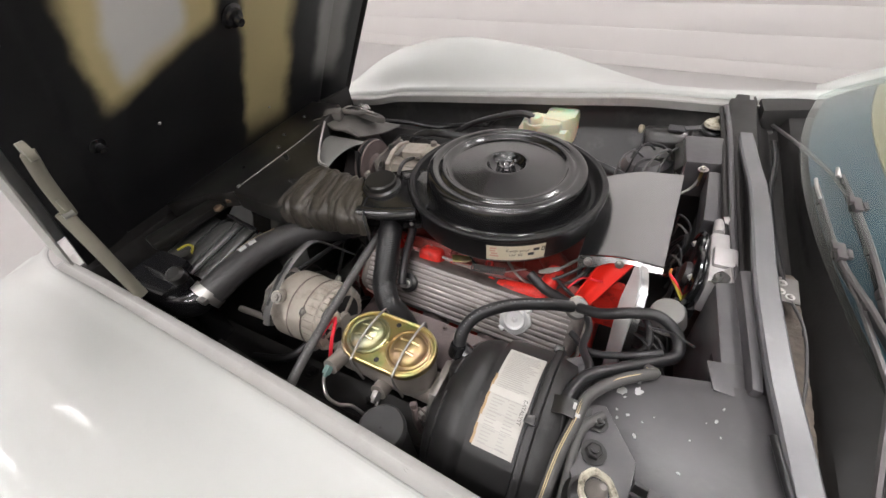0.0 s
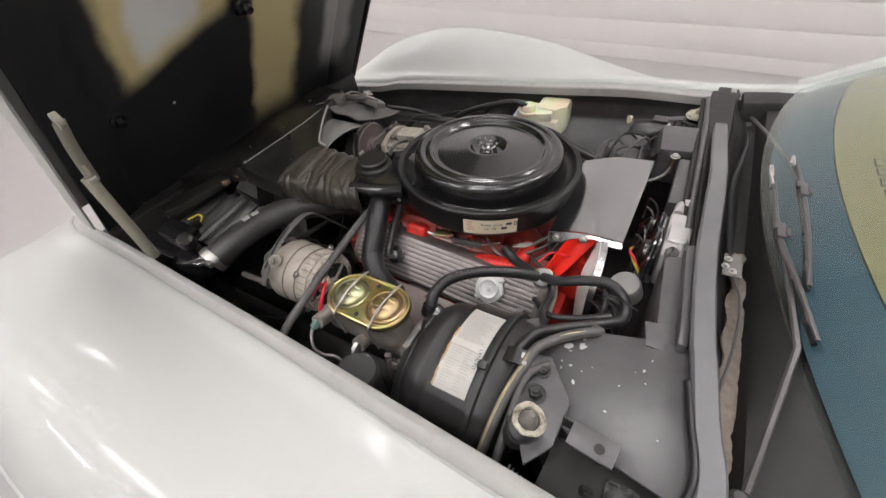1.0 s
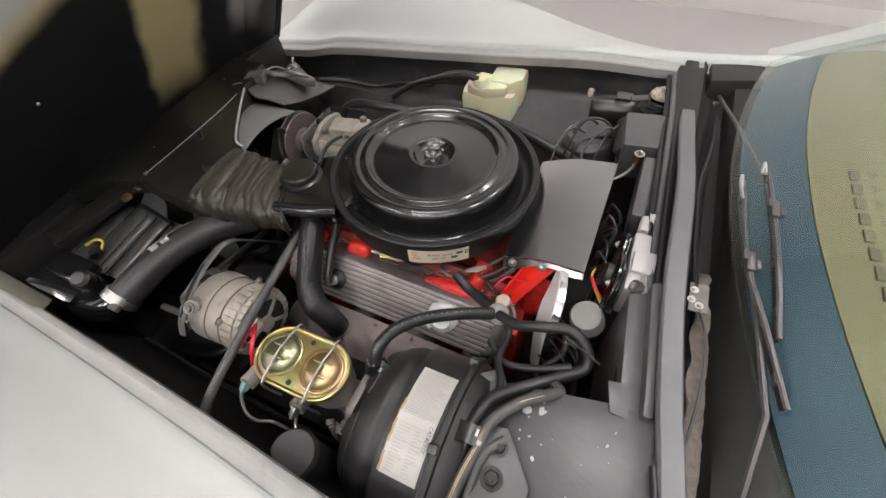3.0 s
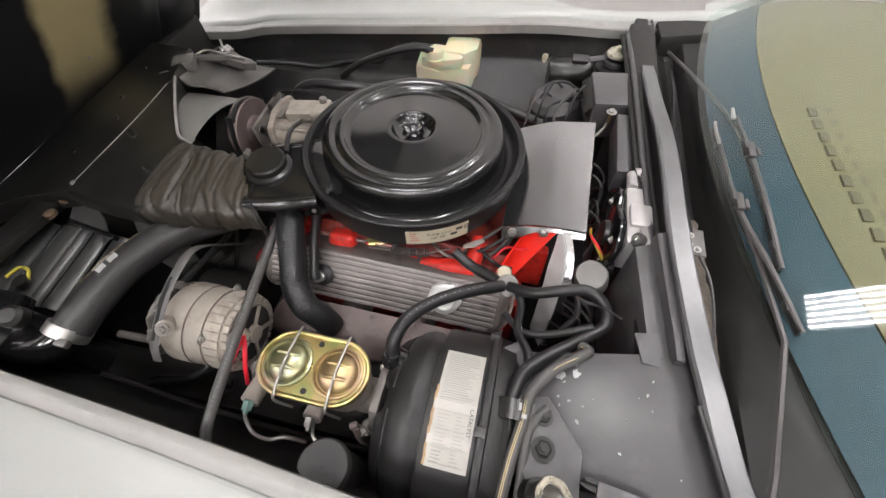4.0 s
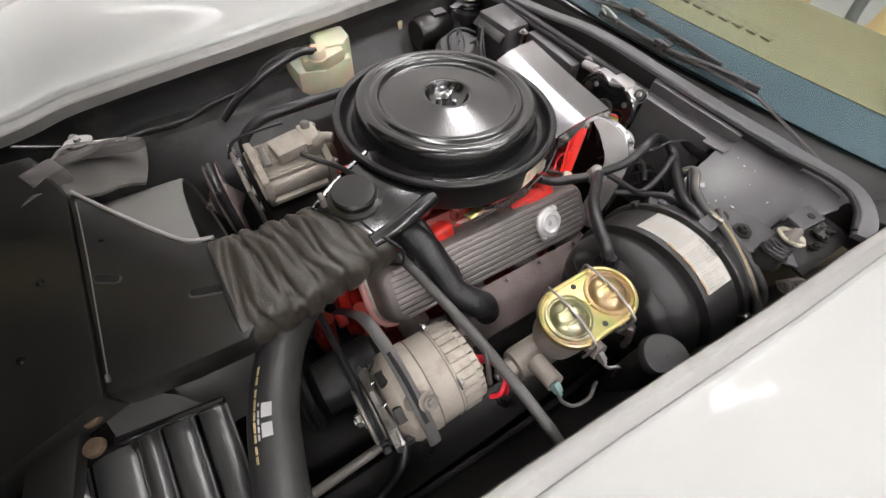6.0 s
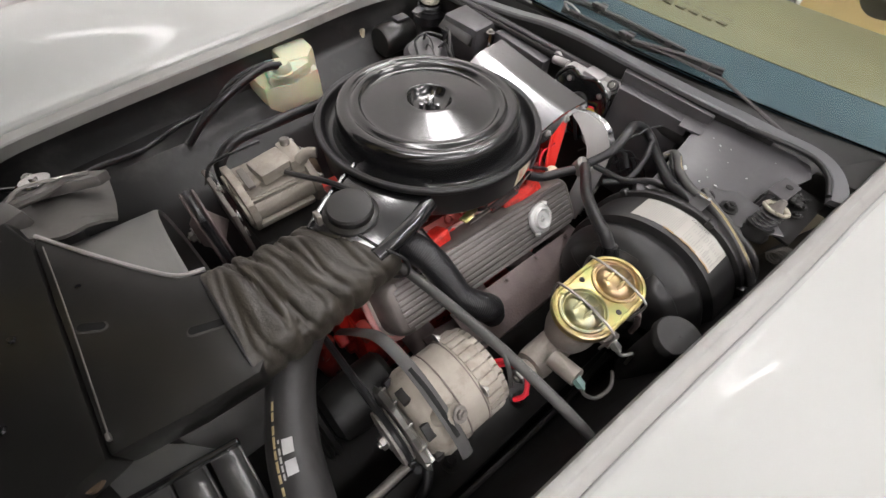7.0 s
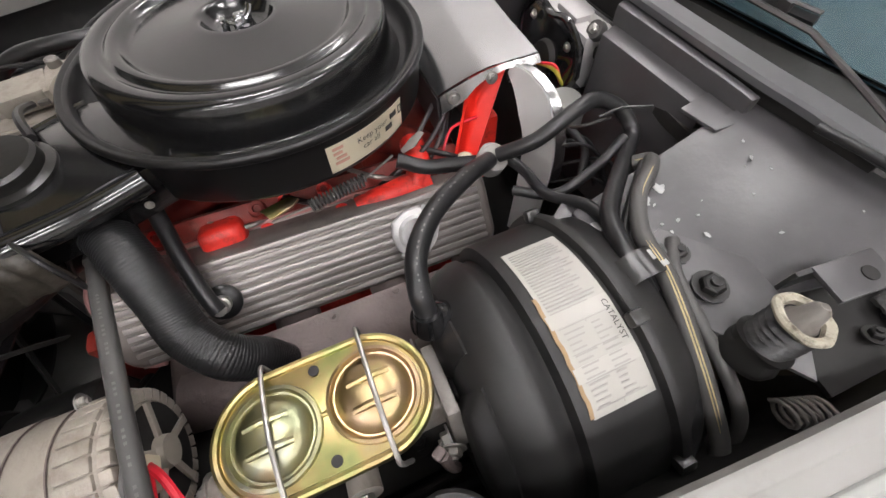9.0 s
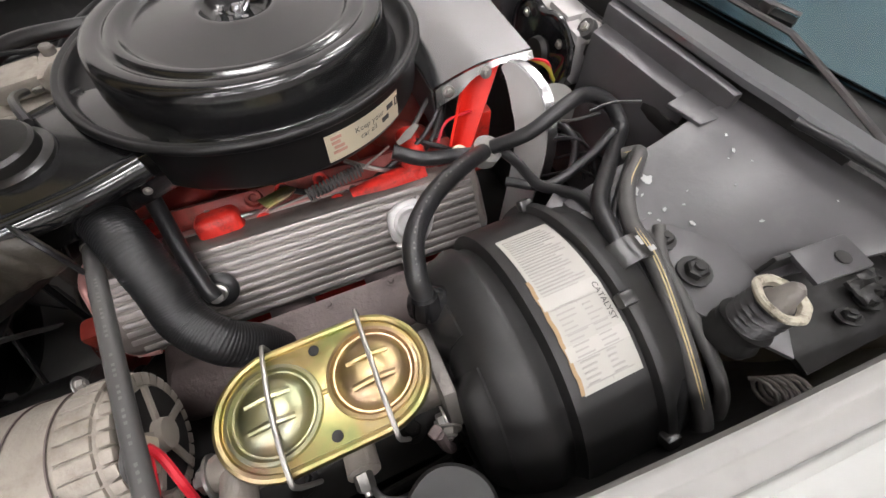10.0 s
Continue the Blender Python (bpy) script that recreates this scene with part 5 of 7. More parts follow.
part("core", box((-0.64, -0.05, 0.53), (0.06, 0.72, 0.38), 0.006), BAY, bf, "dark radiator core")
part("tag_ring", tube([(-0.652, -0.372, 0.745), (-0.64, -0.352, 0.747), (-0.62, -0.352, 0.747), (-0.607, -0.368, 0.745)], 0.003, 8), YELLOW, bf, "yellow paint-marked wire loop")
part("black_plug", lathe([(0, 0), (0.012, 0), (0.012, 0.012), (0, 0.014)], (-0.615, -0.375, 0.738), (0, 0, 1), 16), BLACK_PLASTIC, bf)

# fan shroud and fan
fs = thing("fan_shroud", "grey round fan shroud behind the radiator", "fan shroud", (-0.50, 0.0, 0.40))
part("ring", lathe([(0.222, -0.60), (0.221, -0.545), (0.219, -0.445), (0.216, -0.44), (0.211, -0.445), (0.212, -0.60), (0.222, -0.60)], (0, 0.0, 0.59), (1, 0, 0), 72), SHROUD, fs)
part("shroud_face", sheet(lambda u, v: (-0.60 + 0.05 * v, (0.21 + 0.16 * (1 - v)) * math.cos(2 * math.pi * u) * 1.0, 0.59 + (0.207 + 0.0 * (1 - v)) * math.sin(2 * math.pi * u)), 48, 4, 0.004), BLACK_PLASTIC, fs)
fan = thing("engine_fan", "dark steel radiator fan", "fan", (-0.47, 0, 0.59))
part("hub", lathe([(0, -0.50), (0.05, -0.50), (0.06, -0.46), (0.03, -0.45), (0.03, -0.36), (0, -0.36)], (0, 0, 0.59), (1, 0, 0), 24), GREY_IRON, fan)
for k in range(6):
    a = k * math.pi / 3 + 0.3
    m = Matrix.Rotation(a, 3, "X")
    part("blade", sheet(lambda u, v: Vector((-0.485, 0, 0.59)) + m @ Vector(((v - 0.5) * 0.045, (v - 0.5) * 0.07, 0.05 + 0.14 * u)), 6, 3, 0.003), BAY, fan)

# ---- alternator ----
AX = (1, 0, 0)
alt = thing("alternator", "pale cast aluminium alternator with cooling fins", "alternator", (-0.26, -0.365, 0.64))
AY, AZ = -0.365, 0.712
part("front_case", lathe([(0.0, -0.3185), (0.03, -0.3185), (0.048, -0.3155), (0.062, -0.3035), (0.066, -0.296), (0.066, -0.262), (0.064, -0.259), (0, -0.259)], (0, AY, AZ), AX, 48), ALTM, alt)
part("centre_band", lathe([(0.0, -0.2585), (0.0645, -0.2585), (0.0645, -0.228), (0.0, -0.228)], (0, AY, AZ), AX, 48), ALTM, alt)
part("rear_case", lathe([(0.0, -0.2275), (0.0635, -0.2275), (0.0635, -0.20), (0.059, -0.193), (0.044, -0.187), (0.03, -0.186), (0, -0.186)], (0, AY, AZ), AX, 48), ALTM, alt)
for k in range(30):
    a = 2 * math.pi * k / 30
    d = Vector((0, math.cos(a), math.sin(a)))
    fb = box(Vector((-0.211, AY, AZ)) + d * 0.0624, (0.026, 0.0120, 0.006), 0.0014, Matrix.Rotation(a - math.pi / 2, 4, "X"))
    box(Vector((-0.1935, AY, AZ)) + d * 0.0548, (0.0135, 0.0104, 0.012), 0.0014, Matrix.Rotation(a - math.pi / 2, 4, "X"), fb)
    part("fin", fb, ALTM, alt)
for a in (0.6, 2.2, 3.8, 5.3):
    d = Vector((0, math.cos(a), math.sin(a)))
    part("through_bolt", hexbolt(Vector((-0.225, AY, AZ)) + d * 0.068, (1, 0, 0), 0.005), STEEL, alt)
part("top_ear", tube([(-0.29, -0.39, 0.765), (-0.275, -0.405, 0.785)], 0.0125, 14), ALTM, alt)
part("ear_bolt", hexbolt((-0.272, -0.409, 0.79), (0.2, -0.6, 0.8), 0.0062), GREY_IRON, alt)
part("pulley", lathe([(0, -0.3505), (0.034, -0.3505), (0.040, -0.349), (0.040, -0.3455), (0.028, -0.3405), (0.040, -0.3355), (0.040, -0.333), (0, -0.333)], (0, AY, AZ), AX, 36), GREY_IRON, alt)
part("fan_disc", lathe([(0, -0.332), (0.058, -0.3305), (0.062, -0.3245), (0.055, -0.321), (0, -0.3225)], (0, AY, AZ), AX, 40, wave=lambda a, k: 1 + (0.06 * math.sin(10 * a) if k in (1, 2) else 0)), STEEL, alt)
for k in range(11):
    a = 2 * math.pi * k / 11
    d = Vector((0, math.cos(a), math.sin(a)))
    part("fan_blade", box(Vector((-0.3235, AY, AZ)) + d * 0.047, (0.013, 0.0025, 0.027), 0.0008, Matrix.Rotation(a - math.pi / 2 + 0.5, 4, "X") @ Matrix.Rotation(0.25, 4, "Z")), STEEL, alt)
part("shaft_nut", hexbolt((-0.3505, AY, AZ), (-1, 0, 0), 0.0085), STEEL, alt)
for k in range(7):
    a = 0.35 + 2 * math.pi * k / 7
    d = Vector((0, math.cos(a), math.sin(a)))
    part("vent", box(Vector((-0.307, AY, AZ)) + d * 0.0575, (0.016, 0.022, 0.008), 0.002, Matrix.Rotation(a - math.pi / 2, 4, "X")), BAY, alt)
part("seam", lathe([(0.0652, -0.2605), (0.0662, -0.2605), (0.0662, -0.2588), (0.0652, -0.2588)], (0, AY, AZ), AX, 48), IRON, alt, "rust-brown seam")
part("seam", lathe([(0.0647, -0.2285), (0.0656, -0.2285), (0.0656, -0.2272), (0.0647, -0.2272)], (0, AY, AZ), AX, 48), IRON, alt)
part("rear_vent", lathe([(0, -0.1855), (0.046, -0.1855), (0.046, -0.1845), (0, -0.1845)], (0, AY, AZ), AX, 32), BAY, alt, "dark open rear vents")
part("bearing_boss", lathe([(0, -0.1845), (0.016, -0.1845), (0.014, -0.176), (0, -0.175)], (0, AY, AZ), AX, 20), ALTM, alt)
for k in range(5):
    a = 0.5 + k * 1.2566
    part("rear_spoke", box(Vector((-0.183, AY, AZ)) + Vector((0, math.cos(a), math.sin(a))) * 0.03, (0.004, 0.034, 0.007), 0.0015, Matrix.Rotation(a, 4, "X")), ALTM, alt)
part("rear_plug", box((-0.184, -0.385, 0.735), (0.012, 0.03, 0.02), 0.003), CREAM_PLASTIC, alt)
part("red_lead", tube([(-0.182, -0.385, 0.735), (-0.17, -0.40, 0.755), (-0.165, -0.425, 0.76), (-0.178, -0.44, 0.745), (-0.19, -0.435, 0.73)], 0.0036, 8), RED_WIRE, alt, "bright red wire")
part("red_lead", tube([(-0.182, -0.378, 0.738), (-0.165, -0.395, 0.748), (-0.155, -0.42, 0.74), (-0.16, -0.44, 0.70)], 0.0036, 8), RED_WIRE, alt, "bright red wire")
part("grey_lead", tube([(-0.185, -0.35, 0.75), (-0.17, -0.37, 0.775), (-0.178, -0.40, 0.77), (-0.18, -0.42, 0.73)], 0.0035, 8), GREY_RUBBER, alt)
part("bracket", tube([(-0.286, -0.446, 0.748), (-0.286, -0.425, 0.775), (-0.287, -0.372, 0.802), (-0.289, -0.323, 0.811), (-0.294, -0.275, 0.800), (-0.303, -0.225, 0.735), (-0.315, -0.175, 0.66)], 0.0082, 8, flat=0.3), GREY_RUBBER, alt, "dark slotted adjusting bracket")
part("bracket_slot", tube([(-0.2865, -0.425, 0.7785), (-0.2875, -0.372, 0.8055), (-0.2895, -0.335, 0.8125)], 0.003, 8, flat=0.4), VOID, alt)
part("pivot_rod", tube([(-0.46, -0.405, 0.66), (-0.30, -0.40, 0.665)], 0.007, 10), GREY_IRON, alt)


def belt(name, x, loops, w=0.010):
    """A flat belt round pulleys (y, z, radius)."""
    pts = []
    for y, z, r, a0, a1 in loops:
        for k in range(7):
            a = a0 + (a1 - a0) * k / 6
            pts.append((x, y + r * math.cos(a), z + r * math.sin(a)))
    pts.append(pts[0])
    return solo(name, tube(pts, w * 0.55, 8, 3, caps=False), RUBBER, "black ribbed drive belt round the pulleys", "belt", "drive belts")


belt("drive_belt", -0.3405, [(AY, AZ, 0.036, 0.8, 3.9), (0.0, 0.43, 0.085, 3.9, 6.2), (0.0, 0.59, 0.06, -0.1, 1.1)])
belt("drive_belt", -0.392, [(0.06, 0.75, 0.062, 0.2, 2.6), (0.0, 0.43, 0.085, 3.3, 6.6)])
cr = thing("crank_pulley", "black iron crank pulley", "pulley", (-0.35, 0, 0.35))
part("pulley", lathe([(0, -0.405), (0.086, -0.405), (0.086, -0.399), (0.07, -0.392), (0.086, -0.385), (0.086, -0.348), (0.07, -0.3405), (0.086, -0.333), (0.086, -0.325), (0, -0.325)], (0, 0, 0.43), AX, 40), GREY_IRON, cr)
wp = thing("water_pump_pulley", "grimy steel water pump pulley", "pulley", (-0.35, 0, 0.53))
part("pulley", lathe([(0, -0.3545), (0.062, -0.3545), (0.062, -0.3485), (0.05, -0.3405), (0.062, -0.3325), (0.062, -0.3245), (0, -0.3245)], (0, 0, 0.59), AX, 36), GREY_IRON, wp)

# ---- air conditioning compressor ----
cmp_ = thing("compressor", "grey cast air conditioning compressor with a big pulley", "compressor", (-0.28, 0.09, 0.68))
cb = bmesh.new()
box((-0.275, 0.092, 0.742), (0.118, 0.085, 0.075), 0.01, bm=cb)
tube([(-0.335, 0.062, 0.752), (-0.212, 0.062, 0.752)], 0.026, 16, bm=cb)
tube([(-0.335, 0.118, 0.752), (-0.212, 0.118, 0.752)], 0.026, 16, bm=cb)
tube([(-0.330, 0.09, 0.772), (-0.225, 0.09, 0.772)], 0.02, 14, bm=cb)
part("body", cb, ALTM, cmp_, "pale cast body", sharp=45)
for x in (-0.33, -0.216):
    fl = prism([(-0.05, -0.035), (0.055, -0.035), (0.062, 0.0), (0.05, 0.035), (0.018, 0.046), (-0.02, 0.046), (-0.055, 0.03), (-0.062, 0.0)], axes((x, 0.09, 0.75), (1, 0, 0)), 0.013, 0.003)
    part("end_flange", fl, ALTM, cmp_)
part("valve_block", box((-0.262, 0.083, 0.796), (0.058, 0.046, 0.022), 0.004, Matrix.Rotation(radians(9), 4, "Z")), ALTM, cmp_)
part("rear_block", box((-0.222, 0.088, 0.79), (0.03, 0.06, 0.034), 0.007), ALTM, cmp_)
part("side_rib", box((-0.272, 0.033, 0.735), (0.10, 0.012, 0.01), 0.003), ALTM, cmp_)
for y in (0.048, 0.066, 0.112, 0.132):
    part("body_rib", box((-0.272, y, 0.7765 - abs(y - 0.09) * 0.12), (0.098, 0.007, 0.012), 0.003), ALTM, cmp_)
# Two darker bars laid on top paint the shade of gaps.
for x in (-0.306, -0.243):
    part("recess", box((x, 0.083, 0.7925), (0.012, 0.05, 0.006), 0.002), GREY_IRON, cmp_, "darker bar standing for a shaded gap in the casting")
part("service_valve", tube([(-0.222, 0.062, 0.80), (-0.205, 0.058, 0.812), (-0.192, 0.05, 0.812)], 0.009, 12), ALTM, cmp_)
part("valve_cap", lathe([(0, 0), (0.008, 0), (0.008, 0.012), (0.006, 0.014), (0, 0.014)], (-0.222, 0.105, 0.803), (0.1, 0.1, 1), 16), GREY_IRON, cmp_)
part("mount_bracket", box((-0.262, 0.03, 0.694), (0.15, 0.13, 0.01), 0.003), BAY, cmp_, "sooty black mounting bracket")
part("bracket_leg", box((-0.262, -0.03, 0.66), (0.15, 0.01, 0.08), 0.003), BAY, cmp_)
for y, z in ((0.037, 0.772), (0.045, 0.722), (0.14, 0.775), (0.138, 0.722), (0.09, 0.79)):
    part("bolt", hexbolt((-0.344, y, z), (-1, 0, 0), 0.0055), STEEL, cmp_)
    part("bolt", hexbolt((-0.203, y, z), (1, 0, 0), 0.0055), STEEL, cmp_)
part("front_plate", box((-0.352, 0.085, 0.742), (0.008, 0.125, 0.095), 0.004), GREY_IRON, cmp_)
part("rear_cap", tube([(-0.205, 0.088, 0.75), (-0.188, 0.088, 0.75)], 0.032, 20), COPPER, cmp_)
part("pulley", lathe([(0, -0.412), (0.02, -0.412), (0.03, -0.402), (0.056, -0.400), (0.064, -0.402), (0.066, -0.400), (0.057, -0.394), (0.057, -0.389), (0.066, -0.383), (0.064, -0.380), (0.03, -0.382), (0, -0.36)], (0, 0.06, 0.75), AX, 48), IRON, cmp_, "rusty brown grooved pulley")
part("hub_nut", hexbolt((-0.413, 0.06, 0.75), (-1, 0, 0), 0.008), GREY_IRON, cmp_)
part("line", tube([(-0.33, 0.15, 0.74), (-0.32, 0.165, 0.775), (-0.28, 0.175, 0.795), (-0.21, 0.18, 0.795), (-0.13, 0.20, 0.78), (-0.05, 0.22, 0.76)], 0.010, 10), RUBBER, cmp_)
part("clutch_lead", tube([(-0.36, 0.12, 0.78), (-0.34, 0.135, 0.80), (-0.30, 0.14, 0.802), (-0.25, 0.155, 0.79)], 0.003, 6), RUBBER, cmp_)

# small castings, bolts and stains between the cleaner and the valve cover
rng = random.Random(33)
for k in range(26):
    x = -0.16 + 0.0138 * k + rng.uniform(-0.006, 0.006)
    y = -0.155 + rng.uniform(-0.012, 0.016)
    z = 0.692 - 0.06 * x + rng.uniform(-0.006, 0.008)
    if k % 3 == 0:
        part("bolt", hexbolt((x, y, z), (rng.uniform(-0.2, 0.2), -0.4, 0.9), rng.uniform(0.005, 0.0075)), (GREY_IRON, IRON)[k % 2], engine)
    elif k % 3 == 1:
        part("casting_lug", box((x, y, z - 0.004), (rng.uniform(0.012, 0.02), 0.02, 0.018), 0.005, Matrix.Rotation(0.4, 4, "X") @ Matrix.Rotation(rng.uniform(-0.5, 0.5), 4, "Z")), (IRON, RED_GRIMY)[k % 2], engine)
    else:
        part("boss", lathe([(0, 0), (0.011, 0), (0.010, 0.010), (0.005, 0.011), (0.0045, 0.006), (0, 0.006)], (x, y, z - 0.004), (rng.uniform(-0.2, 0.2), -0.5, 0.86), 14), (RED, RED_GRIMY)[k % 2], engine)
for k in range(4):
    x = -0.12 + 0.09 * k
    part("fuel_line", tube([(x, -0.13, 0.725), (x + 0.03, -0.155, 0.722), (x + 0.06, -0.15, 0.71 - 0.004 * k), (x + 0.075, -0.125, 0.70)], 0.003 + 0.0006 * (k % 2), 8), (STEEL, RUBBER)[k % 2], engine)

# ---- brake booster and master cylinder ----
BY, BZ = -0.421, 0.676
bo = thing("brake_booster", "round black brake booster with a paper label", "brake booster", (0.15, BY, BZ - 0.14))
part("shell", lathe([(0, 0.060), (0.03, 0.060), (0.034, 0.066), (0.05, 0.066), (0.054, 0.074), (0.092, 0.077), (0.108, 0.084), (0.1215, 0.098), (0.129, 0.116), (0.1285, 0.124), (0.1235, 0.130), (0.1235, 0.137), (0.1365, 0.1395), (0.138, 0.146), (0.138, 0.205), (0.1455, 0.207), (0.147, 0.211), (0.1455, 0.216), (0.139, 0.218), (0.135, 0.24), (0.11, 0.255), (0, 0.26)], (0, BY, BZ), AX, 96), BOOSTM, bo, sharp=50)


def pad(u, v, a0):
    """A broad stamped swelling on the booster's front face."""
    r, a = 0.056 + 0.056 * u, a0 + 1.25 * v
    x = 0.0735 + 0.003 * min(1, (r - 0.054) / 0.038) + (0.007 * ((r - 0.092) / 0.016) ** 1.3 if r > 0.092 else 0)
    edge = min(1, 5 * u, 5 * (1 - u), 7 * v, 7 * (1 - v))
    return Vector((x + 0.003 - 0.0085 * edge * edge * (3 - 2 * edge), BY + r * math.cos(a), BZ + r * math.sin(a)))


for a0 in (0.25, 1.75, 3.3, 4.8):
    part("stamped_pad", sheet(lambda u, v: pad(u, v, a0), 24, 24, 0.003), BOOSTM, bo)
for a in (0.7, 1.75, 2.6, 4.5, 5.6):
    d = Vector((0, math.cos(a), math.sin(a)))
    part("crimp", box(Vector((0.208, BY, BZ)) + d * 0.146, (0.014, 0.012, 0.012), 0.003, Matrix.Rotation(a, 4, "X")), BLACK_PLASTIC, bo)


def label_at(x, y):
    """Round the booster: x along its axis, y round it from the far end."""
    a = math.pi / 2 - 0.53 + y / 0.1388
    return Vector((0.149 + x, BY + 0.1386 * math.cos(a), BZ + 0.1386 * math.sin(a)))


lb = part("label", sheet(lambda u, v: label_at(0.052 * u, 0.150 * v), 2, 24, 0.0006), PAPER, bo, "aged white paper instruction label")
bm = bmesh.new()
rng = random.Random(5)
for k in range(22):
    y = 0.006 + 0.0031 * k
    bar(0.004, y, 0.004 + rng.uniform(0.030, 0.044), y + 0.0011, label_at, bm, -0.0011)
for k in range(14):
    y = 0.088 + 0.0042 * k
    bar(0.006, y, 0.006 + rng.uniform(0.010, 0.018), y + 0.0013, label_at, bm, -0.0011)
    bar(0.029, y, 0.029 + rng.uniform(0.006, 0.014), y + 0.0013, label_at, bm, -0.0011)
for k in range(4):
    bar(0.004, 0.084 + 0.02 * k, 0.046, 0.0846 + 0.02 * k, label_at, bm, -0.0011)
bar(0.026, 0.084, 0.0266, 0.147, label_at, bm, -0.0011)
part("print", bm, INK, lb)
part("print", lettering("CATALYST", 0.0068, lambda x, y: label_at(0.0445 + y, 0.076 + x), 0.0014), INK_BLACK, lb)
for y in (0.072, 0.113):
    part("tape", sheet(lambda u, v: label_at(-0.001 + 0.053 * u, y + 0.011 * v) + Vector((0, 0, 0.0008)), 2, 3, 0.0003), TAPE, lb)
part("tape_edge", sheet(lambda u, v: label_at(-0.0022 + 0.0032 * u + 0.0006 * math.sin(30 * v), 0.055 + 0.094 * v) + Vector((0, 0, 0.0006)), 2, 16, 0.0004), AMBER, lb, "browned tape edge")
part("check_valve", lathe([(0, 0), (0.016, 0), (0.017, 0.004), (0.017, 0.016), (0.012, 0.02), (0.012, 0.03), (0, 0.03)], (0.088, -0.372, 0.765), (-0.75, 0.1, 0.4), 24), BLACK_SHINE, bo, "black check valve elbow")
part("bolt", hexbolt((0.085, -0.46, 0.60), (-1, -0.2, 0), 0.009), STEEL, bo)

mc = thing("master_cylinder", "grey iron brake master cylinder with a gold cover", "brake cylinder", (-0.02, -0.418, 0.68))
MCX, MCY, MCZ = -0.0225, -0.4155, 0.802
st = stadium(0.150, 0.082, 12)
bm = bmesh.new()
levels = ((0.0, 1.0, 1.0), (-0.012, 0.99, 0.99), (-0.016, 0.955, 0.93), (-0.05, 0.945, 0.92), (-0.072, 0.88, 0.84), (-0.088, 0.76, 0.68))
rings = [[bm.verts.new((MCX + x * sx, MCY + y * sy, MCZ - 0.006 + dz)) for x, y in st] for dz, sx, sy in levels]
for a, b in zip(rings, rings[1:]):
    for i in range(len(st)):
        j = (i + 1) % len(st)
        bm.faces.new((a[i], a[j], b[j], b[i]))
bm.faces.new(rings[0])
bm.faces.new(rings[-1][::-1])
part("reservoir", bm, RESM, mc, sharp=60)
part("bore", lathe([(0, -0.148), (0.014, -0.148), (0.016, -0.143), (0.016, -0.132), (0.024, -0.130), (0.026, -0.12), (0.026, 0.06), (0, 0.06)], (0, MCY, 0.708), AX, 28), RESM, mc)
part("end_plug", hexbolt((-0.146, MCY, 0.708), (-1, 0, 0), 0.011), STEEL, mc)
part("mount_flange", prism([(-0.05, -0.012), (-0.038, -0.03), (0.038, -0.03), (0.05, -0.012), (0.05, 0.012), (0.03, 0.045), (-0.03, 0.045), (-0.05, 0.012)], axes((0.056, MCY, 0.715), (1, 0, 0)), 0.012, 0.003), GREY_IRON, mc)
for dy in (-0.042, 0.042):
    part("nut", hexbolt((0.054, MCY + dy, 0.715), (-1, 0, 0), 0.008), STEEL, mc)
part("bleed_stub", box((0.040, -0.466, 0.748), (0.011, 0.009, 0.010), 0.003, Matrix.Rotation(0.5, 4, "Z")), IRON, mc, "rusty brown fitting")
part("bleed_stub", tube([(0.042, -0.468, 0.745), (0.045, -0.476, 0.72), (0.05, -0.478, 0.69)], 0.005, 8), IRON, mc)
part("bleed_stub", hexbolt((0.052, -0.465, 0.728), (-0.3, -0.9, 0.2), 0.007), GREY_IRON, mc)
big = stadium(0.158, 0.09, 14)
cover = part("cover", prism(big, Matrix.Translation((MCX, MCY, MCZ - 0.006)), 0.009, 0.003), GOLD, mc, "iridescent gold zinc cover")
part("bead", tube([(MCX + x * 0.955, MCY + y * 0.93, MCZ + 0.003) for x, y in big + [big[0]]], 0.0032, 8, 2, caps=False), GOLD, cover)
for dx in (-0.036, 0.036):
    at = (MCX + dx, MCY, MCZ + 0.002)
    part("dome", lathe([(0.0345, 0), (0.0335, 0.004), (0.031, 0.0045), (0.029, 0.002), (0.0275, 0.002), (0.026, 0.006), (0.019, 0.0105), (0.010, 0.0125), (0, 0.013)], at, (0, 0, 1), 48), ZINC_GREEN if dx < 0 else ZINC_PINK, cover)
    for dy in (-0.009, 0.009):
        part("dome_ridge", tube([(at[0] - 0.015, at[1] + dy, at[2] + 0.0095), (at[0], at[1] + dy, at[2] + 0.013), (at[0] + 0.015, at[1] + dy, at[2] + 0.0095)], 0.0028, 8, 5), ZINC_GREEN if dx < 0 else ZINC_PINK, cover)
part("centre_ridge", tube([(MCX - 0.004, MCY, MCZ + 0.003), (MCX + 0.004, MCY, MCZ + 0.003)], 0.002, 8), GOLD, cover)
for dy in (-0.032, 0.032):
    part("hole", lathe([(0, 0), (0.004, 0), (0.004, 0.0006), (0, 0.0006)], (MCX, MCY + dy, MCZ + 0.0035), (0, 0, 1), 14), BAY, cover)
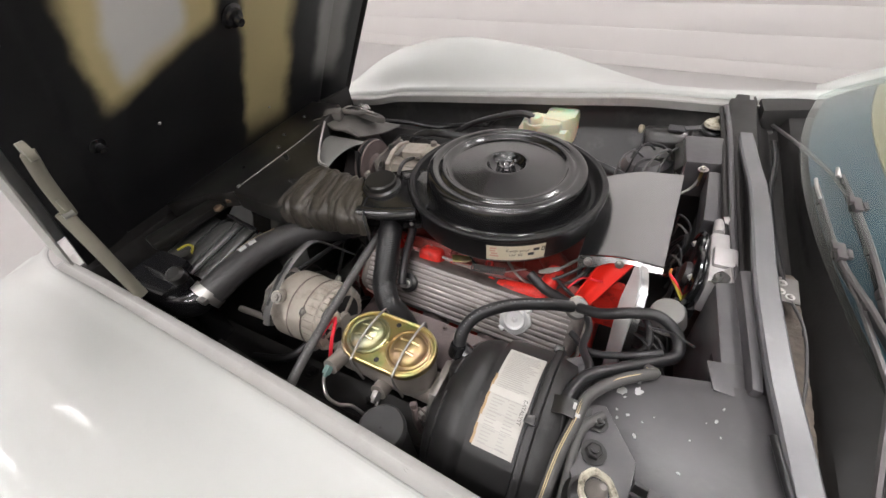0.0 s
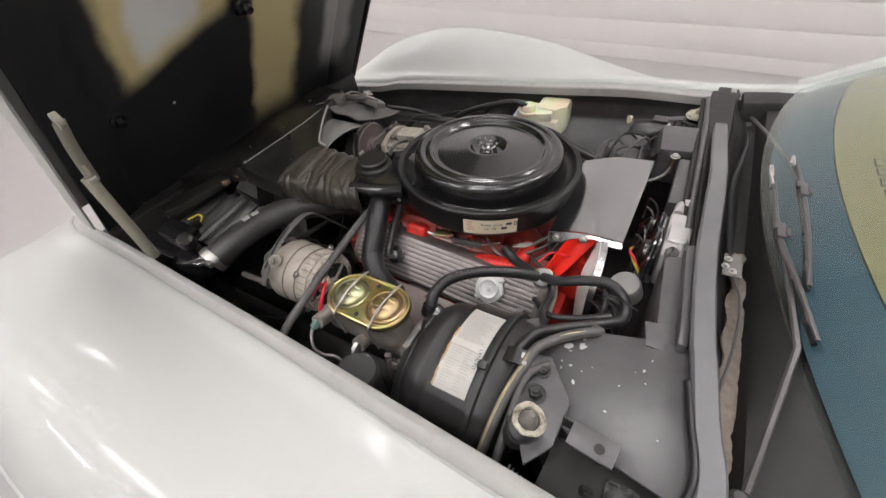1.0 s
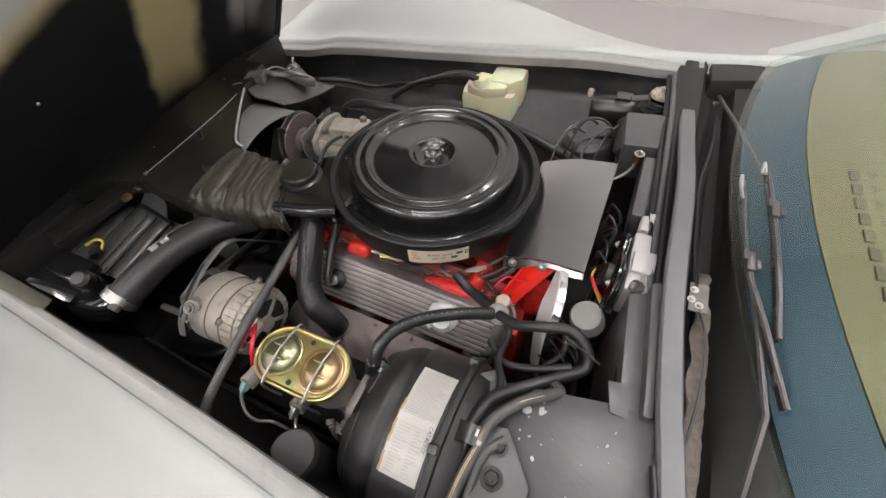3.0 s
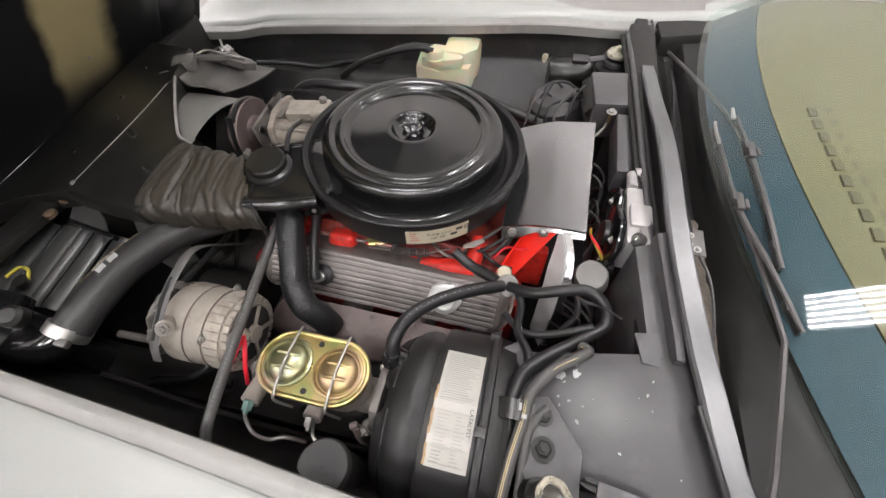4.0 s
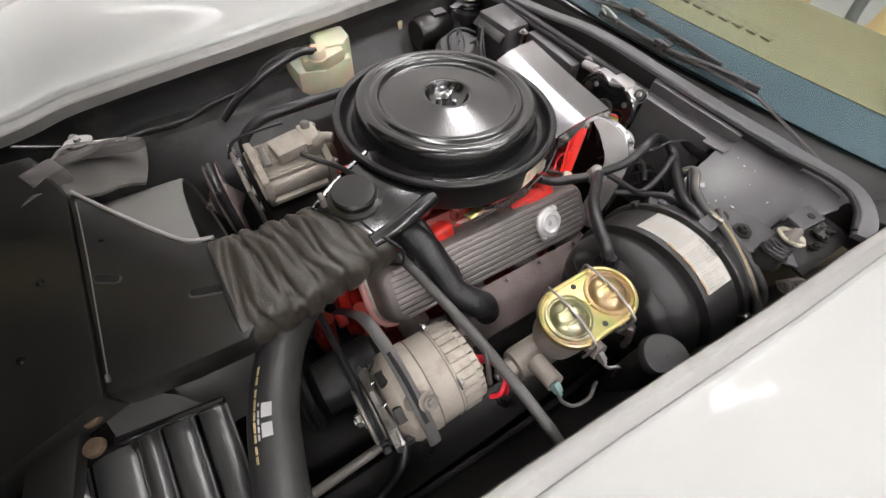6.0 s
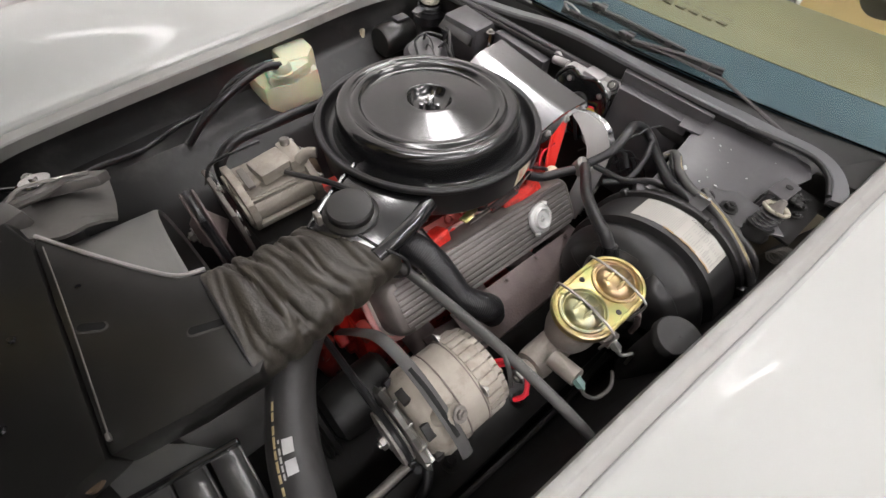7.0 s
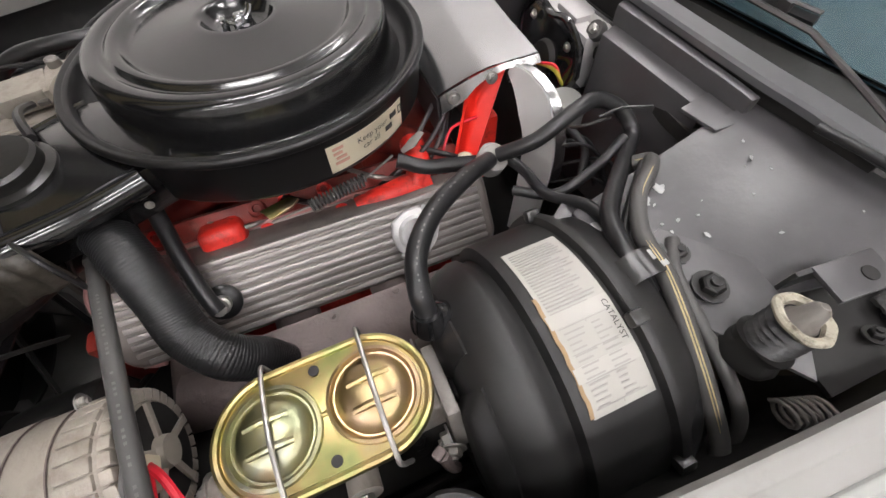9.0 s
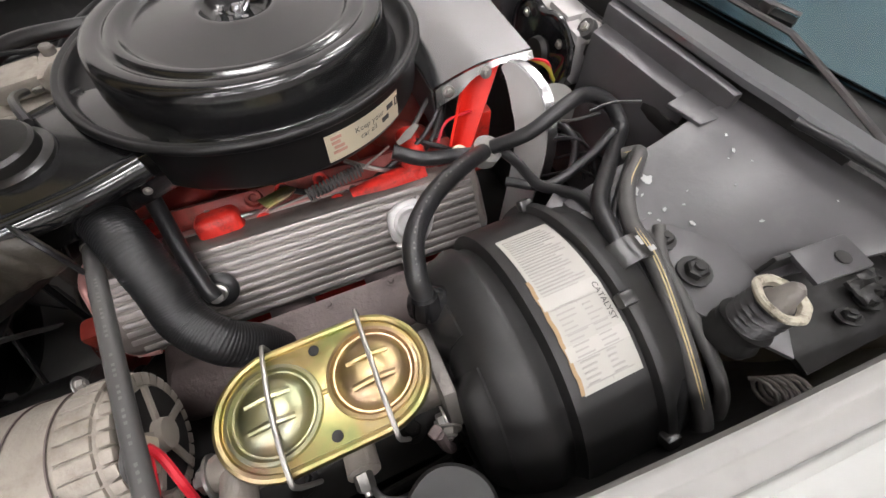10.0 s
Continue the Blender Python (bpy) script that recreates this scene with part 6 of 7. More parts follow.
for dx in (-0.034, 0.038):
    x = MCX + dx
    part("bail_wire", tube([(x, MCY + 0.048, MCZ - 0.03), (x, MCY + 0.0495, MCZ + 0.002), (x, MCY + 0.043, MCZ + 0.011), (x, MCY + 0.01, MCZ + 0.0175), (x, MCY - 0.015, MCZ + 0.0175), (x, MCY - 0.043, MCZ + 0.010), (x, MCY - 0.050, MCZ - 0.002), (x + 0.004, MCY - 0.047, MCZ - 0.05)], 0.0019, 8, 6), STEEL, mc, "bright wire bail")
for x, m2, path in ((-0.112, TEAL, [(-0.116, -0.482, 0.752), (-0.114, -0.492, 0.742), (-0.100, -0.505, 0.733), (-0.075, -0.508, 0.733), (-0.055, -0.500, 0.728), (-0.035, -0.498, 0.70)]),
                    (-0.022, STEEL, [(-0.022, -0.47, 0.735), (-0.018, -0.49, 0.725), (0.0, -0.50, 0.72), (0.005, -0.505, 0.68)])):
    zo = 0.757 if m2 is TEAL else 0.744
    part("outlet", tube([(x, -0.43, zo - 0.012), (x, -0.470, zo)], 0.0135, 14), RESM, mc)
    part("pipe_nut", hexbolt((x - 0.002, -0.468, zo), (0, -0.9, -0.3), 0.007, 0.014, False), m2, mc)
    part("brake_pipe", tube(path, 0.0028, 8), STEEL, mc)
gd = thing("cap_disc", "dark grey round cap beside the brake cylinder", "cap", (0.035, -0.512, 0.62))
part("body", lathe([(0, 0.742), (0.030, 0.742), (0.03, 0.69), (0.028, 0.60), (0, 0.60)], (0.029, -0.523, 0.036), (0, 0, 1), 32), BAY, gd)
part("disc", lathe([(0, 0.7495), (0.012, 0.7485), (0.027, 0.7505), (0.031, 0.7505), (0.0335, 0.747), (0.034, 0.737), (0.030, 0.735), (0, 0.735)], (0.029, -0.523, 0.036), (0, 0, 1), 48, wave=lambda a, k: min(1 + 0.008 * math.sin(5 * a), 0.78 / max(0.05, -math.cos(a - 0.9)))), WING, gd, "scuffed flat top")

part("dimple", lathe([(0, 0), (0.0018, 0), (0.0018, 0.0006), (0, 0.0006)], (0.029, -0.523, 0.7857), (0, 0, 1), 12), BAY, gd)

# ---- hoses over the engine ----
ch = thing("corrugated_hose", "black corrugated heat riser hose over the valve cover", "hose", (-0.15, -0.24, 0.69))
CHP = [(-0.196, -0.13, 0.775), (-0.178, -0.168, 0.786), (-0.161, -0.207, 0.781), (-0.151, -0.242, 0.754), (-0.145, -0.271, 0.728), (-0.121, -0.298, 0.709), (-0.100, -0.302, 0.682), (-0.088, -0.303, 0.645)]
part("hose", tube(CHP, 0.0232, 24, 10, ribs=(0.0027, 0.010)), RUBBER, ch, sharp=80)
cl = spline(CHP, 10)
part("cuff", tube(cl[4:13], 0.0245, 24, 2), RUBBER, ch, sharp=60)
fh = thing("fuel_hose", "slim grey rubber hose crossing the engine bay", "hose", (-0.17, -0.36, 0.72))
FHP = [(-0.205, -0.17, 0.765), (-0.196, -0.215, 0.772), (-0.182, -0.30, 0.775), (-0.168, -0.40, 0.772), (-0.155, -0.515, 0.755), (-0.15, -0.55, 0.72)]
part("hose", tube(FHP, 0.0078, 12), GREY_RUBBER, fh)
fl = spline(FHP, 20)
bm = bmesh.new()
for k in range(24, 78):
    if k % 4 == 3 or k in (40, 41, 58, 59):
        continue
    a, b = fl[k], fl[k + 1]
    d = (b - a).normalized()
    sd = d.cross(Vector((0, 0, 1))).normalized()
    uu = sd.cross(d)

    def mark(x, y, a=a, d=d, sd=sd, uu=uu):
        g = 1.75 + y / 0.0078
        return a + d * x + (sd * math.cos(g) + uu * math.sin(g)) * 0.0079
    bar(0.0, 0.0, (b - a).length * 0.5, 0.0022, mark, bm, 0.0002)
part("print", bm, FAINT, fh)
part("clamp", tube([(-0.2045, -0.172, 0.7655), (-0.203, -0.18, 0.767)], 0.0092, 12), STEEL, fh)
bh = thing("booster_hose", "black vacuum hose with worn white print", "hose", (0.12, -0.30, 0.76))
BHP = [(0.072, -0.370, 0.785), (0.073, -0.352, 0.803), (0.085, -0.320, 0.808), (0.118, -0.282, 0.800), (0.165, -0.248, 0.785), (0.205, -0.222, 0.765)]
part("hose", tube(BHP, 0.0098, 14), RUBBER, bh)
line_b = spline(BHP, 8)
bm = bmesh.new()
for k in range(6, 34):
    a, b = line_b[k], line_b[k + 1]
    if k % 3 == 2:
        continue
    d = (b - a).normalized()
    s = d.cross(Vector((0, 0, 1))).normalized()
    up = s.cross(d)
    def band(x, y, a=a, d=d, s=s, up=up):
        g = 1.35 + y / 0.0098
        return a + d * x + (s * math.cos(g) + up * math.sin(g)) * 0.0099
    bar(0.0, 0.0, (b - a).length * 0.45, 0.0015, band, bm, 0.0002)
part("print", bm, FAINT, bh)
part("elbow", lathe([(0, 0), (0.013, 0), (0.014, 0.006), (0.0115, 0.02), (0, 0.02)], (0.071, -0.378, 0.772), (0.05, 0.4, 0.9), 20), BLACK_SHINE, bh)
part("junction", lathe([(0, 0), (0.016, 0), (0.0175, 0.004), (0.0175, 0.02), (0.013, 0.024), (0, 0.024)], (0.21, -0.212, 0.745), (0.15, -0.3, 0.9), 28), GREY_PLASTIC, bh, "pale grey plastic vacuum junction")
part("tail", tube([(0.205, -0.212, 0.752), (0.175, -0.195, 0.745), (0.145, -0.18, 0.74), (0.115, -0.165, 0.75)], 0.009, 12), RUBBER, bh)
sp = thing("coolant_sensor", "cream plastic capped sensor on the red head", "sensor", (0.204, -0.162, 0.68))
part("cap", lathe([(0, 0), (0.013, 0), (0.0135, 0.008), (0.011, 0.012), (0, 0.013)], (0.204, -0.162, 0.70), (0, -0.35, 0.9), 24), CREAM_PLASTIC, sp)
part("base", lathe([(0, 0), (0.008, 0), (0.008, 0.03), (0, 0.03)], (0.203, -0.155, 0.672), (0, -0.2, 0.95), 16), CREAM_PLASTIC, sp)
coil = []
for k in range(140):
    a = k * 2 * math.pi / 9
    t = k / 139
    c = Vector((0.005, -0.18, 0.742)).lerp(Vector((0.072, -0.178, 0.752)), t)
    coil.append(c + Vector((0, 0.0065 * math.cos(a), 0.0065 * math.sin(a))))
spg = thing("throttle_spring", "dark coiled throttle return spring", "spring", (0.04, -0.18, 0.73))
part("coil", tube(coil, 0.0014, 6, 1), GREY_RUBBER, spg)
part("rod", tube([(-0.04, -0.178, 0.735), (0.005, -0.18, 0.742)], 0.0014, 6), STEEL, spg)
part("rod", tube([(0.072, -0.178, 0.752), (0.11, -0.172, 0.768)], 0.0014, 6), STEEL, spg)

# ---- ignition shield ----
sh = thing("ignition_shield", "polished chrome ignition shield with a bent front lip", "engine shield", (0.255, 0.0, 0.76))


def shield_f(u, v):
    x0, x1 = 0.19, 0.325 - 0.004 * v
    y = 0.115 - 0.232 * v + 0.02 * u * (1 - v)
    return Vector((x0 + (x1 - x0) * u, y, 0.809 - 0.010 * v - 0.004 * u - 0.019 * (max(0, 0.52 - u) / 0.52) ** 1.35 + 0.0012 * math.sin(5 * v + 2 * u)))


part("top", sheet(shield_f, 20, 24, 0.002), CHROME, sh)


def shield_lip(u, v):
    """The bent, slightly crumpled edge along the front."""
    deep = 0.006 + 0.014 * (1 - u) ** 2 + 0.003 * math.sin(7 * u + 0.6)
    return shield_f(u, 1) + Vector((0.001 * math.sin(13 * u) * v, -0.002 - 0.006 * v - 0.002 * math.sin(9 * u) * v, 0.0005 - deep * v + 0.0012 * math.sin(21 * u) * v))


part("front_lip", sheet(shield_lip, 28, 5, 0.0018), BRUSHED, sh, "bright crumpled lip")
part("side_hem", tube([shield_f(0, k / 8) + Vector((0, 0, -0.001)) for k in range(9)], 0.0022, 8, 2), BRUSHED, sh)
for u in (0.12, 0.5):
    part("lip_bolt", hexbolt(shield_f(u, 1) + Vector((0, -0.008, -0.008)), (0, -0.9, 0.3), 0.0045), STEEL, sh)
part("side_skirt", sheet(lambda u, v: shield_f(0.0, u) + Vector((-0.001 + 0.004 * v, 0, -0.004 - 0.07 * v)), 12, 4, 0.002), PANEL, sh)
STRAP = spline([(0.284, -0.122, 0.789), (0.285, -0.152, 0.786), (0.284, -0.186, 0.770), (0.283, -0.206, 0.733), (0.284, -0.208, 0.66), (0.286, -0.202, 0.54)], 8)


def strap_f(u, v):
    """A curved plate standing across the car, leaning a little."""
    k = v * (len(STRAP) - 1)
    i = min(int(k), len(STRAP) - 2)
    d = (STRAP[i + 1] - STRAP[max(0, i - 1)]).normalized()
    w = (d.cross(Vector((1, 0, 0))).normalized() + Vector((0.6, 0, 0))).normalized()
    return STRAP[i].lerp(STRAP[i + 1], k - i) + w * (u - 0.5) * 0.042 * min(1, 0.25 + 2.2 * v)


part("strap", sheet(strap_f, 4, 40, 0.003), STRAPM, sh, "brushed curved side strap")
part("strap_flange", sheet(lambda u, v: strap_f(1, v) + Vector((0.011, -0.004, 0)) * u, 3, 40, 0.0025), BRUSHED, sh, "bright turned edge of the strap")
part("screw", hexbolt((0.254, -0.122, 0.79), (0, -0.7, 0.6), 0.004), STEEL, sh)
part("red_bracket", sheet(lambda u, v: Vector((0.232 + 0.052 * u * (1 - 0.3 * v) - 0.045 * v, -0.112 - 0.045 * v + 0.012 * math.sin(3 * u), 0.79 - 0.10 * v)), 6, 10, 0.004), RED_BRIGHT, sh, "bright red painted bracket")
part("red_side", box((0.25, -0.11, 0.66), (0.05, 0.02, 0.12), 0.006), RED, sh)
dist = thing("distributor", "black distributor with thin plug leads", "distributor", (0.25, 0.0, 0.70))
part("cap", lathe([(0, 0.09), (0.035, 0.088), (0.05, 0.06), (0.052, 0.02), (0.045, 0), (0, 0)], (0.25, 0.0, 0.70), (0, 0, 1), 32), BAY, dist)
for k, (y, z) in enumerate(((-0.06, 0.74), (-0.07, 0.72), (-0.05, 0.76), (-0.08, 0.75))):
    part("lead", tube([(0.235, y + 0.03, z), (0.215, y - 0.02, z + 0.012 * (k % 2)), (0.19 - 0.01 * k, y - 0.06, z - 0.02), (0.15 - 0.02 * k, -0.15, 0.70)], 0.0032, 8), RUBBER if k % 2 else GREY_RUBBER, dist)
part("lead", tube([(0.245, -0.12, 0.73), (0.225, -0.135, 0.745), (0.20, -0.13, 0.735), (0.18, -0.145, 0.715)], 0.002, 6), RED_WIRE, dist)

# ---- wiper motor ----
wm = thing("wiper_motor", "pale cast wiper motor with a black cover on the firewall", "motor", (0.395, -0.07, 0.72))
wb = bmesh.new()
box((0.398, -0.070, 0.765), (0.035, 0.118, 0.078), 0.008, bm=wb)
box((0.402, -0.075, 0.80), (0.035, 0.045, 0.022), 0.006, bm=wb)
tube([(0.40, 0.028, 0.79), (0.415, 0.03, 0.792)], 0.014, 12, bm=wb)
tube([(0.392, -0.01, 0.798), (0.395, 0.03, 0.79)], 0.009, 12, bm=wb)
part("housing", wb, CAST_LIGHT, wm)
WMC = axes((0.372, -0.072, 0.757), (-1, 0, 0.15))
WMP = [(-0.055, -0.06), (0.03, -0.062), (0.058, -0.045), (0.052, -0.02), (0.062, 0.005), (0.052, 0.035), (0.02, 0.05), (-0.01, 0.042), (-0.038, 0.048), (-0.06, 0.02), (-0.052, -0.015)]
WMP = [(1.12 * x + 0.004, 1.12 * y) for x, y in WMP]
part("cover", prism(WMP, WMC, 0.012, 0.004), BLACK_SHINE, wm, "black motor cover")
part("cover_rim", tube([WMC @ Vector((x, y, 0.010)) for x, y in WMP + [WMP[0]]], 0.0042, 8, 4, caps=False), BLACK_SHINE, wm)
part("cover_boss", lathe([(0, 0), (0.022, 0), (0.02, 0.008), (0.008, 0.010), (0, 0.010)], WMC @ Vector((0.01, 0.0, 0.012)), (-1, 0, 0.15), 24), BLACK_PLASTIC, wm)
part("mount_ear", prism([(-0.02, -0.012), (0.012, -0.014), (0.024, 0.0), (0.012, 0.014), (-0.02, 0.012)], axes((0.405, -0.118, 0.80), (-0.8, 0, 0.6)), 0.005, 0.001), CAST_LIGHT, wm)
part("grommet", lathe([(0.004, 0), (0.011, 0), (0.012, 0.004), (0.011, 0.012), (0.004, 0.012), (0.004, 0)], (0.402, -0.124, 0.803), (-0.8, 0, 0.6), 20), GREY_RUBBER, wm)
part("grommet_bolt", hexbolt((0.394, -0.124, 0.809), (-0.8, 0, 0.6), 0.0055), STEEL, wm)
for dy, dz in ((-0.05, 0.035), (0.03, 0.035), (-0.03, -0.04)):
    part("screw", hexbolt((0.360, -0.072 + dy, 0.76 + dz), (-1, 0, 0.1), 0.0035), STEEL, wm)
part("connector", box((0.365, -0.135, 0.735), (0.03, 0.022, 0.022), 0.003), BLACK_SHINE, wm)
for k in range(3):
    part("lead", tube([(0.36, -0.132 + 0.004 * k, 0.747), (0.345, -0.125, 0.77 + 0.003 * k), (0.335, -0.10, 0.768), (0.338, -0.07, 0.75)], 0.0022, 6), (YELLOW, YELLOW, RED_WIRE)[k], wm)
part("relay_can", lathe([(0, 0.035), (0.024, 0.033), (0.027, 0.028), (0.028, 0), (0, 0)], (0.350, -0.155, 0.715), (-0.2, -0.2, 0.95), 24), GREY_PLASTIC, wm)

# ---- heater box and near-side fittings ----
hb = thing("heater_box", "charcoal sheet-metal heater box with chipped paint", "heater box", (0.36, -0.42, 0.62))
TOP = [(0.240, -0.327, 0.779), (0.402, -0.308, 0.8155), (0.446, -0.312, 0.818), (0.474, -0.45, 0.818), (0.472, -0.49, 0.818), (0.45, -0.505, 0.8165), (0.335, -0.475, 0.798), (0.262, -0.43, 0.783), (0.247, -0.385, 0.7805)]
part("lid", plate(TOP, 0.006, 0.002), PANEL, hb)
part("box", prism([(0.268, -0.34), (0.44, -0.315), (0.445, -0.455), (0.43, -0.472), (0.335, -0.465), (0.272, -0.425)], Matrix.Translation((0, 0, 0.55)), 0.222, 0.004), PANEL, hb)
rng = random.Random(8)
for _ in range(18):
    x, y = rng.uniform(0.285, 0.43), rng.uniform(-0.455, -0.33)
    z = 0.7822 + (x - 0.258) * 0.2315
    m = Matrix.Translation((x, y, z + 0.0008)) @ Matrix.Rotation(rng.uniform(0, 6), 4, "Z") @ Matrix.Rotation(-0.2, 4, "Y")
    s = rng.uniform(0.0008, 0.0026) * (1.5 if rng.random() < 0.3 else 1)
    part("paint_chip", prism([(s * rng.uniform(0.55, 1.2) * math.cos(0.7 * k), s * rng.uniform(0.35, 0.9) * math.sin(0.7 * k)) for k in range(9)], m, 0.0005), WHITE_INK, hb)
for x, y in ((0.318, -0.347), (0.3, -0.352), (0.252, -0.352)):
    m = Matrix.Translation((x, y, 0.7822 + (x - 0.258) * 0.2315 + 0.0006)) @ Matrix.Rotation(-0.2, 4, "Y")
    part("paint_chip", prism([(rng.uniform(0.003, 0.0075) * math.cos(0.45 * k), rng.uniform(0.003, 0.0075) * math.sin(0.45 * k)) for k in range(14)], m, 0.0005), WHITE_INK, hb, "large flaked chip")
part("pinch_corner", box((0.235, -0.335, 0.765), (0.06, 0.035, 0.02), 0.003, Matrix.Rotation(radians(35), 4, "Z")), PANEL, hb)
bp = thing("harness_plate", "charcoal bolted plate beside the brake booster", "bracket", (0.29, -0.45, 0.795))
part("plate", plate([(0.238, -0.395, 0.798), (0.285, -0.385, 0.803), (0.328, -0.44, 0.808), (0.326, -0.50, 0.808), (0.302, -0.535, 0.803), (0.264, -0.475, 0.800)], 0.005, 0.0015), PANEL, bp)
part("bolt", hexbolt((0.282, -0.411, 0.803), (0, 0, 1), 0.0065), INNER, bp)
part("bolt", hexbolt((0.284, -0.447, 0.804), (0, 0, 1), 0.0085), INNER, bp)
part("clip", sheet(lambda u, v: (0.222 + 0.05 * u, -0.400 - 0.024 * v, 0.808 + 0.010 * math.sin(math.pi * min(1, u * 1.15))), 12, 3, 0.002), BLACK_PLASTIC, bp, "worn strap holding the harness")
part("clip_paint", box((0.247, -0.408, 0.8185), (0.012, 0.009, 0.0012), 0.0004), WHITE_INK, bp)
part("clip_paint", box((0.257, -0.418, 0.8175), (0.006, 0.005, 0.0012), 0.0004), WHITE_INK, bp)

fn = thing("worn_plug_cap", "worn white-rimmed plug on a black rubber bellows", "cap", (0.303, -0.502, 0.77))
FA = Vector((0.22, 0.04, 0.97)).normalized()
F0 = Vector((0.2865, -0.4974, 0.809))
bel = [(0, 0)]
for k in range(5):
    bel += [(0.0182, 0.001 + 0.0056 * k), (0.0150, 0.004 + 0.0056 * k)]
bel += [(0.0165, 0.031), (0, 0.031)]
part("bellows", lathe(bel, F0, FA, 32), RUBBER, fn)
part("foot", lathe([(0, -0.022), (0.021, -0.022), (0.0225, -0.014), (0.019, -0.006), (0.021, 0.002), (0, 0.002)], F0, FA, 28, wave=lambda a, k: 1 + 0.05 * math.sin(3 * a)), INNER, fn)
part("rim", lathe([(0.0125, 0.030), (0.0195, 0.0312), (0.0206, 0.0338), (0.0198, 0.0358), (0.0175, 0.0366), (0.0138, 0.0345), (0.0125, 0.030)], F0, FA, 40, wave=lambda a, k: 1 + 0.03 * math.sin(3 * a + 1) + 0.02 * math.sin(7 * a)), WORN, fn, "chipped white rim")
part("core", lathe([(0, 0.0295), (0.0128, 0.0295), (0.011, 0.032), (0.0085, 0.037), (0.006, 0.047), (0.003, 0.05), (0, 0.05)], F0, FA, 20), GREY_IRON, fn)
hbk = thing("hinge_bracket", "charcoal steel bracket with a round hole", "bracket", (0.36, -0.49, 0.81))
part("block", box((0.366, -0.486, 0.829), (0.054, 0.030, 0.005), 0.002, Matrix.Rotation(radians(-6), 4, "Z")), PANEL, hbk)
part("flange", box((0.358, -0.472, 0.818), (0.062, 0.004, 0.024), 0.001, Matrix.Rotation(radians(-6), 4, "Z")), WING, hbk)
# Black colour here stands for the dark void under the bracket.
part("base_plate", plate([(0.325, -0.478, 0.785), (0.445, -0.478, 0.80), (0.44, -0.55, 0.797), (0.32, -0.55, 0.783)], 0.006, 0.001), BAY, hbk, "base plate coloured black for the shaded void")
part("rust_flake", sheet(lambda u, v: (0.39 + 0.035 * u, -0.505 - 0.022 * v, 0.801 + 0.004 * noise.noise(Vector((u * 6, v * 6, 1)))), 10, 8, 0.003), INNER, hbk, "dark flaking patch")
part("hole", lathe([(0, 0), (0.006, 0), (0.006, 0.0008), (0, 0.0008)], (0.374, -0.489, 0.8316), (0, 0, 1), 18), BAY, hbk)
cs = []
for k in range(60):
    a = k * 2 * math.pi / 10
    cs.append(Vector((0.285 + 0.0011 * k * 0.5, -0.545 - 0.0002 * k, 0.772)) + Vector((0, 0.011 * math.cos(a), 0.011 * math.sin(a))))
solo("coil_spring", tube(cs, 0.0017, 6, 1), GREY_IRON, "small dark coil spring below the plate", "spring")
for x, y in ((0.40, -0.525), (0.375, -0.528)):
    solo("wing_bolt", hexbolt((x, y, 0.796), (0, 0.3, 0.9), 0.0055), INNER, "dark hex bolt at the wing's edge", "bolt", "wing bolts")

# ---- wiring ----
hs = thing("wiring_harness", "black and striped wiring harness held by a strap", "wiring", (0.28, -0.36, 0.77))
part("loom", tube([(0.216, -0.222, 0.768), (0.25, -0.238, 0.79), (0.29, -0.235, 0.808), (0.325, -0.228, 0.808), (0.352, -0.24, 0.795), (0.358, -0.262, 0.779), (0.333, -0.286, 0.781), (0.275, -0.335, 0.797), (0.252, -0.360, 0.804), (0.241, -0.392, 0.808), (0.239, -0.42, 0.803), (0.24, -0.47, 0.785), (0.23, -0.52, 0.762), (0.21, -0.555, 0.72)], 0.0085, 12), RUBBER, hs, "thick black loom")
SC = [(0.325, -0.305, 0.788), (0.333, -0.314, 0.797), (0.318, -0.328, 0.806), (0.289, -0.350, 0.806), (0.263, -0.386, 0.810), (0.257, -0.423, 0.810), (0.249, -0.465, 0.80), (0.244, -0.520, 0.77), (0.244, -0.555, 0.735), (0.24, -0.56, 0.69)]
part("striped_cable", tube(SC, 0.0075, 12), GREY_RUBBER, hs, "grey cable")
for off in (Vector((-0.45, -0.25, 0.85)), Vector((-0.15, -0.30, 0.94))):
    part("stripe", tube([Vector(p) + off.normalized() * 0.0071 for p in SC], 0.0008, 6), YELLOW_INK, hs, "ochre stripe on the cable")
part("outer_cable", tube([(0.285, -0.40, 0.806), (0.265, -0.43, 0.806), (0.264, -0.49, 0.788), (0.265, -0.535, 0.76), (0.262, -0.555, 0.72), (0.26, -0.56, 0.68)], 0.0058, 10), GREY_RUBBER, hs)
part("cross_lead", tube([(0.325, -0.315, 0.798), (0.283, -0.352, 0.795), (0.257, -0.378, 0.798), (0.249, -0.41, 0.80)], 0.005, 10), RUBBER, hs)
part("cross_lead", tube([(0.215, -0.262, 0.752), (0.25, -0.29, 0.76), (0.30, -0.285, 0.775), (0.34, -0.27, 0.785)], 0.0055, 10), RUBBER, hs)
part("cross_lead", tube([(0.225, -0.215, 0.76), (0.238, -0.245, 0.755), (0.238, -0.29, 0.765), (0.255, -0.33, 0.785), (0.255, -0.38, 0.795)], 0.006, 10), RUBBER, hs)
part("cross_lead", tube([(0.30, -0.17, 0.73), (0.318, -0.20, 0.75), (0.325, -0.235, 0.745), (0.305, -0.265, 0.735)], 0.005, 10), RUBBER, hs)
part("thin_lead", tube([(0.32, -0.245, 0.80), (0.345, -0.248, 0.805), (0.372, -0.262, 0.808)], 0.0016, 6), RUBBER, hs)
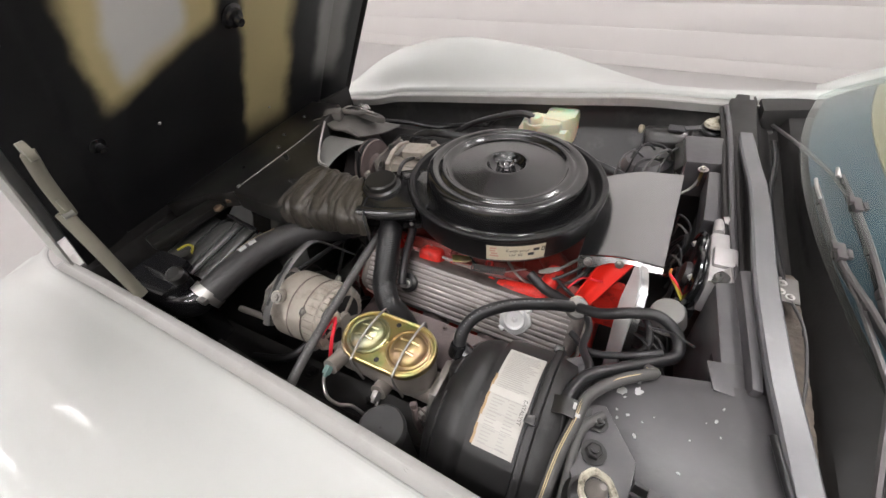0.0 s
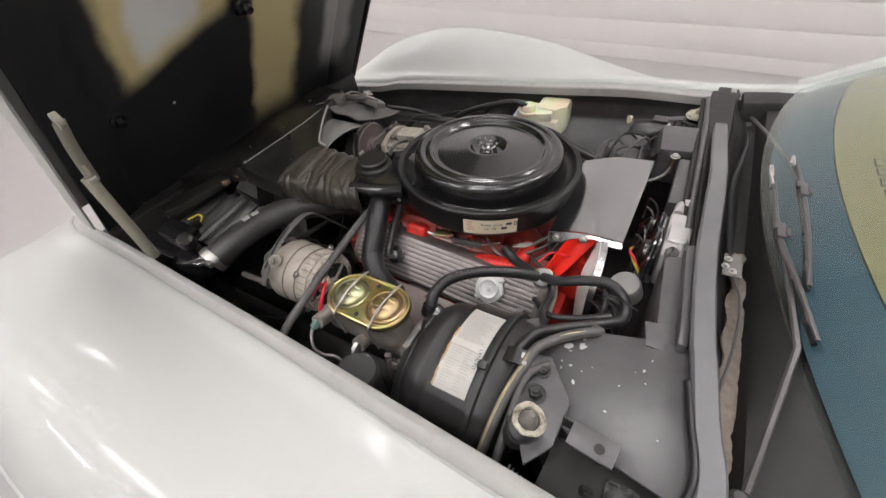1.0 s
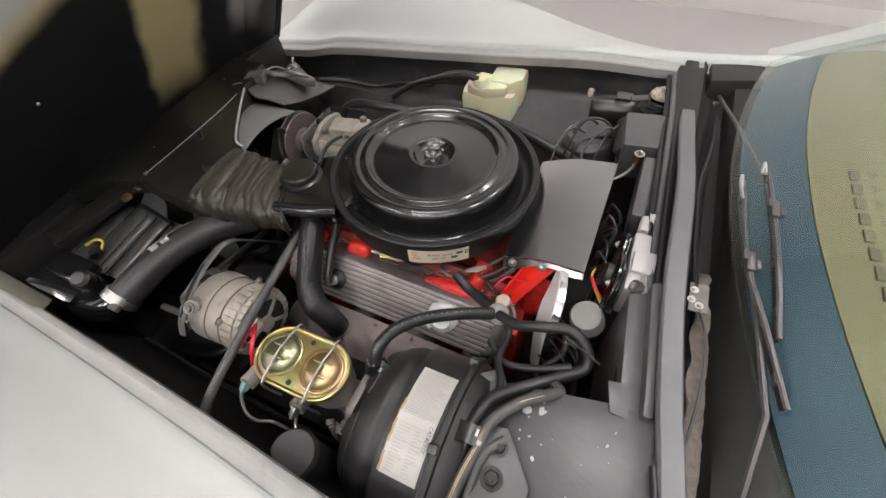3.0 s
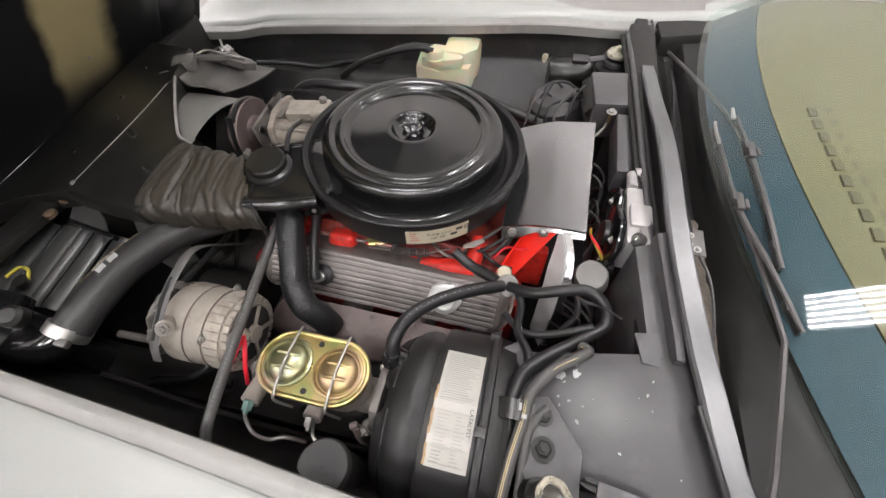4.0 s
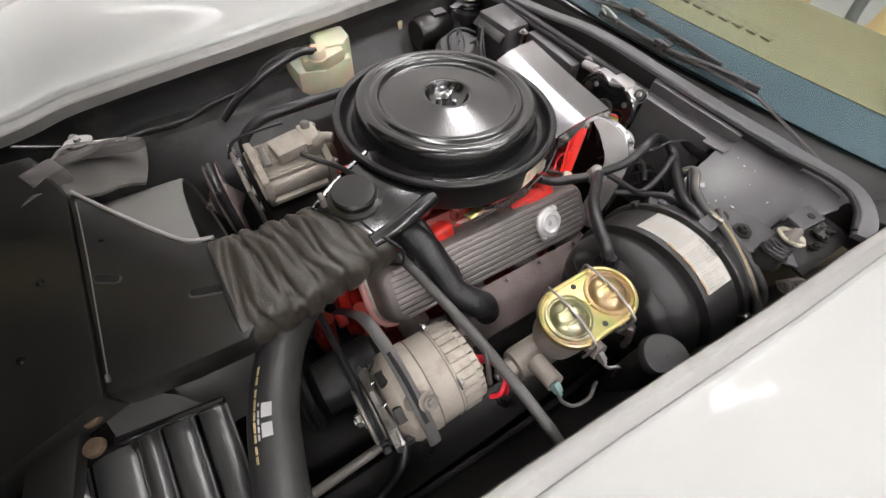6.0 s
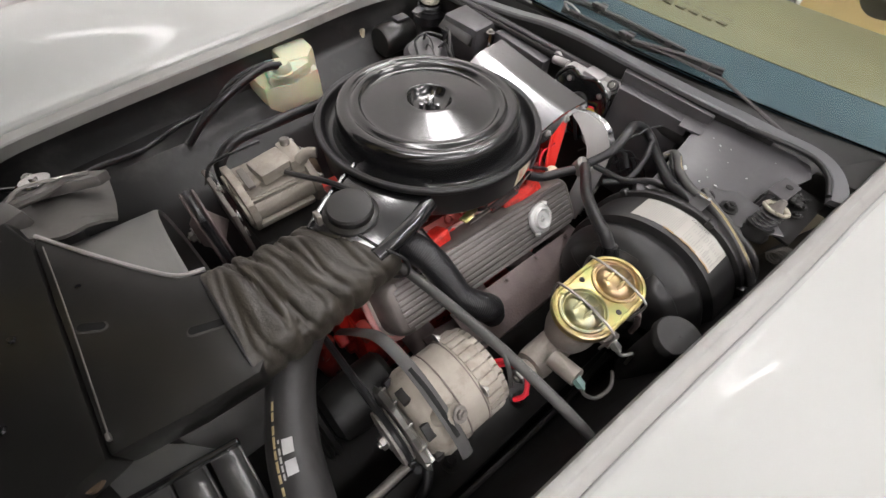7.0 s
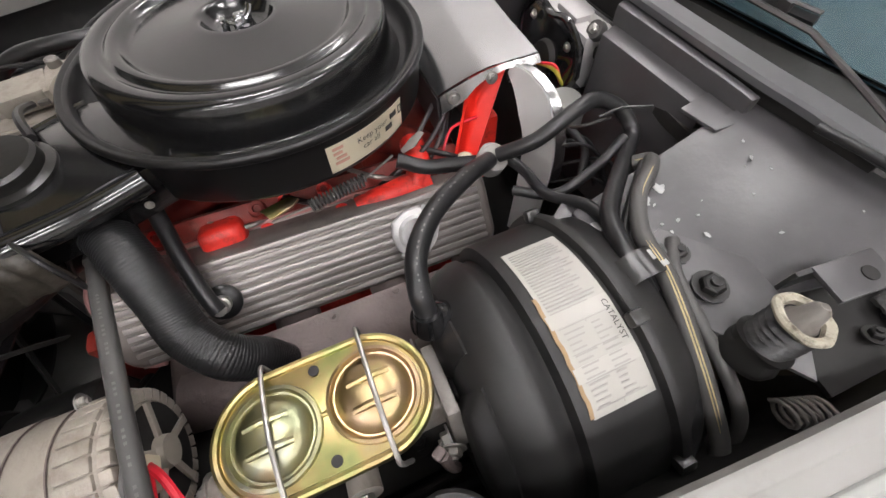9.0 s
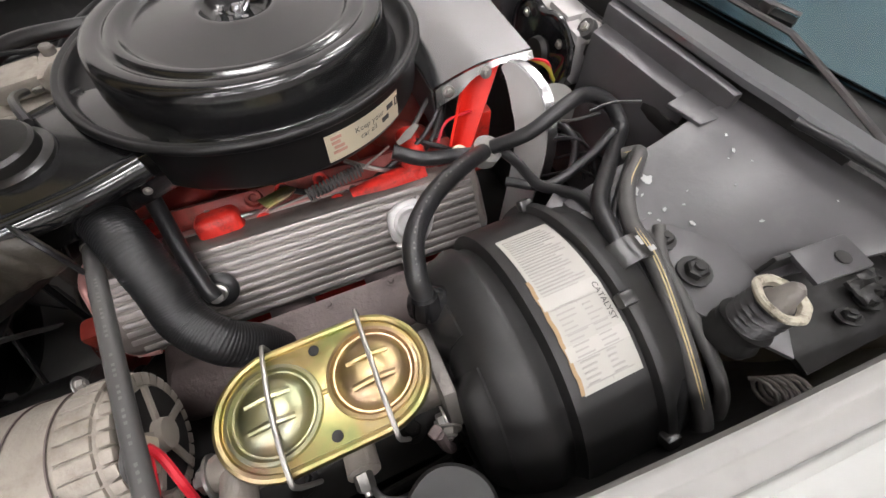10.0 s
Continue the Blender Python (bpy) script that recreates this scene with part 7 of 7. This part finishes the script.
part("thin_lead", tube([(0.318, -0.19, 0.74), (0.325, -0.22, 0.765), (0.35, -0.235, 0.78)], 0.002, 6), GREY_RUBBER, hs)

# ---- passenger side ----
jug = thing("washer_bottle", "yellowed translucent washer bottle with a screw cap", "bottle", (-0.05, 0.50, 0.57))
part("body", prism([(-0.135, 0.448), (-0.07, 0.43), (0.02, 0.455), (0.035, 0.545), (-0.02, 0.565), (-0.14, 0.55)], Matrix.Translation((0, 0, 0.535)), 0.147, 0.022), JUG, jug)
part("rear_body", prism([(-0.06, 0.475), (0.005, 0.468), (0.035, 0.50), (0.035, 0.565), (-0.06, 0.565)], Matrix.Translation((0, 0, 0.585)), 0.129, 0.016), JUG, jug)
part("shoulder", prism([(-0.115, 0.448), (-0.06, 0.435), (0.0, 0.455), (0.0, 0.51), (-0.10, 0.52)], Matrix.Translation((0, 0, 0.672)), 0.035, 0.012), JUG, jug)
part("cap", lathe([(0, 0.03), (0.018, 0.029), (0.0225, 0.022), (0.0225, 0.01), (0.027, 0.008), (0.027, 0), (0, 0)], (-0.074, 0.455, 0.699), (0, 0, 1), 28), JUG, jug)
part("hose", tube([(-0.077, 0.448, 0.724), (-0.12, 0.445, 0.733), (-0.20, 0.43, 0.718), (-0.28, 0.415, 0.69), (-0.338, 0.404, 0.652)], 0.009, 12), RUBBER, jug, "black rubber filler hose")
part("hose", tube([(-0.082, 0.47, 0.722), (-0.14, 0.475, 0.72), (-0.2, 0.475, 0.70), (-0.24, 0.48, 0.66)], 0.007, 10), RUBBER, jug)
solo("wing_cable", tube([(-0.24, 0.48, 0.66), (-0.34, 0.47, 0.655), (-0.42, 0.45, 0.645), (-0.50, 0.40, 0.68), (-0.56, 0.36, 0.70)], 0.007, 10), RUBBER, "black cable clipped along the far inner wing", "cable")
lt = thing("hood_latch_bracket", "dark pressed-steel bracket with a bright pin by the radiator", "bracket", (-0.54, 0.24, 0.70))
part("plate", sheet(lambda u, v: (-0.655 + 0.165 * u, 0.13 + 0.20 * v + 0.012 * math.sin(7 * u), 0.80 - 0.07 * v - 0.02 * u + 0.018 * math.sin(math.pi * u) - 0.04 * max(0, u - 0.8) + 0.006 * math.sin(9 * u + 4 * v)), 20, 12, 0.005), LATCHM, lt)
part("ridge", tube([(-0.64, 0.20, 0.792), (-0.60, 0.215, 0.80), (-0.56, 0.225, 0.797), (-0.53, 0.25, 0.786), (-0.50, 0.255, 0.775)], 0.008, 8), LATCHM, lt)
part("raised_ear", prism([(-0.05, -0.02), (0.055, -0.028), (0.07, 0.0), (0.045, 0.022), (0.0, 0.03), (-0.045, 0.024)], Matrix.Translation((-0.545, 0.255, 0.765)) @ Matrix.Rotation(radians(-24), 4, "X") @ Matrix.Rotation(radians(8), 4, "Y"), 0.018, 0.005), LATCHM, lt)
part("fold", box((-0.61, 0.19, 0.80), (0.05, 0.04, 0.028), 0.006, Matrix.Rotation(radians(25), 4, "Z")), LATCHM, lt)
part("ear_hole", lathe([(0, 0), (0.006, 0), (0.006, 0.001), (0, 0.001)], (-0.525, 0.262, 0.7795), (0.1, 0.3, 1), 16), BAY, lt)
part("pin", tube([(-0.70, 0.42, 0.715), (-0.64, 0.355, 0.74), (-0.60, 0.315, 0.755)], 0.0045, 10), CHROME, lt, "bright silver pin")
part("spring_wire", tube([(-0.60, 0.215, 0.805), (-0.575, 0.235, 0.81), (-0.53, 0.24, 0.80), (-0.50, 0.265, 0.775)], 0.0025, 8), STEEL, lt)
part("washer", lathe([(0, 0), (0.021, 0), (0.022, 0.002), (0.021, 0.005), (0.006, 0.006), (0.005, 0.010), (0, 0.010)], (-0.563, 0.266, 0.788), (0.05, 0.2, 1), 28), BRUSHED, lt, "bright round latch disc")
part("bolt", hexbolt((-0.575, 0.30, 0.772), (0.1, 0.3, 1), 0.008), STEEL, lt)
hc = thing("blower_case", "black ribbed blower case against the firewall", "blower", (0.32, 0.36, 0.60))
part("drum", lathe([(0, 0.12), (0.045, 0.118), (0.058, 0.105), (0.062, 0.06), (0.062, 0), (0, 0)], (0.265, 0.315, 0.615), (-0.15, -0.05, 1), 36), PANEL, hc)
part("wire_loop", tube([(0.215, 0.30, 0.725), (0.23, 0.33, 0.745), (0.27, 0.335, 0.75), (0.30, 0.31, 0.745)], 0.0035, 8), RUBBER, hc)
part("wire_loop", tube([(0.30, 0.30, 0.735), (0.285, 0.28, 0.75), (0.26, 0.275, 0.745)], 0.003, 8), RUBBER, hc)
part("box", box((0.362, 0.275, 0.745), (0.085, 0.11, 0.09), 0.008, Matrix.Rotation(radians(6), 4, "Z")), PANEL, hc, "square charcoal duct box")
part("slanted_face", plate([(0.30, 0.33, 0.76), (0.325, 0.325, 0.79), (0.335, 0.225, 0.79), (0.31, 0.225, 0.755)], 0.03, 0.004), BLACK_PLASTIC, hc)
part("rear_duct", box((0.385, 0.12, 0.755), (0.03, 0.16, 0.06), 0.006), PANEL, hc)
part("stud", tube([(0.358, 0.20, 0.745), (0.36, 0.202, 0.785)], 0.0035, 8), GOLD, hc)
part("stud_nut", hexbolt((0.36, 0.203, 0.783), (0, 0, 1), 0.006), STEEL, hc)
part("lead", tube([(0.36, 0.205, 0.765), (0.35, 0.19, 0.745), (0.325, 0.17, 0.735), (0.30, 0.17, 0.735)], 0.003, 8), GREY_PLASTIC, hc)
vcn = thing("bellows_cap", "black rubber bellows cap with a chipped pale top", "cap", (0.38, 0.465, 0.68))
VB = Vector((0.382, 0.463, 0.70))
bel = [(0, 0), (0.045, 0), (0.045, 0.02)]
for k in range(3):
    bel += [(0.034, 0.022 + 0.009 * k), (0.029, 0.026 + 0.009 * k)]
bel += [(0.024, 0.05), (0.027, 0.054), (0.024, 0.058), (0.008, 0.06), (0.006, 0.072), (0, 0.073)]
part("bellows", lathe(bel[:-6], VB, (0, 0, 1), 32), RUBBER, vcn)
part("top", lathe([(0, 0.045), (0.024, 0.047), (0.028, 0.052), (0.025, 0.057), (0.009, 0.059), (0.007, 0.07), (0, 0.071)], VB, (0, 0, 1), 28), WORN, vcn, "chipped pale top")
part("tab", box((0.34, 0.455, 0.74), (0.05, 0.02, 0.005), 0.002, Matrix.Rotation(radians(20), 4, "Z")), PANEL, vcn)
can = thing("vacuum_canister", "black vacuum canister on the far inner wing", "canister", (0.27, 0.50, 0.62))
part("tank", lathe([(0, -0.05), (0.036, -0.05), (0.042, -0.042), (0.042, 0.05), (0.036, 0.058), (0, 0.058)], (0.275, 0.49, 0.67), (1, 0.1, 0), 32), BLACK_PLASTIC, can)
part("bracket", box((0.30, 0.49, 0.715), (0.04, 0.03, 0.006), 0.002), PANEL, can)
sn = thing("pressure_switch", "small cream switch with a red lead", "switch", (0.21, 0.56, 0.63))
part("body", lathe([(0, 0), (0.009, 0), (0.009, 0.022), (0.006, 0.026), (0, 0.027)], (0.21, 0.556, 0.655), (0.1, 0, 1), 18), CREAM_PLASTIC, sn)
part("stem", tube([(0.21, 0.556, 0.655), (0.195, 0.545, 0.635), (0.18, 0.535, 0.63), (0.175, 0.53, 0.61)], 0.005, 10), BAY, sn)
part("lead", tube([(0.176, 0.53, 0.63), (0.166, 0.53, 0.605), (0.160, 0.53, 0.57), (0.159, 0.53, 0.545)], 0.0035, 8), RED_WIRE, sn, "red lead")
solo("heater_hose", tube([(-0.06, 0.30, 0.70), (0.05, 0.29, 0.72), (0.15, 0.26, 0.715), (0.25, 0.23, 0.70)], 0.013, 12), RUBBER, "black heater hose behind the air cleaner", "hose")
wires = thing("firewall_wiring", "bundle of thin grey and black wires behind the air cleaner", "wiring", (0.24, 0.26, 0.73))
rng = random.Random(21)
for k in range(5):
    x0, y0 = 0.19 + 0.022 * k, 0.20 + rng.uniform(-0.02, 0.04)
    part("wire", tube([(x0, y0, 0.72), (x0 + rng.uniform(-0.01, 0.02), y0 + 0.03, 0.765 + rng.uniform(-0.01, 0.015)), (x0 + 0.03, y0 + 0.075, 0.77 + rng.uniform(-0.012, 0.01)), (x0 + 0.05, y0 + 0.11, 0.735)], rng.uniform(0.002, 0.0034), 7), (GREY_RUBBER, RUBBER, RUBBER)[k % 3], wires)
for k in range(6):
    y0 = 0.08 - 0.03 * k
    part("wire", tube([(0.335, y0 + 0.03, 0.70), (0.345 + rng.uniform(-0.008, 0.008), y0 + 0.01, 0.745), (0.352 + rng.uniform(-0.01, 0.01), y0 - 0.02, 0.735), (0.34, y0 - 0.05, 0.69)], rng.uniform(0.0022, 0.004), 7), (RUBBER, GREY_RUBBER, RUBBER)[k % 3], wires)
# Pump body and pulley are coloured black to pass for the void's shade.
pump = thing("steering_pump", "steering pump below the alternator, coloured black for the shaded void", "pump", (-0.34, -0.27, 0.55))
part("body", lathe([(0, -0.40), (0.03, -0.40), (0.045, -0.39), (0.05, -0.36), (0.05, -0.29), (0.04, -0.28), (0, -0.28)], (0, -0.265, 0.60), AX, 28), INNER, pump)
part("pulley", lathe([(0, -0.425), (0.05, -0.425), (0.055, -0.42), (0.045, -0.415), (0.055, -0.41), (0.05, -0.404), (0, -0.404)], (0, -0.265, 0.60), AX, 32), INNER, pump)
part("hose", tube([(-0.31, -0.30, 0.63), (-0.30, -0.36, 0.60), (-0.33, -0.43, 0.58), (-0.42, -0.46, 0.57)], 0.009, 10), RUBBER, pump)
rail = thing("frame_rail", "dirty black chassis rail below the inner wing", "chassis rail", (-0.2, -0.43, 0.36))
part("rail", box((-0.2, -0.435, 0.50), (1.1, 0.07, 0.10), 0.012), BAY, rail)
for x in (-0.28, -0.12, 0.02):
    part("bolt", hexbolt((x, -0.43, 0.551), (0, 0, 1), 0.010), BAY, rail)
part("line", tube([(-0.50, -0.47, 0.60), (-0.3, -0.48, 0.585), (-0.1, -0.485, 0.60), (0.05, -0.48, 0.59)], 0.005, 8), BAY, rail)

rng = random.Random(77)
for k in range(7):
    x0, y0, z0 = 0.285 + rng.uniform(0, 0.03), -0.18 - 0.014 * k, 0.70 + rng.uniform(-0.02, 0.03)
    part("thin_lead", tube([(x0, y0 + 0.03, z0), (x0 + 0.025, y0, z0 + 0.03), (x0 + 0.045, y0 - 0.02, z0 + 0.02), (x0 + 0.05, y0 - 0.05, z0 - 0.02)], rng.uniform(0.0015, 0.0025), 7), RUBBER, hs)
